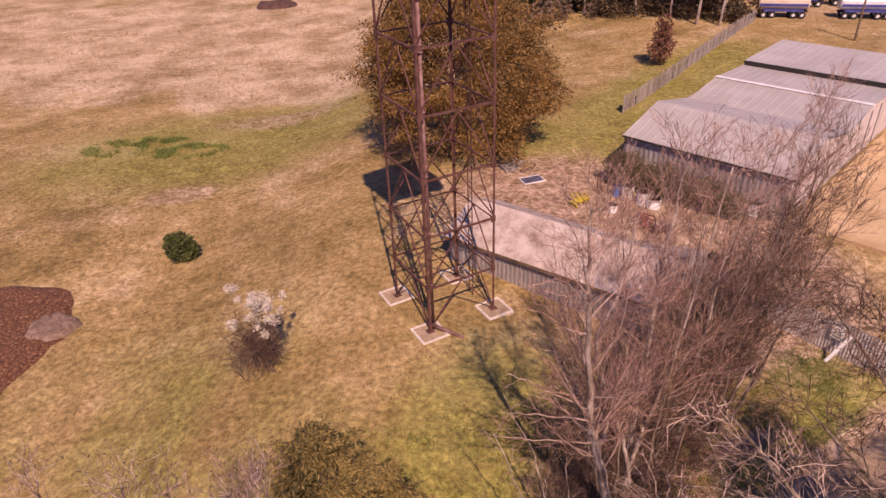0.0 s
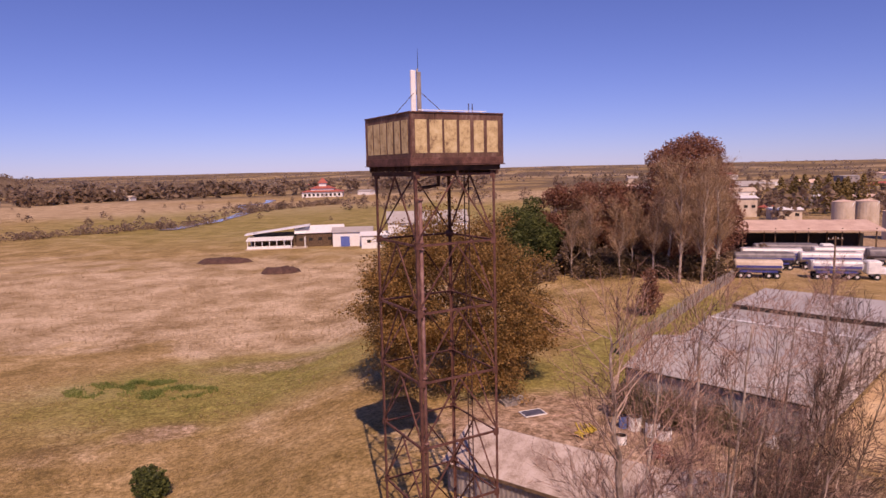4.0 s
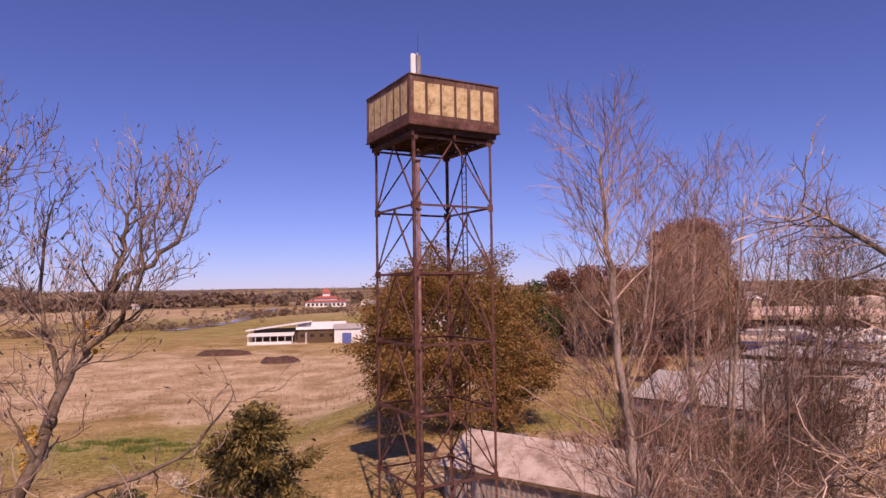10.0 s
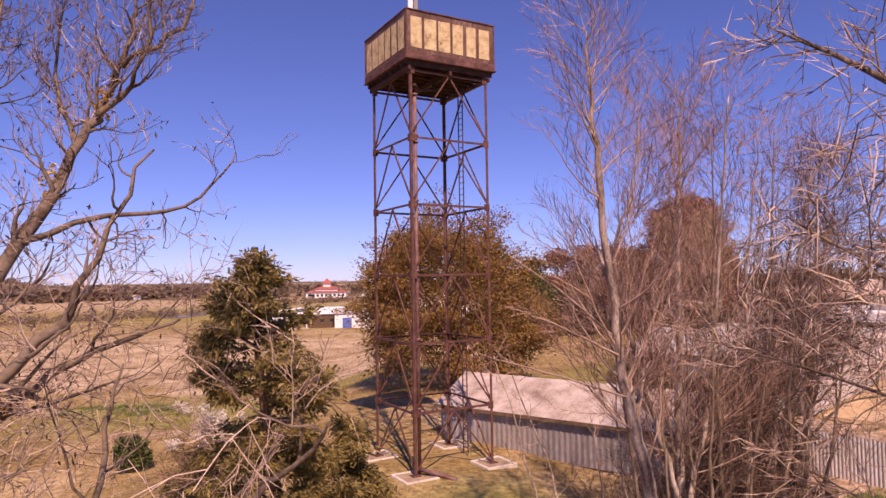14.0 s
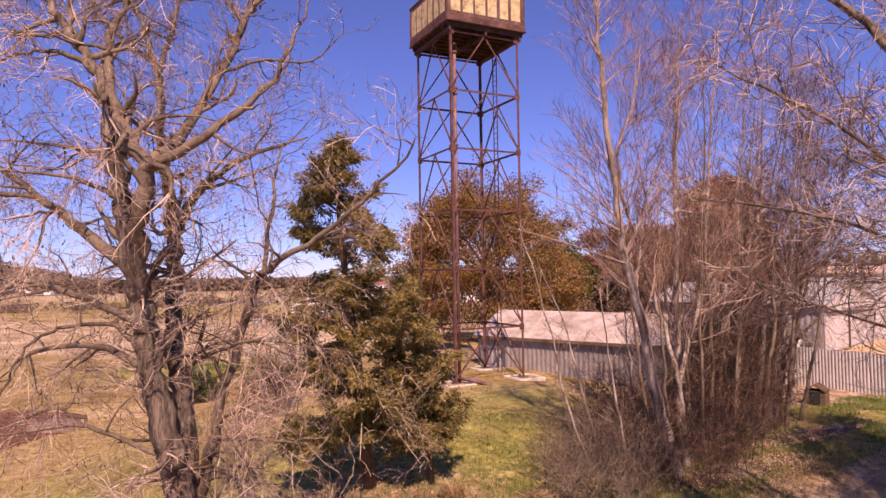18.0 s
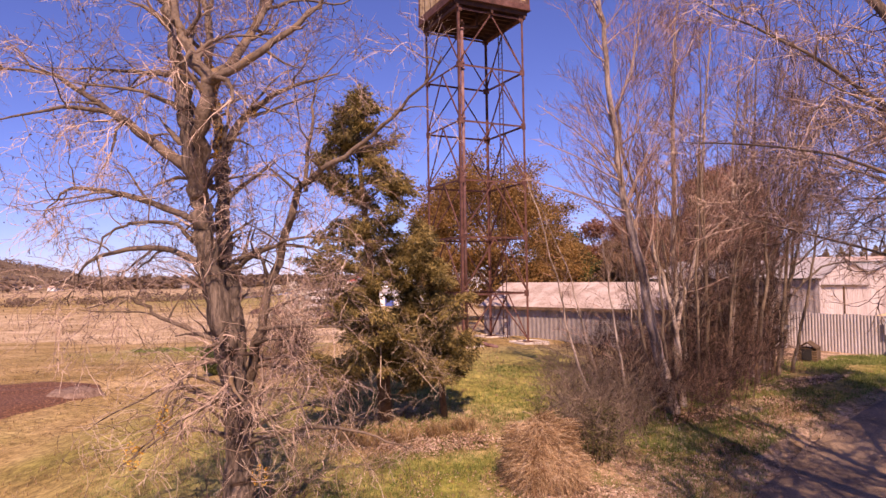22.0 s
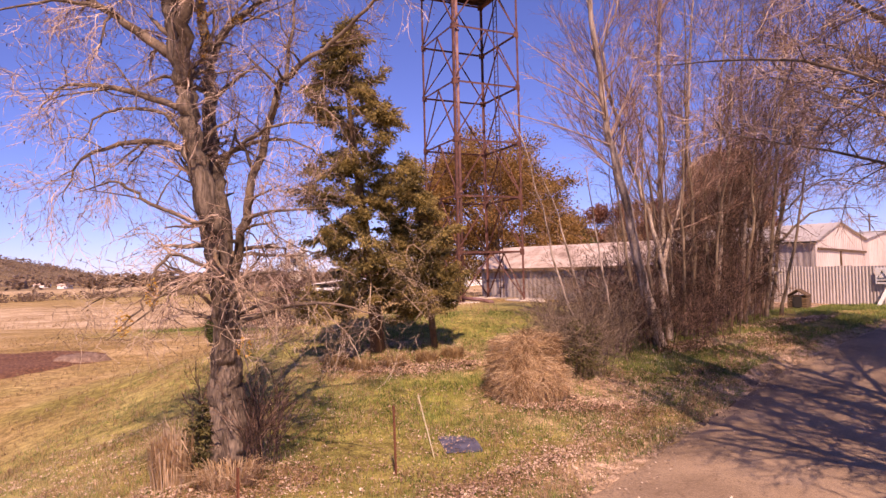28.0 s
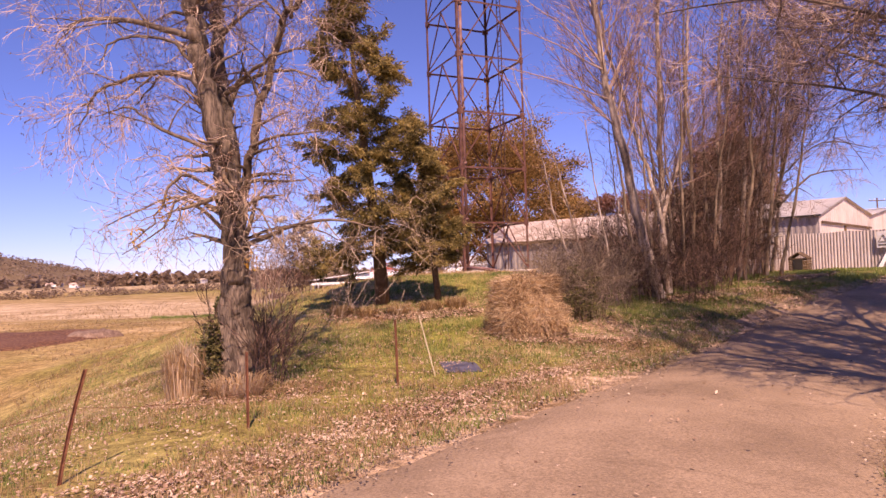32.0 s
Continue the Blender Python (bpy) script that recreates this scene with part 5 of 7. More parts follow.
def ribbed_wall(length, tops, pitch=0.4):
    """A sheet wall along x; tops gives the height at places along it."""
    s = Shape()
    n = int(length / pitch) * 4
    xs = [length * i / n for i in range(n + 1)]
    def top(x):
        for (a, p), (b, q) in zip(tops, tops[1:]):
            if a <= x <= b:
                return p + (q - p) * (x - a) / (b - a)
        return tops[-1][1]
    for i, x in enumerate(xs):
        y = 0.035 if i % 4 in (1, 2) else 0.0
        s.v.extend([(x, -y, -0.3), (x, -y, top(x))])
    for i in range(n):
        s.f.append((2 * i, 2 * i + 2, 2 * i + 3, 2 * i + 1))
    k = len(s.v)
    s.v.extend([(0, 0.08, -0.3), (length, 0.08, -0.3), (length, 0.08, top(length)), (0, 0.08, top(0))])
    s.f.append((k + 3, k + 2, k + 1, k))
    return s


w = part("front_wall", ribbed_wall(WIDE, [(0, 3.35), (WIDE, 3.35)]), ZINC_WALL, SHED)
w.matrix_basis = pose(0, 0, 0, 0, 0, -90)
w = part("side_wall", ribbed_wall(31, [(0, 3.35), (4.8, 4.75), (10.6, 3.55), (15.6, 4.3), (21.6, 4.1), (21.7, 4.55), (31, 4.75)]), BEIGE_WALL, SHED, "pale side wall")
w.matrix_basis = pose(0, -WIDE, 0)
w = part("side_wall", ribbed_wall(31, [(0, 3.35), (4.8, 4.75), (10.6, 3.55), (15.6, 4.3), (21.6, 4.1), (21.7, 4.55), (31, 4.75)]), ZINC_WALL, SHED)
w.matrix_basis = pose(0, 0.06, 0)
w = part("back_wall", ribbed_wall(WIDE, [(0, 4.75), (WIDE, 4.75)]), ZINC_WALL, SHED)
w.matrix_basis = pose(30.9, 0, 0, 0, 0, -90)
part("gutter", Shape().beam((-0.28, 0.2, 3.3), (-0.28, -WIDE - 0.2, 3.3), 0.12, 0.12), DARK, SHED)
part("awning_rail", Shape().beam((0.2, -WIDE - 0.12, 2.85), (10.4, -WIDE - 0.12, 2.6), 0.1, 0.14), TIMBER, SHED, "dark rail across the gable")
part("wall_post", Shape().box((0.12, 0.1, 2.7), (4.8, -WIDE - 0.08, 1.3)), TIMBER, SHED)
for x in (16.5, 19.0, 23.5, 26.0, 28.5):
    part("downpipe", Shape().box((0.1, 0.08, 3.7), (x, -WIDE - 0.07, 1.8)), ZINC_WALL, SHED)

# ---- low outbuilding behind the tower ----
OUT = thing("outbuilding", (1.15, 7.6, height(3, 6) - 0.05), "low old outbuilding with a pale stained gable roof", "outbuilding", math.degrees(math.atan2(-0.6, 0.8)))
OL, OD = 13.0, 5.6
# local x along its front, local y to the back
def gable_roof(length, z0, zr, d, over=0.25):
    n = int(length / 0.5)
    for i in range(n):
        x0, x1 = -over + (length + 2 * over) * i / n, -over + (length + 2 * over) * (i + 1) / n - 0.012
        for ya, za, yb, zb in ((-over, z0 - 0.1, d / 2, zr), (d + over, z0 - 0.1, d / 2, zr)):
            s, k = Shape(), 0
            s.v.extend([(x0, ya, za), (x1, ya, za), (x1, yb, zb), (x0, yb, zb), (x0, ya, za - 0.06), (x1, ya, za - 0.06), (x1, yb, zb - 0.06), (x0, yb, zb - 0.06)])
            s.f.extend([(k, k + 1, k + 2, k + 3), (k + 7, k + 6, k + 5, k + 4), (k, k + 4, k + 5, k + 1), (k + 1, k + 5, k + 6, k + 2), (k + 3, k + 7, k + 4, k)])
            part("roof_sheet", s, PALE_ROOF, OUT)


gable_roof(OL, 1.95, 3.3, OD)
part("fascia", Shape().box((OL + 0.5, 0.04, 0.18), (OL / 2, -0.28, 1.78)), TIMBER, OUT)
part("front_wall", ribbed_wall(OL, [(0, 1.8), (OL, 1.8)], 0.3), ZINC_WALL, OUT)
w = part("back_wall", ribbed_wall(OL, [(0, 1.8), (OL, 1.8)], 0.3), ZINC_WALL, OUT)
w.matrix_basis = pose(0, OD, 0)
for x in (0.0, OL - 0.08):
    w = part("gable_wall", ribbed_wall(OD, [(0, 1.8), (OD / 2, 3.2), (OD, 1.8)], 0.3), ZINC_WALL, OUT)
    w.matrix_basis = pose(x + 0.08, 0.0, 0, 0, 0, 90)

# ---- white farm buildings across the paddock ----
def far_building(name, u, v, size, turn, wall, roof, label, rise=1.2, category="building", doors=0, windows=0, z=None):
    lx, ly, h = size
    ob = thing(name, (u, v, height(u, v) - 0.2 if z is None else z), label, category, turn)
    part("wall", Shape().box((lx, ly, h + 0.2), (0, 0, h / 2 + 0.1)), wall, ob)
    s = Shape()
    e = 0.5
    s.add([(-lx / 2 - e, -ly / 2 - e, h + 0.2), (lx / 2 + e, -ly / 2 - e, h + 0.2), (lx / 2 + e, ly / 2 + e, h + 0.2), (-lx / 2 - e, ly / 2 + e, h + 0.2), (-lx / 2 - e, 0, h + rise + 0.2), (lx / 2 + e, 0, h + rise + 0.2)],
          [(0, 1, 5, 4), (2, 3, 4, 5), (1, 2, 5), (3, 0, 4), (3, 2, 1, 0)])
    part("roof", s, roof, ob)
    for i in range(doors):
        part("door", Shape().box((min(3.2, lx / (doors + 1)), 0.1, h * 0.8), (-lx / 2 + lx * (i + 0.7) / (doors + 0.4), -ly / 2 - 0.04, h * 0.4 + 0.2)), DARK, ob, "dark open doorway")
    for i in range(windows):
        part("window", Shape().box((1.3, 0.1, 1.0), (-lx / 2 + lx * (i + 0.5) / windows, -ly / 2 - 0.04, h * 0.6)), DARK, ob)
    return ob


RED_ROOF = surface("red_tile_roof", [(0.26, 0.06, 0.04), (0.4, 0.1, 0.07), (0.5, 0.16, 0.12)], 0.6, 0.8, 0, 0.1, 4)
BLUE = surface("blue_paint", [(0.05, 0.09, 0.3), (0.08, 0.13, 0.4), (0.12, 0.18, 0.48)], 0.8, 0.6, 0, 0.05, 10)
PINK_ROOF = surface("dusty_pink_roof", [(0.496, 0.322, 0.246), (0.649, 0.46, 0.358), (0.732, 0.552, 0.448)], 0.3, 0.7, 0, 0.05, 5)
BEIGE = surface("beige_tank_paint", [(0.42, 0.33, 0.25), (0.56, 0.46, 0.36), (0.64, 0.55, 0.46)], 0.6, 0.7, 0, 0.05, 6, (1, 1, 0.4))
# open pavilion with a white lean-to roof, and the farm sheds beside it
pav = thing("farm_pavilion", (-54, 192, height(-54, 192) - 0.2), "white farm pavilion with a sloping roof and open verandah", "building", 8)
part("floor_slab", Shape().box((20, 11, 0.5), (0, 0, 0.2)), CONCRETE, pav)
part("back_wall", Shape().box((19, 0.3, 3.6), (0, 4.6, 2.2)), WHITE, pav)
part("side_wall", Shape().box((0.3, 9, 3.4), (9.3, 0, 2.1)), WHITE, pav)
part("window_band", Shape().box((17, 0.2, 1.5), (0.4, 1.2, 4.6)), DARK, pav, "dark band of windows")
part("inner_wall", Shape().box((18, 0.3, 2.8), (0.4, 1.5, 1.9)), TIMBER, pav)
s = Shape().box((21.5, 7.4, 0.25), (0, 3.0, 6.0), Matrix.Rotation(radians(-7), 4, "Y"))
part("roof", s, WHITE, pav, "thin white sloping roof")
part("verandah_roof", Shape().box((15, 6.0, 0.2), (-2.2, -2.2, 3.5), Matrix.Rotation(radians(6), 4, "X")), WHITE, pav)
for k in range(7):
    part("post", Shape().box((0.22, 0.22, 3.2), (-9.2 + 2.35 * k, -4.8, 1.8)), WHITE, pav)
part("balustrade", Shape().box((14, 0.1, 0.9), (-2.4, -4.8, 0.9)), WHITE, pav)
far_building("farm_shed", -41, 199, (16, 12, 4.6), 12, TIMBER, WHITE, "farm building with brown walls and a pale roof", 2.2, windows=5)
far_building("farm_shed", -29, 196, (13, 10, 4.8), 4, WHITE, ZINC, "white farm building with a blue door", 1.4)
blue_door = thing("roller_door", (-31.0, 190.7, height(-31, 191) - 0.1), "blue roller door on the white farm building", "door", 4)
part("panel", Shape().box((3.0, 0.15, 3.4), (0, 0, 1.8)), BLUE, blue_door)
far_building("farm_shed", -20, 188, (10, 9, 4.2), 4, WHITE, WHITE, "plain white farm shed beside the house", 1.0, windows=2)
far_building("farm_shed", -3.5, 192, (26, 14, 4.6), 4, WHITE, ZINC, "large white farm shed with a grey roof", 3.4, doors=2)
villa = thing("red_roofed_house", (-112, 611, height(-112, 611) - 0.2), "far white house with tiered red roofs and a turret", "house", 5)
for lx, ly, z0, z1, rise in ((38, 22, 0, 5.2, 3.6), (22, 15, 5.0, 8.4, 3.2), (7, 7, 9.5, 13.5, 5.0)):
    part("wall", Shape().box((lx, ly, z1 - z0), (0, 0, (z0 + z1) / 2)), WHITE, villa)
    x, y = lx / 2 + 1.2, ly / 2 + 1.2
    rx = max(0.3, (lx - ly) / 2)
    part("roof", Shape().add([(-x, -y, z1), (x, -y, z1), (x, y, z1), (-x, y, z1), (-rx, 0, z1 + rise), (rx, 0, z1 + rise)], [(0, 1, 5, 4), (1, 2, 5), (2, 3, 4, 5), (3, 0, 4), (3, 2, 1, 0)]), RED_ROOF, villa)
for k in range(9):
    part("window", Shape().box((2.2, 0.2, 2.4), (-16 + 4 * k, -11.1, 2.4)), DARK, villa)

# ---- undergrowth ----
def thicket(name, u, v, radius, tall, stems, bark, twig_bark, label, seed, P=THICKET, category="shrub", spread=0.5, group=""):
    """Many thin stems from one patch of ground."""
    rng = random.Random(seed)
    z0 = height(u, v)
    lines = []
    for _ in range(stems):
        a, r = rng.uniform(0, 6.283), radius * math.sqrt(rng.random())
        x, y = r * math.cos(a), r * math.sin(a)
        h = tall * rng.uniform(0.55, 1.0) * (1 - 0.35 * (r / radius) ** 2)
        b, o = rng.uniform(0, 6.283), spread * h * rng.uniform(0.05, 0.6)
        g = height(u + x, v + y) - z0
        lines.append(([(x, y, g), (x + o * 0.35 * math.cos(b), y + o * 0.35 * math.sin(b), g + h * 0.5), (x + o * math.cos(b), y + o * math.sin(b), g + h)], 0.008 + 0.0018 * h, 0.004))
    ob = thing(name, (u, v, z0), label, category, group=group)
    trunk, twigs = Shape(), Shape()
    for pts, r0, r1 in lines:
        p = [Vector(q) for q in pts]
        p.insert(1, p[0].lerp(p[1], 0.5) + Vector((rng.gauss(0, 0.04), rng.gauss(0, 0.04), 0)))
        p.insert(3, p[2].lerp(p[3], 0.5) + Vector((rng.gauss(0, 0.05), rng.gauss(0, 0.05), 0)))
        trunk.tube(p, [r0, r0 * 0.85, r0 * 0.65, r0 * 0.4, r1], 4, False)
        twig_out(p, r0, 0, rng, P, None, twigs)
    tagged(part("clump", trunk, bark, ob), kind="stuff")
    tagged(part("crown", twigs, twig_bark, ob), kind="stuff")
    return ob


BUSHY = dict(THICKET, rate=[4.4, 5.4], size=[1.3, 0.5], angle=[(30, 75), (25, 65)], wander=0.26, pull=[0.0, 0.0])
thicket("bare_thicket", 11.2, -7.1, 2.0, 7.2, 78, TWIG_RED, TWIG_RED, "tall dense reddish-brown bare thicket under the poplars", 71, BUSHY, spread=0.55)
thicket("bare_thicket", 9.4, -9.2, 2.1, 5.0, 62, TWIG_RED, TWIG_RED, "dense brown bare thicket round the poplar trunks", 72, BUSHY, spread=0.75)
thicket("bare_thicket", 6.6, -11.4, 1.8, 3.6, 60, TWIG_RED, TWIG_RED, "tangled brown bare undergrowth", 73, BUSHY, spread=1.1)
thicket("bare_thicket", 4.8, -13.2, 1.7, 2.9, 60, TWIG_RED, BARK_MID, "tangled brown bare undergrowth beside the grass path", 74, BUSHY, spread=1.2)
thicket("bare_thicket", 12.6, -5.7, 0.9, 3.4, 16, TWIG_RED, TWIG_RED, "brown bare undergrowth near the sheet fence", 75, BUSHY, spread=0.5)
thicket("bare_thicket", 7.4, -8.8, 2.4, 3.4, 42, TWIG_RED, TWIG_RED, "brown bare undergrowth before the outbuilding", 76, BUSHY, spread=1.0)
thicket("bare_thicket", 8.6, -10.8, 1.6, 2.4, 44, TWIG_RED, TWIG_RED, "low brown tangle at the foot of the poplars", 77, BUSHY, spread=1.3)
thicket("bare_thicket", 15.0, 0.6, 1.8, 4.6, 18, TWIG_RED, TWIG_RED, "bare shrubs behind the poplars", 78, BUSHY, spread=0.8)
thicket("twiggy_shrub", -3.0, -22.6, 0.6, 1.9, 40, TWIG_RED, TWIG_RED, "reddish twiggy shrub against the big trunk", 79, spread=0.5)
thicket("twiggy_shrub", -4.0, -22.5, 0.4, 2.3, 20, TWIG_DARK, TWIG_RED, "dense dark twiggy shrub behind the big trunk", 89, spread=0.45)
thicket("dead_branches", -2.6, -15.8, 1.4, 1.2, 7, DEADWOOD, DEADWOOD, "pale dead branches lying before the cypress", 80, spread=2.2)
thicket("twiggy_shrub", -7.4, -9.9, 0.9, 3.6, 18, BARK_PALE, TWIG_PALE, "pale bare shrub in the paddock", 81, spread=0.9)
blossom = thicket("blossom_shrub", -9.2, -1.3, 1.1, 4.3, 44, TWIG_RED, TWIG_RED, "bare shrub with white spring blossom on top", 83, BUSHY, spread=0.8)
g = random.Random(3)
flowers = [((0.6 + g.gauss(0, 0.8), 0.5 + g.gauss(0, 0.65), 3.6 + g.gauss(0, 0.5)), (g.uniform(0.15, 0.4), g.uniform(0.15, 0.4), g.uniform(0.12, 0.35))) for _ in range(34)]
tagged(part("blossom", leaf_cloud(flowers, 4200, 0.1, g, hollow=0.0), BLOSSOM, blossom, "white blossom"), kind="stuff")
leafy_tree("evergreen_shrub", on_ground(-4.1, -23.1), 0.05, 0.8, [((0, 0, 0.6), (0.3, 0.3, 0.6)), ((0.1, 0.1, 1.1), (0.25, 0.25, 0.5))], 700, 0.09, OLIVE, "small olive evergreen shrub at the foot of the trunk", 84, category="shrub", limbs=3, hollow=0.2)
thicket("twiggy_shrub", 4.2, -15.7, 0.9, 2.4, 44, TWIG_RED, BARK_MID, "brown twiggy shrub beside the dry mound", 88, BUSHY, spread=0.9)
leafy_tree("evergreen_shrub", on_ground(4.3, -16.1), 0.06, 1.0, [((0, 0, 0.6), (0.65, 0.6, 0.6)), ((0.3, 0.2, 1.2), (0.4, 0.4, 0.5)), ((-0.2, 0.0, 1.5), (0.25, 0.25, 0.35))], 1900, 0.06, OLIVE, "dark olive shrub behind the dry tussock", 85, category="shrub", limbs=4, hollow=0.2)
leafy_tree("hedge", on_ground(14.4, 18.6), 0.1, 1.6, [((0.7 * k + 0.2 * math.sin(3 * k), -0.69 * k, 1.25 + 0.25 * math.sin(2 * k)), (1.2, 1.2, 1.5 - 0.06 * k)) for k in range(0, 10)], 11000, 0.17, HEDGE, "tall overgrown dusty hedge along the shed front", 86, category="hedge", hollow=0.4)
leafy_tree("roadside_shrub", on_ground(-15, 178), 0.1, 1.6, [((0, 0, 1.6), (3.4, 2.0, 1.6)), ((4.5, 0, 1.4), (2.6, 2.0, 1.4))], 1500, 0.5, GREEN, "green shrubs before the white farm sheds", 87, category="shrub")

# near tree whose limbs reach over the road, and three more added for shade
SHADE = dict(SPREAD, withered=0.0, rate=[2.6, 4.0, 5.0, 0], last=2, size=[2.4, 1.3, 0.75, 0.35], thin=0.009, cap=[0.09, 0.035, 0.012, 0.005], pull=[0.03, 0.0, -0.05, -0.1])
OVERHANG = dict(SHADE, taper=0.25, cap=[0.02, 0.012, 0.008, 0.005], size=[1.7, 0.9, 0.5, 0.3], wander=0.15, withered=0.2)
bare_tree("roadside_tree", on_ground(14.0, -25.2), [
    ([(0, 0, 0), (-1.2, 1.0, 3.6), (-4.0, 3.4, 9.9), (-5.5, 4.6, 12.9), (-7.3, 6.1, 14.9)], 0.22, 0.012, OVERHANG),
    ([(-0.4, 0.4, 2.0), (-1.0, 2.6, 7.4), (-3.0, 5.6, 13.2)], 0.2, 0.02),
    ([(-0.6, 0.6, 2.6), (-3.0, 4.0, 5.6), (-6.2, 7.4, 7.4)], 0.07, 0.012),
    ([(-1.2, 1.0, 3.6), (-3.6, 1.6, 7.0), (-6.6, 2.6, 9.6)], 0.07, 0.012),
    ([(-0.6, 1.2, 4.0), (-2.2, 5.0, 7.2), (-4.2, 9.4, 9.4)], 0.065, 0.012),
    ([(-2.6, 2.2, 6.2), (-5.0, 5.4, 8.6), (-7.4, 8.6, 9.6)], 0.055, 0.012),
    ([(-3.8, 3.2, 8.2), (-6.4, 3.6, 10.4), (-8.4, 3.8, 11.6)], 0.05, 0.012),
    ([(0, 0, 3.0), (1.6, 2.0, 7.0), (2.4, 3.6, 12.0)], 0.18, 0.02),
    ([(-0.2, 0, 2.4), (-1.6, -1.0, 5.6), (-3.6, -1.6, 8.6), (-4.6, -1.8, 11.4)], 0.15, 0.015),
    ([(0.2, 0, 3.4), (1.0, -1.6, 7.0), (0.8, -3.0, 11.4)], 0.15, 0.015),
    ([(-0.9, 2.2, 6.6), (0.6, 4.6, 9.0), (1.4, 6.6, 10.4)], 0.1, 0.012),
], dict(SHADE, thin=0.008), BARK_DARK, TWIG_DARK, "large bare roadside tree with limbs over the road", 12, limb_bark=LIMB_BARK)
# Unseen tree, added so its shadow falls on the bank.
bare_tree("roadside_tree", on_ground(19.6, -21.0), [
    ([(0, 0, 0), (-0.4, 0.4, 4.0), (-1.4, 1.4, 9.5), (-1.8, 2.2, 15.0)], 0.3, 0.02),
    ([(-0.2, 0.1, 2.6), (-2.0, 0.6, 6.4), (-3.8, 1.2, 11.0), (-4.2, 1.6, 14.0)], 0.18, 0.015),
    ([(-0.3, 0.2, 3.4), (-2.6, 2.4, 7.0), (-4.4, 4.4, 9.4)], 0.13, 0.012),
    ([(-0.4, 0.4, 4.0), (1.4, 1.8, 8.0), (2.8, 3.0, 12.4)], 0.17, 0.015),
    ([(-0.2, 0.2, 3.0), (0.6, -2.0, 7.0), (0.4, -3.2, 11.6)], 0.15, 0.015),
    ([(-1.0, 1.0, 7.0), (-2.2, 3.6, 10.6), (-2.6, 5.2, 13.0)], 0.1, 0.012),
    ([(-0.6, 0.6, 5.4), (1.6, 3.4, 7.6), (2.6, 5.8, 9.0)], 0.1, 0.012),
    ([(-0.7, 0.7, 6.0), (-3.0, -0.6, 9.0), (-5.0, -1.4, 11.4)], 0.1, 0.012),
], dict(SHADE, thin=0.012, rate=[3.0, 4.4, 5.0, 0]), BARK_DARK, TWIG_DARK, "added bare tree out of view that shades the bank", 14)
# Extra tree for more shade on the bank; only limb tips come into view.
bare_tree("roadside_tree", on_ground(17.2, -19.4), [
    ([(0, 0, 0), (-0.2, 0.3, 4.0), (-0.6, 0.6, 9.0), (-0.4, 1.0, 14.0)], 0.24, 0.02),
    ([(-0.1, 0.1, 2.6), (-1.6, 0.6, 6.0), (-2.6, 1.0, 10.0)], 0.15, 0.015),
    ([(-0.1, 0.2, 3.4), (-0.8, 2.4, 7.0), (-1.4, 3.8, 10.6)], 0.14, 0.012),
    ([(0, 0.2, 3.6), (1.4, 1.6, 7.6), (2.4, 2.4, 11.6)], 0.14, 0.015),
    ([(-0.2, 0.3, 5.0), (0.6, 2.6, 8.0), (1.0, 4.4, 9.8)], 0.12, 0.012),
    ([(-0.3, 0.3, 5.6), (-1.8, -1.0, 8.6), (-2.4, -1.8, 11.0)], 0.1, 0.012),
    ([(-0.2, 0.4, 5.0), (-1.8, 4.0, 8.6), (-4.0, 8.2, 12.0)], 0.13, 0.012),
    ([(-0.1, 0.4, 5.6), (-0.8, 4.6, 9.0), (-2.2, 9.4, 11.6)], 0.12, 0.012),
    ([(-0.2, 0.4, 4.4), (-2.6, 3.0, 7.0), (-5.2, 6.0, 9.6)], 0.11, 0.012),
], dict(SHADE, thin=0.011, rate=[2.8, 4.2, 5.0, 0]), BARK_DARK, TWIG_RED, "added bare tree, mostly out of view, shading the bank", 16)
# Shade caster beside the camera: an added tree that darkens the road.
bare_tree("roadside_tree", on_ground(11.8, -29.3), [
    ([(0, 0, 0), (-0.2, 0.6, 4.0), (-0.8, 1.6, 9.0), (-1.0, 2.4, 14.0)], 0.3, 0.02),
    ([(-0.1, 0.3, 2.6), (-1.8, 1.2, 6.0), (-3.6, 2.0, 9.6), (-4.0, 2.6, 12.4)], 0.2, 0.015),
    ([(-0.1, 0.4, 3.2), (-1.6, 3.2, 6.4), (-3.0, 5.6, 9.0)], 0.16, 0.012),
    ([(0, 0.4, 3.6), (1.6, 2.4, 7.6), (2.8, 3.8, 12.0)], 0.17, 0.015),
    ([(-0.1, 0.4, 3.0), (0.8, 3.2, 6.6), (1.6, 6.0, 9.4)], 0.16, 0.015),
    ([(-0.4, 1.0, 6.0), (-2.2, 4.2, 9.4), (-2.4, 5.6, 12.0)], 0.12, 0.012),
    ([(-0.4, 0.8, 5.4), (-3.0, 0.4, 8.0), (-4.6, 0.2, 10.4)], 0.12, 0.012),
    ([(-0.3, 0.7, 4.6), (-0.4, 4.2, 7.4), (-0.8, 7.2, 9.0)], 0.13, 0.012),
], dict(SHADE, thin=0.011, rate=[2.8, 4.2, 4.8, 0]), BARK_DARK, TWIG_DARK, "added bare tree out of view that shades the road bend", 15)
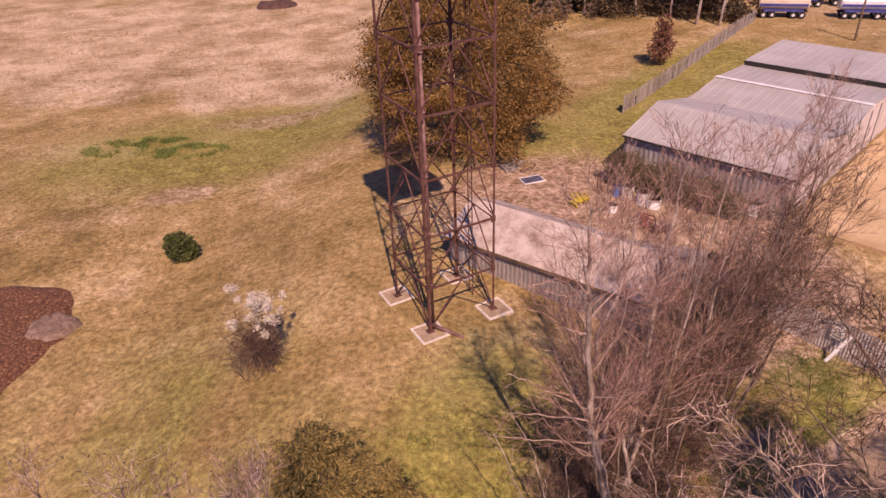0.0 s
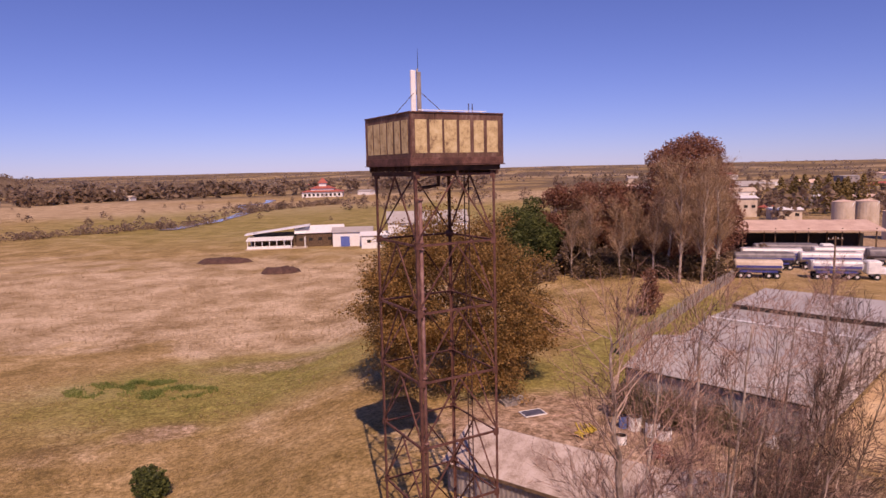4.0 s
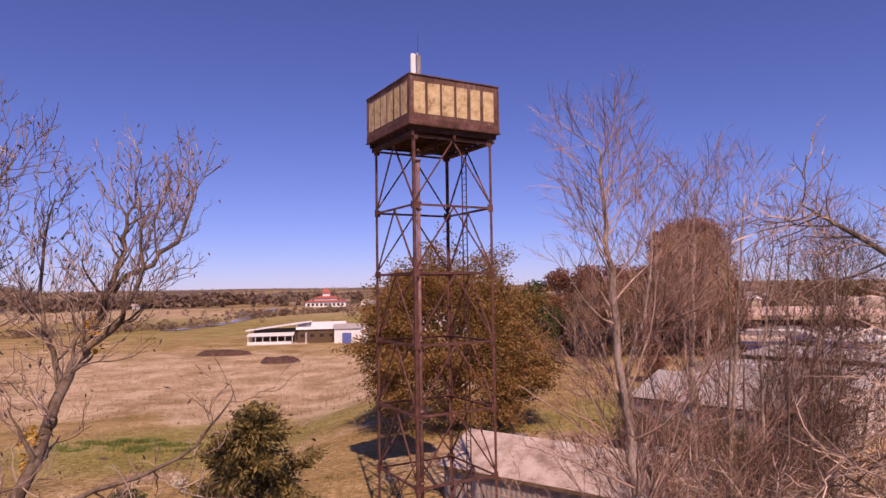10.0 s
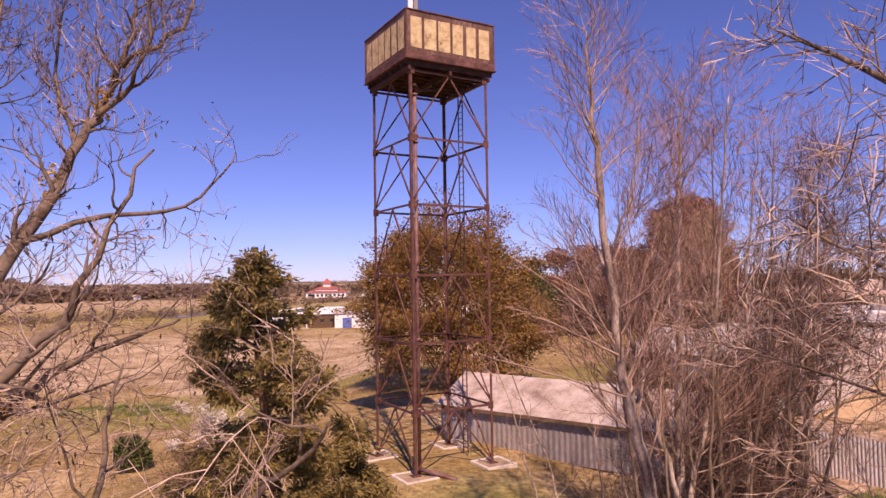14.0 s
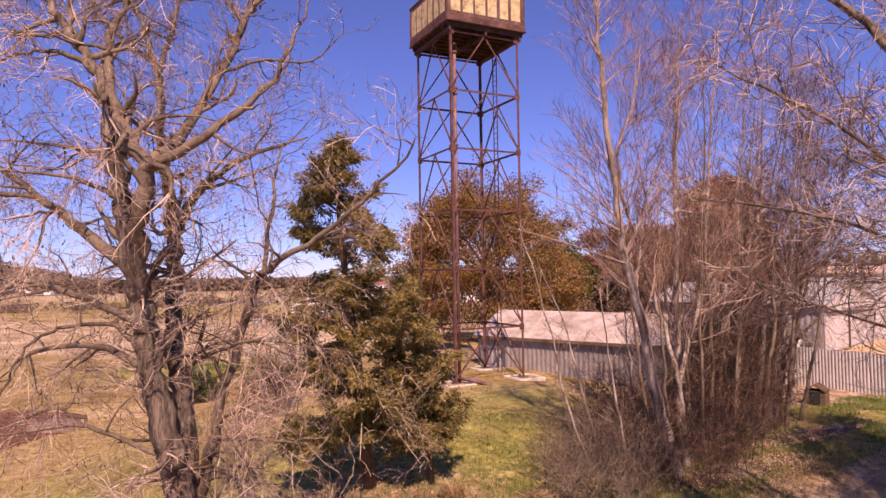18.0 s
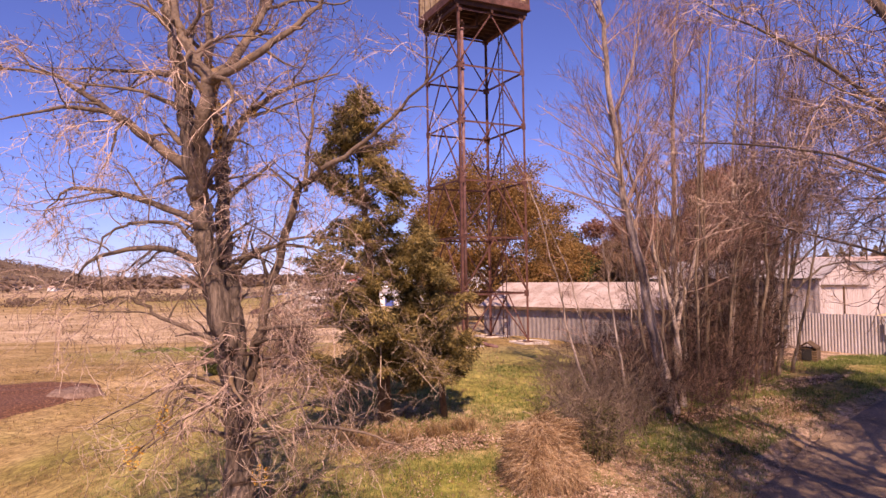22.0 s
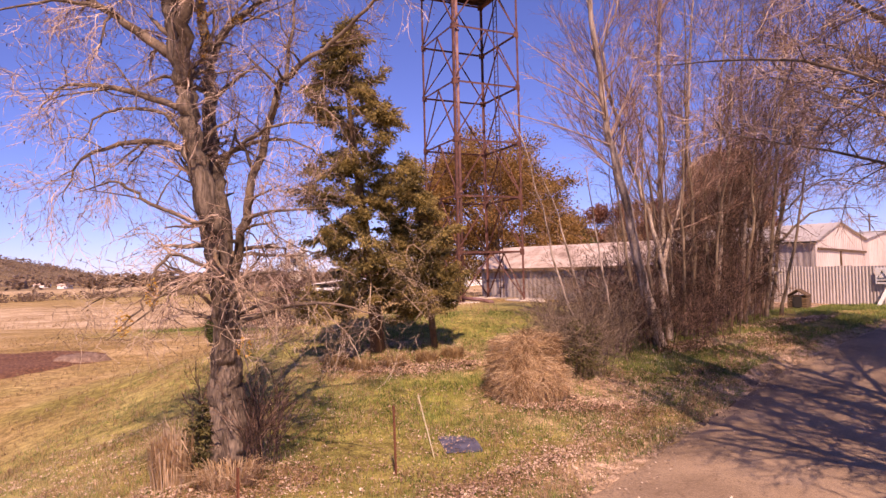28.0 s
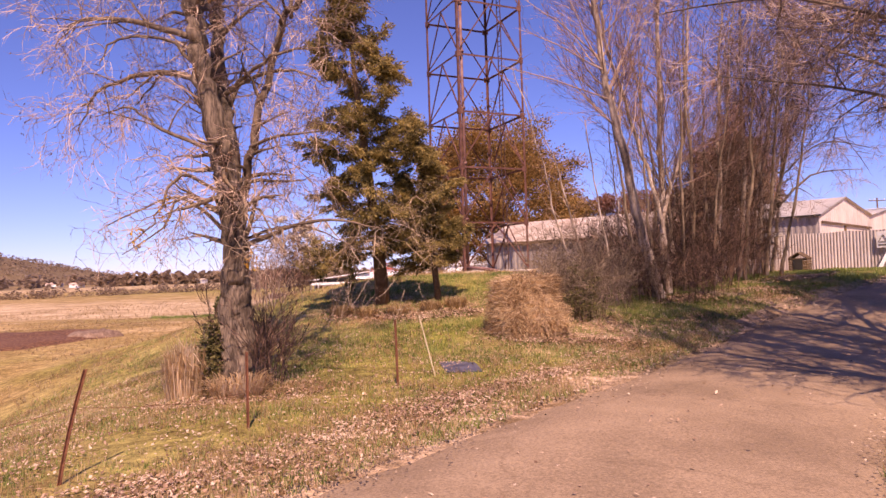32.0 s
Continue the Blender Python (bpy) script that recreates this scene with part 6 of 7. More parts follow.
bare_tree("leaning_tree", on_ground(13.95, -4.24), [
    ([(0, 0, 0), (0.25, -0.6, 1.9), (0.6, -1.3, 4.1), (1.2, -1.5, 7.2)], 0.17, 0.015),
    ([(0.4, -0.9, 2.8), (2.2, -0.8, 4.4), (4.4, -0.8, 4.6)], 0.07, 0.01),
    ([(0.6, 0.2, 1.9), (-0.4, -0.4, 4.6), (-0.6, -0.8, 8.4)], 0.09, 0.01),
    ([(0.7, -1.3, 4.4), (2.6, -1.2, 5.8), (4.6, -1.4, 5.4)], 0.05, 0.01),
], SPREAD, BARK_DARK, TWIG_DARK, "dark leaning bare tree beside the sheet fence", 13)


# ---- dry tussocks and straw clumps ----
def tussock(name, u, v, radius, tall, blades, material, label, seed, droop=0.8, width=0.012):
    rng = random.Random(seed)
    ob = thing(name, on_ground(u, v), label, "grass tussock")
    s = Shape()
    for _ in range(blades):
        a, r = rng.uniform(0, 6.283), radius * 0.62 * math.sqrt(rng.random())
        p = Vector((r * math.cos(a), r * math.sin(a), -0.05))
        o = Vector((math.cos(a + rng.gauss(0, 0.7)), math.sin(a + rng.gauss(0, 0.7)), 0))
        h = tall * rng.uniform(0.5, 1.05) * (1 - 0.4 * (r / radius) ** 2)
        m = p + Vector((0, 0, h * 0.75)) + o * radius * 0.2
        e = p + Vector((0, 0, h * (1.0 - 0.55 * droop * rng.random()))) + o * radius * rng.uniform(0.2, 0.75)
        side = o.cross(Vector((0, 0, 1))) * width * rng.uniform(0.6, 1.4)
        k = len(s.v)
        s.v.extend([tuple(p - side), tuple(p + side), tuple(m + side), tuple(m - side), tuple(e)])
        s.f.extend([(k, k + 1, k + 2, k + 3), (k + 3, k + 2, k + 4)])
    tagged(part("tuft", s, material, ob), kind="stuff")
    return ob


def mound(u, v, radius, tall, strands, material, label, seed):
    """A tangled dome of dead stems, bent over and hanging down its sides."""
    rng = random.Random(seed)
    ob = thing("dry_tussock", on_ground(u, v), label, "grass tussock")
    s = Shape()
    for _ in range(strands):
        a, e = rng.uniform(0, 6.283), math.asin(min(0.98, rng.random()))
        lump = (1 + 0.3 * noise.noise(Vector((2 * math.cos(a) * math.cos(e), 2 * math.sin(a) * math.cos(e), 2 * math.sin(e) + seed)))) * rng.uniform(0.8, 1.12)
        o = Vector((math.cos(a), math.sin(a), 0))
        w = math.cos(e) ** 0.6
        p = Vector((radius * o.x * w, radius * o.y * w, tall * math.sin(e))) * lump
        d = (o * 0.35 + Vector((rng.gauss(0, 1), rng.gauss(0, 1), rng.gauss(0, 0.8) - 0.15))).normalized()
        ln = rng.uniform(0.12, 0.46)
        m = p + d * ln * 0.5 + o * 0.08
        q = p + d * ln + Vector((0, 0, -0.12))
        p = p - o * 0.05
        side = d.cross(o + Vector((0, 0, 0.3))).normalized() * rng.uniform(0.003, 0.007)
        k = len(s.v)
        s.v.extend([tuple(p - side), tuple(p + side), tuple(m + side), tuple(m - side), tuple(q)])
        s.f.extend([(k, k + 1, k + 2, k + 3), (k + 3, k + 2, k + 4)])
    tagged(part("tuft", s, material, ob), kind="stuff")
    core = Shape()
    for j in range(7):
        for i in range(16):
            a, e = 6.2832 * i / 16, 1.5 * j / 6
            core.v.append((0.74 * radius * math.cos(a) * math.cos(e) ** 0.7, 0.74 * radius * math.sin(a) * math.cos(e) ** 0.7, 0.74 * tall * math.sin(e) - 0.1 * (j == 0)))
    for j in range(6):
        for i in range(16):
            core.f.append((16 * j + i, 16 * j + (i + 1) % 16, 16 * j + 16 + (i + 1) % 16, 16 * j + 16 + i))
    part("matted_core", core, TIMBER, ob, smooth=True)
    return ob


mound(2.55, -17.4, 0.92, 1.46, 24000, RED_STRAW, "big round russet mound of tangled dead grass", 91)
tussock("dry_tussock", 3.2, -17.9, 0.6, 0.6, 800, RED_STRAW, "low russet dead grass at the mound's edge", 92)
tussock("straw_clump", -4.5, -23.2, 0.6, 1.5, 700, PALE_STRAW, "tall straw-coloured grass by the trunk", 93, 0.8, 0.007)
tussock("straw_clump", -3.3, -23.5, 0.8, 0.6, 500, PALE_STRAW, "short straw at the foot of the trunk", 94, 0.6, 0.009)
for k, (u, v) in enumerate([(-1.4, -14.9), (-0.4, -14.5), (-2.4, -15.2), (0.4, -14.0), (-3.4, -14.6)]):
    tussock("straw_clump", u, v, 0.5, 0.5, 260, STRAW, "pale dead grass tuft under the cypress", 95 + k, 0.8, 0.01)

# ---- posts, stakes and sheet on the verge ----
PICKET = surface("rusty_picket_steel", [(0.09, 0.03, 0.015), (0.17, 0.06, 0.03), (0.25, 0.1, 0.05)], 6, 0.8, 0.2, 0.2, 40)
STAKE = surface("bleached_stake_timber", [(0.4, 0.33, 0.2), (0.56, 0.48, 0.32), (0.64, 0.56, 0.42)], 5, 0.85, 0, 0.1, 40)


def picket(u, v, tall, lean, bend=0.0):
    ob = thing("fence_picket", on_ground(u, v), "rusty steel star picket standing in the verge grass", "fence post", group="pickets along the verge")
    s = Shape()
    for k in range(3):
        a = radians(120 * k + 20)
        d = Vector((math.cos(a), math.sin(a), 0)) * 0.026
        pts = [(Vector((lean[0] * t + bend * (t - t * t), lean[1] * t, tall * t - 0.15 * (1 - t)))) for t in (0, 0.25, 0.5, 0.75, 1.0)]
        n = Vector((-d.y, d.x, 0)).normalized() * 0.004
        i = len(s.v)
        for p in pts:
            s.v.extend([tuple(p + n), tuple(p + d + n), tuple(p + d - n), tuple(p - n)])
        for j in range(4):
            for q in range(4):
                w = (q + 1) % 4
                s.f.append((i + 4 * j + q, i + 4 * j + w, i + 4 * j + 4 + w, i + 4 * j + 4 + q))
        s.f.append((i + 16, i + 17, i + 18, i + 19))
    part("star_post", s, PICKET, ob)
    return ob


picket(-3.3, -28.8, 1.3, (0.3, 0.1), -0.12)
picket(-1.93, -26.5, 1.15, (0.0, 0.0))
picket(-0.19, -23.2, 1.32, (-0.02, 0.0))
picket(-6.0, -31.5, 1.2, (0.1, 0.0))
for u, v, lean in ((0.46, -22.05, (-0.32, -0.1)),):
    ob = thing("timber_stake", on_ground(u, v), "thin pale timber stake leaning in the grass", "stake")
    part("stake", Shape().beam((0, 0, -0.1), (lean[0], lean[1], 1.3), 0.024, 0.02), STAKE, ob)
wire = thing("fence_wire", on_ground(-6.0, -31.5), "single slack rusty fence wire between pickets", "wire")
o = Vector(on_ground(-6.0, -31.5))
ends = [Vector(on_ground(-6.0, -31.5, 0.85)), Vector(on_ground(-3.12, -28.75, 0.85)), Vector(on_ground(-1.93, -26.5, 0.55))]
for a, b in zip(ends, ends[1:]):
    pts = [a.lerp(b, t) - Vector((0, 0, 0.28 * t * (1 - t))) - o for t in (0, 0.2, 0.4, 0.6, 0.8, 1.0)]
    part("strand", Shape().tube(pts, [0.004] * 6, 4, False), PICKET, wire)
SLATE = surface("dark_blue_grey_sheet", [(0.05, 0.05, 0.075), (0.08, 0.08, 0.12), (0.13, 0.13, 0.18)], 3, 0.55, 0, 0.1, 30)
mat_ob = thing("flat_sheet", on_ground(0.9, -21.3), "dark blue-grey flat sheet lying in the grass", "sheet", 15)
s = Shape()
for j in range(5):
    for i in range(4):
        x, y = -0.36 + 0.26 * i, -0.52 + 0.26 * j
        s.v.append((x, y, height(0.9 + x, -21.3 + y) - height(0.9, -21.3) + 0.05 + 0.02 * math.sin(3 * x + 5 * y)))
for j in range(4):
    for i in range(3):
        s.f.append((j * 4 + i, j * 4 + i + 1, j * 4 + i + 5, j * 4 + i + 4))
part("sheet", s, SLATE, mat_ob).modifiers.new("thick", "SOLIDIFY").thickness = 0.02

# ---- kennel, sheet fence, sign ----
KENNEL_WOOD = surface("brown_stained_slats", [(0.055, 0.03, 0.014), (0.11, 0.066, 0.032), (0.17, 0.11, 0.06)], 2, 0.85, 0, 0.3, 25, own=0.3)
kennel = thing("kennel", on_ground(16.2, -3.4), "small brown timber kennel with a pitched roof on the bank", "kennel", -38)
for k in range(6):
    part("board", Shape().box((0.84, 0.78, 0.1), (0, 0, 0.05 + 0.112 * k), bevel=0.02), KENNEL_WOOD, kennel)
for sx in (-1, 1):
    s = Shape().box((0.5, 0.9, 0.05), (sx * 0.2, 0, 0.79), Matrix.Rotation(radians(-sx * -34), 4, "Y"), 0.01)
    part("roof_panel", s, KENNEL_WOOD, kennel)
part("doorway", Shape().box((0.4, 0.04, 0.5), (0.0, -0.4, 0.36)), DARK, kennel, "dark doorway")

FENCE_SHEET = surface("pale_fence_sheet", [(0.34, 0.3, 0.28), (0.5, 0.45, 0.43), (0.6, 0.55, 0.53)], 0.9, 0.6, 0.05, 0.1, 14, (1, 1, 0.3), own=0.15)
LINE = [Vector((13.4, 4.7)), Vector((16.0, 4.0)), Vector((23.4, -5.2))]
panel_meshes = [ribbed_wall(1.0, [(0, z), (1.0, z)], 0.19).mesh("fence_panel", FENCE_SHEET) for z in (2.7, 1.95)]
rail_mesh = Shape().box((1.0, 0.05, 0.08), (0.5, 0.12, 1.6)).mesh("rail", TIMBER)
for a, b, panel_mesh in zip(LINE, LINE[1:], panel_meshes):
    n = int((b - a).length / 0.78)
    d = (b - a) / n
    ang = math.degrees(math.atan2(d.y, d.x))
    sheet_fence = thing("sheet_fence", (a.x, a.y, height(a.x, a.y)), "pale ribbed steel sheet fence along the yard", "fence", group="yard fence")
    for k in range(n):
        p = a + d * k
        for nm, me in (("fence_panel", panel_mesh), ("rail", rail_mesh)):
            q = new(nm, me)
            q.parent = sheet_fence
            q.matrix_basis = pose(p.x - a.x, p.y - a.y, height(p.x, p.y) - height(a.x, a.y) + (0.03 if k % 3 == 1 else 0.0), 0, 0, ang) @ Matrix.Diagonal((d.length - 0.01, 1, 1, 1))
sp = LINE[1].lerp(LINE[2], 0.66)
sign = thing("warning_sign", (sp.x - 0.16, sp.y - 0.06, height(sp.x, sp.y) + 1.05), "small white warning sign with a triangle on the fence", "sign", ang)
part("board", Shape().box((0.62, 0.03, 0.8), (0, 0, 0.4), bevel=0.01), WHITE, sign)
s = Shape()
for p0, p1 in (((-0.2, 0.3), (0.2, 0.3)), ((0.2, 0.3), (0, 0.65)), ((0, 0.65), (-0.2, 0.3))):
    s.beam((p0[0], -0.02, p0[1]), (p1[0], -0.02, p1[1]), 0.012, 0.05, (0, 1, 0))
part("triangle", s, DARK, sign)
part("text_bar", Shape().box((0.44, 0.01, 0.06), (0, -0.02, 0.14)), DARK, sign)
pp = LINE[1].lerp(LINE[2], 0.69)
prop = thing("timber_prop", (pp.x - 0.5, pp.y - 0.4, height(pp.x, pp.y)), "white painted board leaning against the sheet fence", "board", ang)
part("board", Shape().beam((-0.35, -0.25, 0), (0.3, 0.42, 1.75), 0.16, 0.04, (0, 1, 0)), WHITE, prop)
stub = thing("fence_stub", on_ground(13.75, -5.0), "weathered fence stub with one pale rail still on it", "fence post", 2)
part("post", Shape().box((0.14, 0.14, 2.4), (0, 0, 1.1), bevel=0.015), TIMBER, stub)
part("rail", Shape().box((0.95, 0.06, 0.16), (0.55, -0.1, 1.75), bevel=0.01), FENCE_TIMBER, stub, "pale weathered rail")
post = thing("timber_post", on_ground(13.0, -7.2), "short thin timber post in the bank", "post")
part("post", Shape().box((0.08, 0.08, 1.5), (0, 0, 0.7), bevel=0.01), TIMBER, post)

# ---- mulch heap and far soil mounds ----
MULCH = surface("dark_woodchip_mulch", [(0.0299, 0.0109, 0.00476), (0.0898, 0.0327, 0.0143), (0.17, 0.0701, 0.0309), (0.448, 0.241, 0.119)], 5.5, 0.95, 0, 0.9, 26)


def heap(name, u, v, ru, rv, tall, turn, material, label, seed, n=40):
    ob = thing(name, (u, v, height(u, v)), label, "heap", turn)
    s = Shape()
    for j in range(n + 1):
        for i in range(n + 1):
            x, y = (2 * i / n - 1), (2 * j / n - 1)
            e = 1 - math.hypot(x, y) + 0.16 * noise.noise(Vector((x * 2.3, y * 2.3, seed)))
            c, q = math.cos(radians(turn)), math.sin(radians(turn))
            gx, gy = u + x * ru * c - y * rv * q, v + x * ru * q + y * rv * c
            z = height(gx, gy) - height(u, v) - 0.25 + (0.25 + tall * (0.75 + 0.5 * noise.noise(Vector((x * 5, y * 5, seed))))) * step(e / 0.28)
            s.v.append((x * ru, y * rv, z))
    for j in range(n):
        for i in range(n):
            s.f.append((j * (n + 1) + i, j * (n + 1) + i + 1, (j + 1) * (n + 1) + i + 1, (j + 1) * (n + 1) + i))
    part("mound", s, material, ob, smooth=True)
    return ob


heap("mulch_heap", -32.4, 3.6, 10.6, 8.8, 0.25, 12, MULCH, "wide low heap of dark woodchip mulch", 1.0)
heap("ash_heap", -25.2, 6.0, 1.9, 1.7, 0.5, 0, surface("pale_ash", [(0.1, 0.055, 0.04), (0.2, 0.13, 0.095), (0.32, 0.22, 0.16)], 4, 0.95, 0, 0.6, 30), "pale ashy patch on the mulch heap", 2.0, 16)
SOIL = surface("dark_red_soil", [(0.05, 0.025, 0.02), (0.09, 0.045, 0.035), (0.14, 0.075, 0.055)], 1.2, 0.95, 0, 0.5, 8)
heap("soil_mound", -40, 137, 5.2, 3.5, 1.5, 5, SOIL, "dark soil mound in the dry paddock", 3.0, 18)
heap("soil_mound", -61, 158, 8.4, 4.0, 1.4, 3, SOIL, "long dark soil mound in the dry paddock", 4.0, 18)

# ---- yard, palings and clutter behind the tower ----
slab = Shape()
c0, ax, ay = Vector((24.35, 11.15)), Vector((0.7, 0.714)), Vector((0.714, -0.7))
corner = [c0, c0 + ax * 60, c0 + ax * 60 + ay * 26, c0 + ay * 26]
for p in corner:
    slab.v.append((p.x, p.y, 0.06))
for p in corner:
    slab.v.append((p.x, p.y, -0.6))
slab.f = [(3, 2, 1, 0), (0, 1, 5, 4), (1, 2, 6, 5), (2, 3, 7, 6), (3, 0, 4, 7)]
tagged(part("yard_slab", slab, surface("ochre_concrete", [(0.4, 0.26, 0.13), (0.54, 0.37, 0.2), (0.62, 0.45, 0.27)], 0.35, 0.9, 0, 0.2, 25)), "wide pale tan concrete yard beside the shed", "yard", kind="structure")
a, b = Vector((19.0, 36.4)), Vector((46.8, 72.8))
n = 150
palings = thing("paling_fence", (a.x, a.y, height(a.x, a.y)), "long weathered grey timber paling fence with uneven boards", "fence")
rng = random.Random(17)
d = (b - a) / n
ang = math.degrees(math.atan2(d.y, d.x))
boards = [Shape().box((d.length * 0.9, 0.03, h), (0, 0, h / 2 - 0.1)).mesh("paling", FENCE_TIMBER) for h in (1.75, 1.85, 1.95)]
for k in range(n):
    if rng.random() < 0.03:
        continue
    p = a + d * k
    q = new("paling", rng.choice(boards))
    q.parent = palings
    q.matrix_basis = pose(p.x - a.x, p.y - a.y, height(p.x, p.y) - height(a.x, a.y), rng.gauss(0, 2), rng.gauss(0, 1.5), ang)
for z in (0.45, 1.45):
    for k in range(15):
        p, q = a + d * (10 * k), a + d * (10 * k + 10)
        s = Shape().beam((p.x - a.x, p.y - a.y, height(p.x, p.y) - height(a.x, a.y) + z), (q.x - a.x, q.y - a.y, height(q.x, q.y) - height(a.x, a.y) + z), 0.06, 0.09)
        part("rail", s, FENCE_TIMBER, palings)
BARREL_BLUE = surface("blue_plastic", [(0.05, 0.12, 0.35), (0.09, 0.18, 0.45)], 3, 0.5, 0, 0, 20)
YELLOW = surface("yellow_machine_paint", [(0.4, 0.28, 0.03), (0.6, 0.45, 0.06)], 3, 0.6, 0, 0.1, 20)
RED = surface("faded_red_paint", [(0.2, 0.05, 0.03), (0.32, 0.09, 0.06)], 3, 0.7, 0, 0.1, 20)


def pallet(u, v, turn, layers, label="weathered timber pallets stacked on bare ground", name="pallet_stack"):
    ob = thing(name, on_ground(u, v), label, "pallet", turn)
    for k in range(layers):
        for i in range(6):
            part("slat", Shape().box((0.14, 1.15, 0.022), (-0.5 + 0.2 * i, 0, 0.13 + 0.15 * k)), FENCE_TIMBER, ob)
        for y in (-0.5, 0, 0.5):
            part("bearer", Shape().box((1.15, 0.1, 0.1), (0, y, 0.066 + 0.15 * k)), FENCE_TIMBER, ob)


pallet(6.2, 22.0, 20, 2)
pallet(7.0, 23.4, -35, 1)
pallet(23.4, 12.3, 45, 5)
pallet(21.2, 2.8, 40, 2, "low stack of grey boards in the yard")
pallet(21.0, 0.9, 30, 3, "low stack of grey boards near the fence")
frame_ob = thing("framed_panel", on_ground(7.8, 19.6), "framed blue-grey panel lying on the bare ground", "panel", 20)
part("panel", Shape().box((1.7, 1.1, 0.04), (0, 0, 0.1)), SLATE, frame_ob)
s = Shape()
for x, y, lx, ly in ((0, 0.57, 1.8, 0.06), (0, -0.57, 1.8, 0.06), (0.87, 0, 0.06, 1.1), (-0.87, 0, 0.06, 1.1)):
    s.box((lx, ly, 0.08), (x, y, 0.1))
part("frame", s, WHITE, frame_ob)


def barrel(u, v, material, label, tall=0.9, r=0.3):
    ob = thing("drum", on_ground(u, v), label, "drum")
    s = Shape().tube([(0, 0, 0), (0, 0, tall)], [r, r], 14)
    part("shell", s, material, ob, smooth=False)
    for z in (0.02, tall * 0.33, tall * 0.66, tall - 0.03):
        part("hoop", Shape().tube([(0, 0, z), (0, 0, z + 0.03)], [r + 0.015, r + 0.015], 14), material, ob)


barrel(13.8, 16.4, BARREL_BLUE, "blue plastic drum among the yard clutter")
barrel(14.5, 15.9, WHITE, "white plastic drum among the yard clutter", 1.0, 0.45)
barrel(15.4, 14.8, WHITE, "white plastic drum among the yard clutter", 1.0, 0.5)
barrel(16.0, 14.2, WHITE, "white plastic tub among the yard clutter", 0.7, 0.5)
barrel(12.9, 13.6, WHITE, "white plastic tub among the yard clutter", 0.6, 0.35)
barrel(22.6, 12.6, WHITE, "white plastic tub by the pallets", 0.9, 0.5)
for u, v, m_, lab, turn in ((10.8, 15.2, YELLOW, "yellow machine frame lying in the yard", 30), (14.7, 11.6, RED, "old red machine frame in the yard", 70), (15.6, 10.6, RUST, "rusty machine frame in the yard", 10)):
    ob = thing("machine_frame", on_ground(u, v), lab, "machinery", turn)
    for k in range(4):
        part("bar", Shape().beam((-0.7 + 0.4 * k, -0.6, 0.1 + 0.12 * k), (-0.3 + 0.4 * k, 0.6, 0.75 - 0.1 * k), 0.09), m_, ob)
    part("chassis", Shape().box((1.5, 0.5, 0.22), (0, 0, 0.25), bevel=0.03), m_, ob)
for u, v in ((18.0, 7.3), (18.5, 7.0), (18.2, 6.6)):
    ob = thing("tyre", on_ground(u, v), "old black tyre lying in the yard", "tyre")
    s = Shape()
    for i in range(16):
        for j in range(8):
            a1, b1 = 2 * math.pi * i / 16, 2 * math.pi * j / 8
            s.v.append(((0.3 + 0.1 * math.cos(b1)) * math.cos(a1), (0.3 + 0.1 * math.cos(b1)) * math.sin(a1), 0.1 + 0.1 * math.sin(b1)))
    for i in range(16):
        for j in range(8):
            s.f.append((i * 8 + j, ((i + 1) % 16) * 8 + j, ((i + 1) % 16) * 8 + (j + 1) % 8, i * 8 + (j + 1) % 8))
    part("ring", s, DARK, ob, smooth=True)

# ---- depot: tankers, awning, silos ----
TYRE = surface("tyre_rubber", [(0.012, 0.012, 0.012), (0.03, 0.028, 0.026)], 5, 0.9, 0, 0.1, 30)
BLUE_DARK = surface("dark_blue_paint", [(0.03, 0.035, 0.16), (0.05, 0.06, 0.24), (0.08, 0.09, 0.3)], 1, 0.5, 0, 0, 10)
POLISHED = surface("bright_tank_skin", [(0.55, 0.53, 0.52), (0.68, 0.66, 0.65), (0.76, 0.75, 0.74)], 0.8, 0.4, 0.2, 0, 10)
GREY_TANK = surface("dull_grey_tank", [(0.12, 0.11, 0.12), (0.2, 0.18, 0.19), (0.28, 0.26, 0.26)], 0.8, 0.5, 0.2, 0, 10)


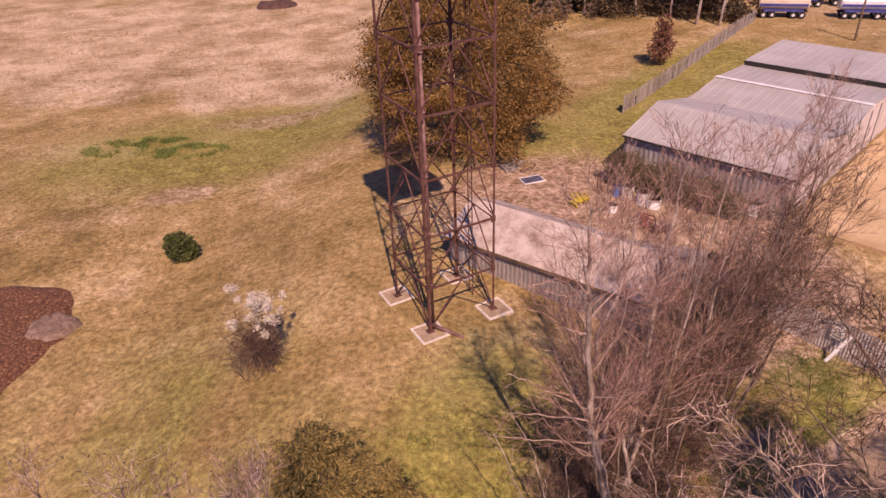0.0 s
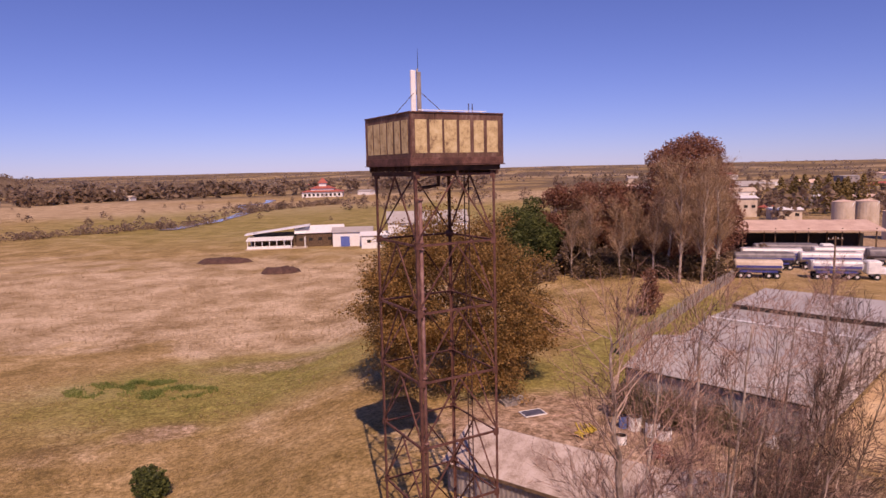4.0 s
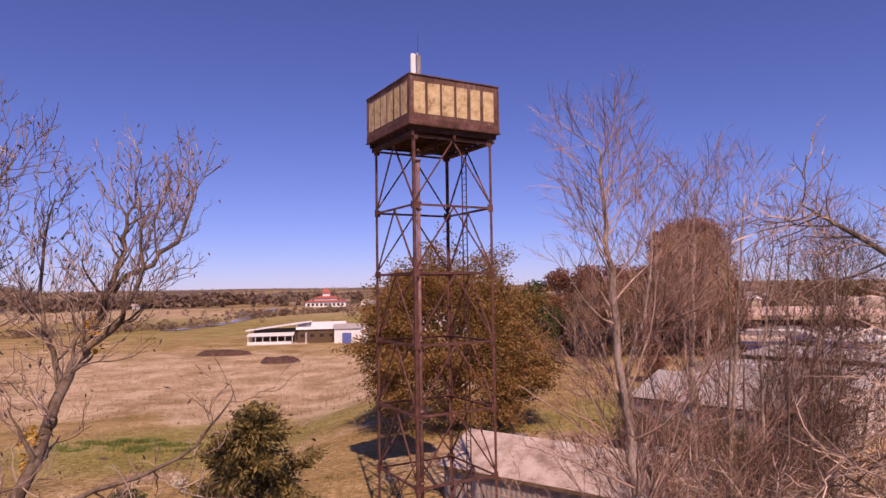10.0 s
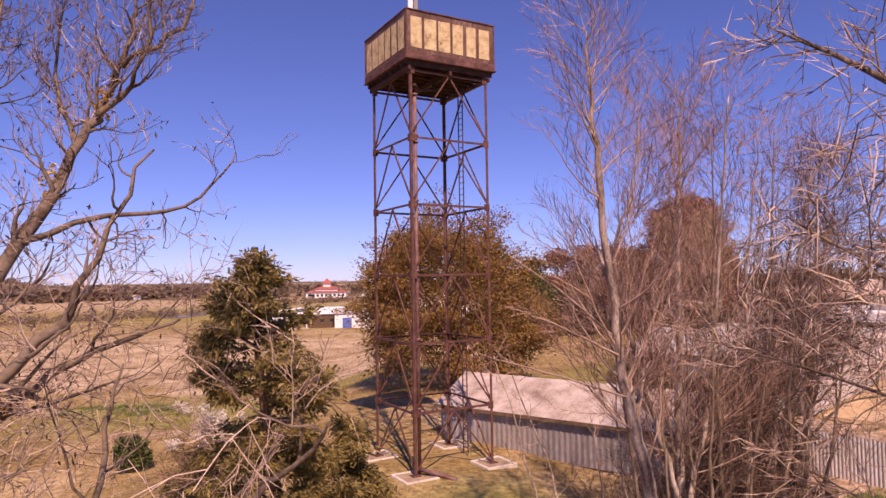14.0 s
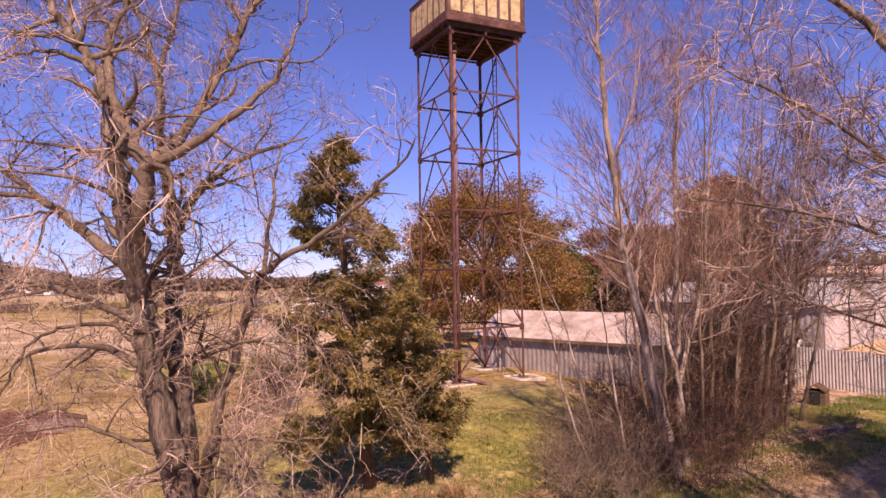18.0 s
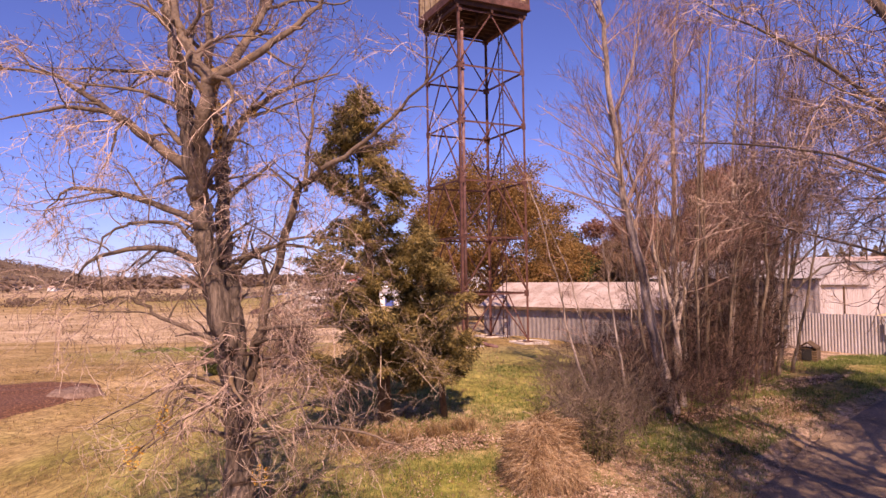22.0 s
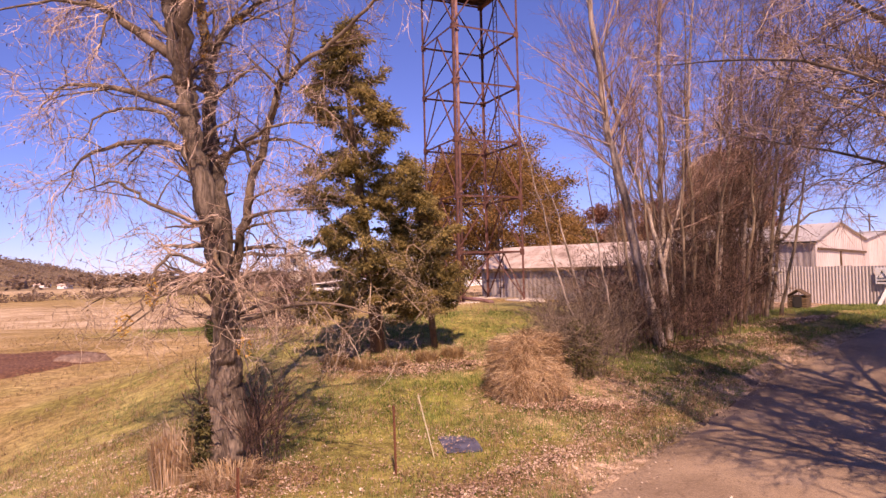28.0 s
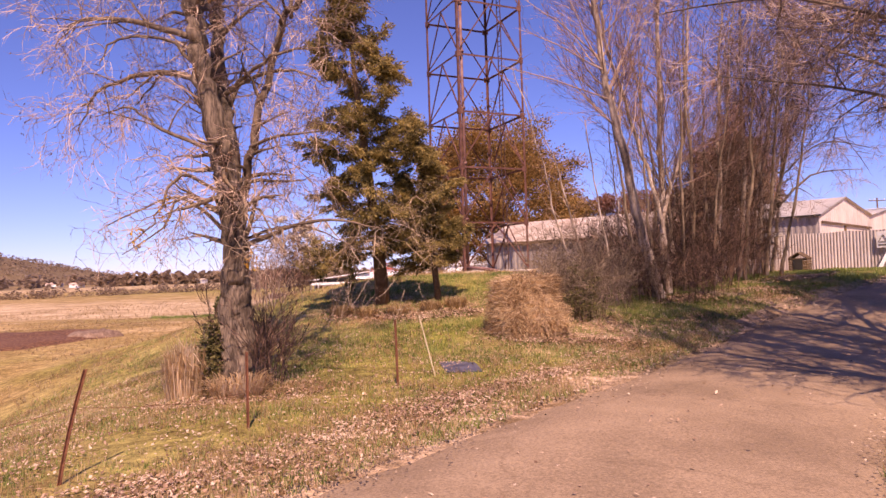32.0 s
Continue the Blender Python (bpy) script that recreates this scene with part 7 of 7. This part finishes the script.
def tanker(u, v, length, turn, shell, stripe, label, cab=None, z=0.0):
    ob = thing("tanker_truck", (u, v, height(u, v) + z), label, "truck", turn, "parked tankers")
    s = Shape()
    m = 16
    for x, k in ((-length / 2, 0.86), (-length / 2 + 0.2, 1), (length / 2 - 0.2, 1), (length / 2, 0.86)):
        for i in range(m):
            a1 = 2 * math.pi * i / m
            c, q = math.cos(a1), math.sin(a1)
            s.v.append((x, 1.22 * k * math.copysign(abs(c) ** 0.7, c), 2.1 + 0.88 * k * math.copysign(abs(q) ** 0.7, q)))
    for j in range(3):
        for i in range(m):
            s.f.append((j * m + i, j * m + (i + 1) % m, (j + 1) * m + (i + 1) % m, (j + 1) * m + i))
    s.f += [tuple(range(m - 1, -1, -1)), tuple(range(3 * m, 4 * m))]
    part("tank", s, shell, ob)
    part("stripe", Shape().box((length * 0.94, 2.48, 0.36), (0, 0, 1.95)), stripe, ob, "coloured stripe")
    part("skirt", Shape().box((length * 0.8, 2.3, 0.3), (0, 0, 1.15)), stripe, ob)
    part("chassis", Shape().box((length, 0.9, 0.22), (0, 0, 0.95)), DARK, ob)
    part("walkway", Shape().box((length * 0.8, 0.6, 0.1), (0, 0, 3.02)), GREY_TANK, ob)
    xs = [-length / 2 + 0.9, -length / 2 + 2.1, length / 2 - 2.0, length / 2 - 0.8]
    if cab:
        xs.append(length / 2 + 1.9)
        part("cab", Shape().box((2.0, 2.3, 2.1), (length / 2 + 1.5, 0, 1.9), bevel=0.2), cab, ob, "white truck cab")
        part("windscreen", Shape().box((0.06, 1.9, 0.8), (length / 2 + 2.5, 0, 2.35)), DARK, ob)
        part("bonnet", Shape().box((1.1, 2.0, 1.1), (length / 2 + 2.9, 0, 1.4), bevel=0.15), cab, ob)
    for x in xs:
        for y in (-1.02, 1.02):
            wheel = part("wheel", Shape().tube([(x, y - 0.16, 0.5), (x, y + 0.16, 0.5)], [0.5, 0.5], 12), TYRE, ob)
            part("rim", Shape().tube([(x, y - 0.17, 0.5), (x, y + 0.17, 0.5)], [0.24, 0.24], 8), POLISHED, wheel)
    return ob


tanker(51.6, 75.0, 7.0, -15, BEIGE, BLUE_DARK, "cream tanker trailer with dark blue stripes")
tanker(62.5, 72.4, 7.2, -15, POLISHED, BLUE_DARK, "white tanker truck with dark blue stripes", WHITE)
tanker(56.5, 83.0, 9.5, -15, GREY_TANK, BLUE_DARK, "white and dark blue tanker trailer")
tanker(67.0, 81.5, 9.5, -15, POLISHED, BLUE_DARK, "white and dark blue tanker trailer")
tanker(60.5, 88.5, 10.0, -15, POLISHED, BLUE_DARK, "long polished tanker trailer")
tanker(73.0, 87.5, 10.0, -15, POLISHED, WHITE, "long white tanker trailer")
tanker(66.0, 94.0, 11.0, -15, GREY_TANK, GREY_TANK, "dull grey tanker truck", WHITE)
tanker(80.0, 84.0, 9.0, -15, GREY_TANK, GREY_TANK, "grey tanker truck under the awning edge", WHITE)

awn = thing("depot_awning", (74, 103, height(74, 103)), "long open depot awning with a dusty pink roof", "awning", -12)
part("roof", Shape().box((27, 10, 0.25), (0, 0, 5.4), Matrix.Rotation(radians(7), 4, "X")), PINK_ROOF, awn, "dusty pink sheet roof")
for x in (-12, -6, 0, 6, 12):
    for y in (-4, 4):
        part("post", Shape().box((0.2, 0.2, 5.2), (x, y, 2.6)), TIMBER, awn)
part("back_wall", Shape().box((26, 0.2, 3.4), (0, 4.6, 1.7)), DARK, awn)


def silo(u, v, r, tall, label):
    ob = thing("storage_tank", (u, v, height(u, v)), label, "storage tank", group="depot storage tanks")
    part("shell", Shape().tube([(0, 0, -0.5), (0, 0, tall)], [r, r], 24), BEIGE, ob)
    part("cone_roof", Shape().tube([(0, 0, tall), (0, 0, tall + r * 0.18)], [r * 1.02, 0.3], 24), PINK_ROOF, ob)
    part("stair", Shape().beam((-r * 0.6, -r * 0.85, 0), (r * 0.5, -r * 0.9, tall), 0.3, 0.2), WHITE, ob)


silo(116, 158, 2.9, 7.2, "tall beige cylindrical storage tank")
silo(124, 160, 3.2, 7.2, "tall beige cylindrical storage tank")
silo(124, 143, 4.8, 7.0, "wide beige cylindrical storage tank")
silo(106, 120, 3.6, 6.6, "wide beige cylindrical storage tank")
pole = thing("power_pole", on_ground(54.5, 59.5), "timber power pole with a cross-arm behind the shed", "power pole")
part("pole", Shape().tube([(0, 0, -0.4), (0, 0, 8.2)], [0.16, 0.1], 8), TIMBER, pole)
part("cross_arm", Shape().box((2.2, 0.1, 0.12), (0, 0, 7.8)), TIMBER, pole)
for x in (-0.95, -0.35, 0.35, 0.95):
    part("insulator", Shape().tube([(x, 0, 7.85), (x, 0, 8.05)], [0.05, 0.04], 6), WHITE, pole)

# ---- town and country beyond ----
rng = random.Random(23)
TOWN_ROOFS = [ZINC, PINK_ROOF, WHITE, RED_ROOF, BEIGE]
for u, v, size, lab in ((118.5, 195, (9.5, 7, 3.4), "small white depot office with dark windows"), (114.5, 217, (8, 9, 7), "cream depot store building")):
    far_building("depot_office", u, v, size, -12, BEIGE, WHITE, lab, 0.8, windows=3)
OCHRE = surface("ochre_wall_paint", [(0.42, 0.26, 0.12), (0.56, 0.36, 0.17), (0.64, 0.44, 0.24)], 0.8, 0.7, 0, 0.05, 8)
far_building("depot_office", 126.5, 224, (8, 6, 3.2), -12, OCHRE, RED_ROOF, "low ochre depot building with a red roof", 0.9, windows=2)
for k in range(46):
    az, r = radians(rng.uniform(14, 52)), rng.uniform(340, 1000)
    u, v = r * math.sin(az), r * math.cos(az) - 28
    far_building("town_building", u, v, (rng.uniform(9, 26), rng.uniform(8, 16), rng.uniform(3.2, 7)), rng.uniform(-40, 40), rng.choice([WHITE, BEIGE, ZINC_WALL]), rng.choice(TOWN_ROOFS), rng.choice(["far pale town building with a low roof", "far low town house among trees"]), rng.uniform(0.8, 2.6), windows=rng.choice([0, 3]))
for k in range(9):
    az, r = radians(rng.uniform(-36, -6)), rng.uniform(650, 1300)
    u, v = r * math.sin(az), r * math.cos(az) - 28
    far_building("farmhouse", u, v, (rng.uniform(9, 18), 9, 3.4), rng.uniform(-40, 40), WHITE, rng.choice(TOWN_ROOFS), "far pale farmhouse among trees", 1.6)


def woods(name, spots, label, leaf, seed, clumps=26, fine=1.0, sway=0.3):
    """Many far trees and shrubs in one mesh."""
    rng = random.Random(seed)
    s = Shape()
    for u, v, tall, wide in spots:
        z = height(u, v)
        for _ in range(clumps):
            a, h = rng.uniform(0, 6.283), rng.random()
            r = wide * 0.5 * math.sqrt(rng.random()) * math.sin(math.pi * min(1.0, 0.18 + 0.8 * h))
            p = Vector((u + r * math.cos(a), v + r * math.sin(a), z + tall * (0.06 + 0.9 * h)))
            k = fine * tall * rng.uniform(0.14, 0.28)
            e = Vector((rng.gauss(0, 1), rng.gauss(0, 1), rng.gauss(0, sway))).normalized() * k
            f = e.cross(Vector((rng.gauss(0, 1), rng.gauss(0, 1), rng.gauss(0, 1)))).normalized() * k * 0.7
            i = len(s.v)
            s.v.extend([tuple(p - e), tuple(p + f), tuple(p + e), tuple(p - f)])
            s.f.append((i, i + 1, i + 2, i + 3))
    ob = part(name, s, leaf)
    return tagged(ob, label, "trees", kind="stuff")


def scatter(n, az, dist, tall, wide, rng):
    out = []
    for _ in range(n):
        a, r = radians(rng.uniform(*az)), rng.uniform(*dist)
        t = rng.uniform(*tall)
        out.append((r * math.sin(a), r * math.cos(a) - 28, t, t * rng.uniform(*wide)))
    return out


woods("river_scrub", [(u, 284 + 1.0 * (u + 128) + rng.gauss(0, 5), t, 2.4 * t) for u, t in ((rng.uniform(-215, -112), rng.uniform(1.5, 4.0)) for _ in range(150))], "brown scrub along the creek bank", HAZED_FAR_TREE, 1, 60, 0.6)
woods("creek_willows", [(-125 + rng.gauss(0, 9), v, rng.uniform(3, 6), rng.uniform(5, 9)) for v in (rng.uniform(300, 480) for _ in range(26))], "bare willows along the creek", HAZED_FAR_TREE, 2, 60, 0.6)
woods("paddock_hedge", [(u, v + rng.gauss(0, 5), rng.uniform(2.5, 5), rng.uniform(5, 10)) for u, v in ((-120 + 52 * q, 363 + 115 * q ** 0.6) for q in (rng.random() for _ in range(60)))], "brown hedge line across the paddocks", HAZED_FAR_TREE, 12, 60, 0.6)
woods("bare_tree_row", [(-352 + 120 * q + rng.gauss(0, 8), 547 + 220 * q + rng.gauss(0, 12), t, t * rng.uniform(0.8, 1.2)) for q, t in ((rng.random(), rng.uniform(8, 14)) for _ in range(75))], "row of round brown bare trees", HAZED_FAR_TREE, 13, 60)
woods("paddock_trees", scatter(34, (-38, -3), (330, 640), (2, 5), (0.9, 1.6), rng), "scattered brown shrubs over the far paddocks", HAZED_FAR_TREE, 3, 60, 0.6)
woods("tree_belt", scatter(230, (-42, 4), (700, 1050), (7, 15), (0.8, 1.5), rng), "long belt of far trees", HAZED_FAR_TREE, 4, 34)
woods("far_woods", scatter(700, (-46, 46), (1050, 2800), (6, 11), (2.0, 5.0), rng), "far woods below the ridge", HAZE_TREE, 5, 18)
woods("hill_woods", [(u, v, rng.uniform(5, 9), rng.uniform(10, 20)) for u, v in ((-1010 + rng.gauss(0, 190), 1000 + rng.gauss(0, 230)) for _ in range(1100))], "dark woods on the low hill", HAZED_FAR_TREE, 6, 15)
woods("town_trees", scatter(320, (10, 50), (230, 1000), (5, 13), (0.6, 1.0), rng), "brown and olive trees between town buildings", HAZED_FAR_TREE, 7, 60, 0.5)
woods("town_trees_olive", scatter(60, (24, 50), (320, 560), (6, 11), (0.7, 1.1), rng), "olive trees behind the depot", TAN_LEAF, 8, 90, 0.36)
woods("poplar_belt", [(142 + 2.0 * k + rng.gauss(0, 0.7), 239 + rng.gauss(0, 4), rng.uniform(13, 17.5), rng.uniform(4.5, 6.5)) for k in range(17) if k != 3], "tall yellow-olive poplars behind the depot", TAN_LEAF, 21, 420, 0.17)
woods("farm_hedges", scatter(60, (-10, 12), (420, 640), (2.5, 7), (1, 2), rng), "hedges and trees behind the farm sheds", HAZED_FAR_TREE, 9, 60, 0.6)
woods("grove_undergrowth", [(rng.uniform(12, 60), rng.uniform(88, 106), rng.uniform(2, 5), rng.uniform(3, 6)) for _ in range(70)], "dark brown undergrowth below the grove", HAZED_FAR_TREE, 10, 150, 0.4)
woods("grove_scrub", [(27 + 19 * q + rng.gauss(0, 1.6), 90 - 17 * q + rng.gauss(0, 2.2), rng.uniform(1.6, 4.2), rng.uniform(2.5, 4.5)) for q in (rng.random() for _ in range(70))], "brown scrub round the bare trunks before the grove", GROVE, 22, 190, 0.3)
WATER = surface("creek_water", [(0.26, 0.24, 0.25), (0.33, 0.31, 0.33), (0.4, 0.38, 0.4)], 0.05, 0.15, 0, 0.05, 1)
creek = Shape()
line = along([(-124, 268), (-120, 291), (-118, 313), (-117, 342), (-124, 403), (-148, 465), (-140, 507), (-150, 560)], 40)
for i, p in enumerate(line):
    wdt = 3.6 + 1.2 * math.sin(i * 0.7)
    q = line[min(i + 1, 39)] - line[max(i - 1, 0)]
    nrm = Vector((-q.y, q.x)).normalized()
    for sgn in (-1, 1):
        e = p + nrm * wdt * sgn
        creek.v.append((e.x, e.y, height(e.x, e.y) + 0.25))
for i in range(39):
    creek.f.append((2 * i, 2 * i + 1, 2 * i + 3, 2 * i + 2))
tagged(part("water", creek, WATER), "narrow blue creek winding through the paddocks", "creek", kind="structure")

# ---- grass and fallen leaves ----
def sown(name, n, place, blade_w, blade_h, material, label, seed, leaf=False, lift=0.0):
    """Many blades or leaves scattered where place() lets them stand."""
    rng = random.Random(seed)
    s = Shape()
    made = 0
    tries = 0
    while made < n and tries < n * 12:
        tries += 1
        spot = place(rng)
        if spot is None:
            continue
        u, v = spot
        z = height(u, v) + 0.07 * noise.noise(Vector((u * 0.6, v * 0.6, 0))) + 0.03 * noise.noise(Vector((u * 2.1, v * 2.1, 7)))
        a = rng.uniform(0, 6.283)
        k = len(s.v)
        if leaf:
            w = blade_w * rng.uniform(0.6, 1.4)
            d, e = Vector((math.cos(a), math.sin(a), rng.gauss(0, 0.35))) * w, Vector((-math.sin(a), math.cos(a), rng.gauss(0, 0.35))) * w * 0.6
            p = Vector((u, v, z + lift + 0.02 + 0.02 * rng.random()))
            s.v.extend([tuple(p - d), tuple(p + e), tuple(p + d), tuple(p - e)])
            s.f.append((k, k + 1, k + 2, k + 3))
            made += 1
        else:
            for _ in range(5):
                a = rng.uniform(0, 6.283)
                h = blade_h * rng.uniform(0.5, 1.3)
                o = Vector((math.cos(a), math.sin(a), 0))
                sd = Vector((-o.y, o.x, 0)) * blade_w
                p = Vector((u + rng.gauss(0, 0.04), v + rng.gauss(0, 0.04), z - 0.02))
                k = len(s.v)
                s.v.extend([tuple(p - sd), tuple(p + sd), tuple(p + o * h * rng.uniform(0.1, 0.6) + Vector((0, 0, h)))])
                s.f.append((k, k + 1, k + 2))
            made += 1
    ob = part(name, s, material)
    return tagged(ob, label, "grass", kind="stuff")


def verge(rng):
    v = rng.uniform(-33, -6)
    u = rng.uniform(-13, 9 if v < -14 else 20)
    d = road_offset(u, v)
    if d < 0.15 or math.hypot(u - 0.9, v + 21.3) < 0.55:
        return None
    near = math.hypot(u - 1.8, v + 36)
    if rng.random() > min(1.0, (16.0 / max(near, 5)) ** 1.3):
        return None
    if noise.noise(Vector((u * 0.5, v * 0.5, 1))) + rng.gauss(0, 0.3) < -0.15:
        return None
    return u, v


def dry_verge(rng):
    p = verge(rng)
    if p and noise.noise(Vector((p[0] * 0.4, p[1] * 0.4, 9))) + 0.2 * (road_offset(*p) < 1.5) + rng.gauss(0, 0.25) > 0.0:
        return p
    return None


def litter_band(rng):
    t = rng.random()
    v = rng.uniform(-32, -10)
    u = rng.uniform(-6, 14)
    d = road_offset(u, v)
    want = 1.5 + 0.5 * noise.noise(Vector((u * 0.4, v * 0.4, 4)))
    if d < -0.1 or abs(d - want) > abs(rng.gauss(0, 0.55)):
        return None
    return u, v


def litter_strewn(rng):
    v, u = rng.uniform(-33, -17), rng.uniform(-11, 4)
    if road_offset(u, v) < 0.2 or noise.noise(Vector((u * 0.8, v * 0.8, 12))) + rng.gauss(0, 0.3) < 0.0:
        return None
    return u, v


def bank(rng):
    v = rng.uniform(-15, -1)
    u = rng.uniform(5, 22)
    d = road_offset(u, v)
    if not 0.8 < d < 6.0 or noise.noise(Vector((u * 0.45, v * 0.45, 21))) + rng.gauss(0, 0.2) < -0.05:
        return None
    return u, v


def litter_under(rng):
    cu, cv, r = rng.choice([(3.6, -17.6, 2.6), (-1.4, -14.4, 2.6), (-3.4, -23.3, 1.8), (9.5, -10.5, 4.0), (5.5, -14.5, 3.0)])
    a, q = rng.uniform(0, 6.283), r * math.sqrt(rng.random())
    u, v = cu + q * math.cos(a), cv + 0.7 * q * math.sin(a)
    return (u, v) if road_offset(u, v) > 0.1 else None


def litter_skirt(rng):
    cu, cv, ru, rv = rng.choice([(-1.0, -15.1, 2.6, 0.7), (3.6, -18.3, 1.7, 0.8), (9.6, -11.4, 2.6, 0.7), (13.6, -8.2, 2.6, 0.6)])
    a, q = rng.uniform(0, 6.283), math.sqrt(rng.random()) * rng.uniform(0.6, 1.15)
    u, v = cu + ru * q * math.cos(a), cv + rv * q * math.sin(a) + 0.45 * (ru * q * math.cos(a) if cu > 5 else 0)
    return (u, v) if road_offset(u, v) > -0.3 else None


def road_side(rng):
    v = rng.uniform(-33, -9)
    u = rng.uniform(-4, 18)
    d = road_offset(u, v)
    return (u, v) if -abs(rng.gauss(0, 0.35)) - 0.05 < d < 0.25 else None


RIGHTS = along(ROAD_RIGHT, 260)


def right_verge(rng):
    j = rng.randrange(48, 170)
    a, b = RIGHTS[j], RIGHTS[j + 1]
    o = Vector((b.y - a.y, a.x - b.x)).normalized()
    p = a.lerp(b, rng.random()) + o * (rng.uniform(-0.08, 2.6) ** 1.0)
    return (p.x, p.y)


def right_edge(rng):
    j = rng.randrange(48, 170)
    a, b = RIGHTS[j], RIGHTS[j + 1]
    o = Vector((b.y - a.y, a.x - b.x)).normalized()
    p = a.lerp(b, rng.random()) + o * rng.gauss(0.0, 0.2)
    return (p.x, p.y)


def on_road(rng):
    v = rng.uniform(-33, -12)
    u = rng.uniform(-2, 14)
    d = road_offset(u, v)
    return (u, v) if -3.4 < d < -0.1 else None


def lawn(rng):
    u, v = rng.uniform(-3, 9), rng.uniform(-21, -7)
    if road_offset(u, v) < 1.0 or noise.noise(Vector((u * 0.7, v * 0.7, 9))) + rng.gauss(0, 0.3) < -0.05:
        return None
    return u, v


def tall_dry(rng):
    v = rng.uniform(48, 150)
    u = rng.uniform(-110, 4)
    if zones(u, v)[1] < 0.5 or noise.noise(Vector((u * 0.16, v * 0.16, 2))) + rng.gauss(0, 0.25) < 0.05:
        return None
    return u, v


def paddock(rng):
    v, u = rng.uniform(-22, 50), rng.uniform(-48, 2)
    if noise.noise(Vector((u * 0.3, v * 0.3, 6))) + rng.gauss(0, 0.3) < 0.1 or math.hypot(u - 2, v - 2) < 3.5:
        return None
    return u, v


sown("verge_grass", 32000, verge, 0.006, 0.085, BLADE, "green grass on the road verge", 1)
sown("lawn_grass", 9000, lawn, 0.008, 0.12, BLADE, "green grass on the rise below the tower", 21)
sown("verge_straw", 14000, dry_verge, 0.006, 0.15, STRAW, "dry grass on the road verge", 2)
sown("leaf_litter", 36000, litter_band, 0.027, 0, LITTER, "fallen brown leaves along the verge", 3, True)
sown("leaf_litter", 16000, litter_under, 0.03, 0, LITTER, "fallen brown leaves under trees and shrubs", 4, True)
sown("leaf_litter", 15000, litter_skirt, 0.034, 0, LITTER, "pale drifts of fallen leaves round mound and cypress", 16, True, 0.03)
sown("leaf_litter", 20000, litter_strewn, 0.024, 0, LITTER, "fallen leaves strewn thinly through the verge grass", 14, True, 0.03)
sown("bank_grass", 10000, bank, 0.01, 0.13, BLADE, "green grass on the bank below the thicket", 15)
sown("verge_grass", 6000, right_verge, 0.007, 0.12, BLADE, "green grass on the outer road verge", 10)
sown("verge_straw", 4000, right_verge, 0.006, 0.13, STRAW, "dry grass on the outer road verge", 11)
sown("leaf_litter", 2600, right_verge, 0.03, 0, LITTER, "fallen leaves on the outer road verge", 12, True)
sown("road_gravel", 2500, right_edge, 0.022, 0, STONE, "loose gravel along the outer road edge", 13, True, 0.05)
sown("road_gravel", 7000, road_side, 0.022, 0, STONE, "loose gravel along the road edge", 8, True, 0.05)
sown("road_leaves", 260, on_road, 0.03, 0, LITTER, "scattered leaves blown over the road", 9, True, 0.07)
sown("tall_dry_grass", 3000, tall_dry, 0.022, 0.5, STRAW, "tall pale dry grass over the far paddock", 5)
sown("paddock_grass", 10000, paddock, 0.016, 0.16, STRAW, "short dry paddock grass", 6)


def reed_spot(rng):
    a, q = rng.uniform(0, 6.283), math.sqrt(rng.random())
    cu, cv, ru, rv = rng.choice([(-35.3, 41.0, 3.6, 2.4), (-32.5, 43.0, 2.4, 1.6), (-27.6, 39.3, 3.0, 2.0)])
    u, v = cu + 1.5 * ru * q * math.cos(a), cv + 1.3 * rv * q * math.sin(a)
    return (u, v) if noise.noise(Vector((u * 0.45, v * 0.45, 3))) + rng.gauss(0, 0.15) > 0.12 else None


sown("green_reeds", 2200, reed_spot, 0.02, 0.36, BLADE, "dark green rushes in the damp hollow", 7)
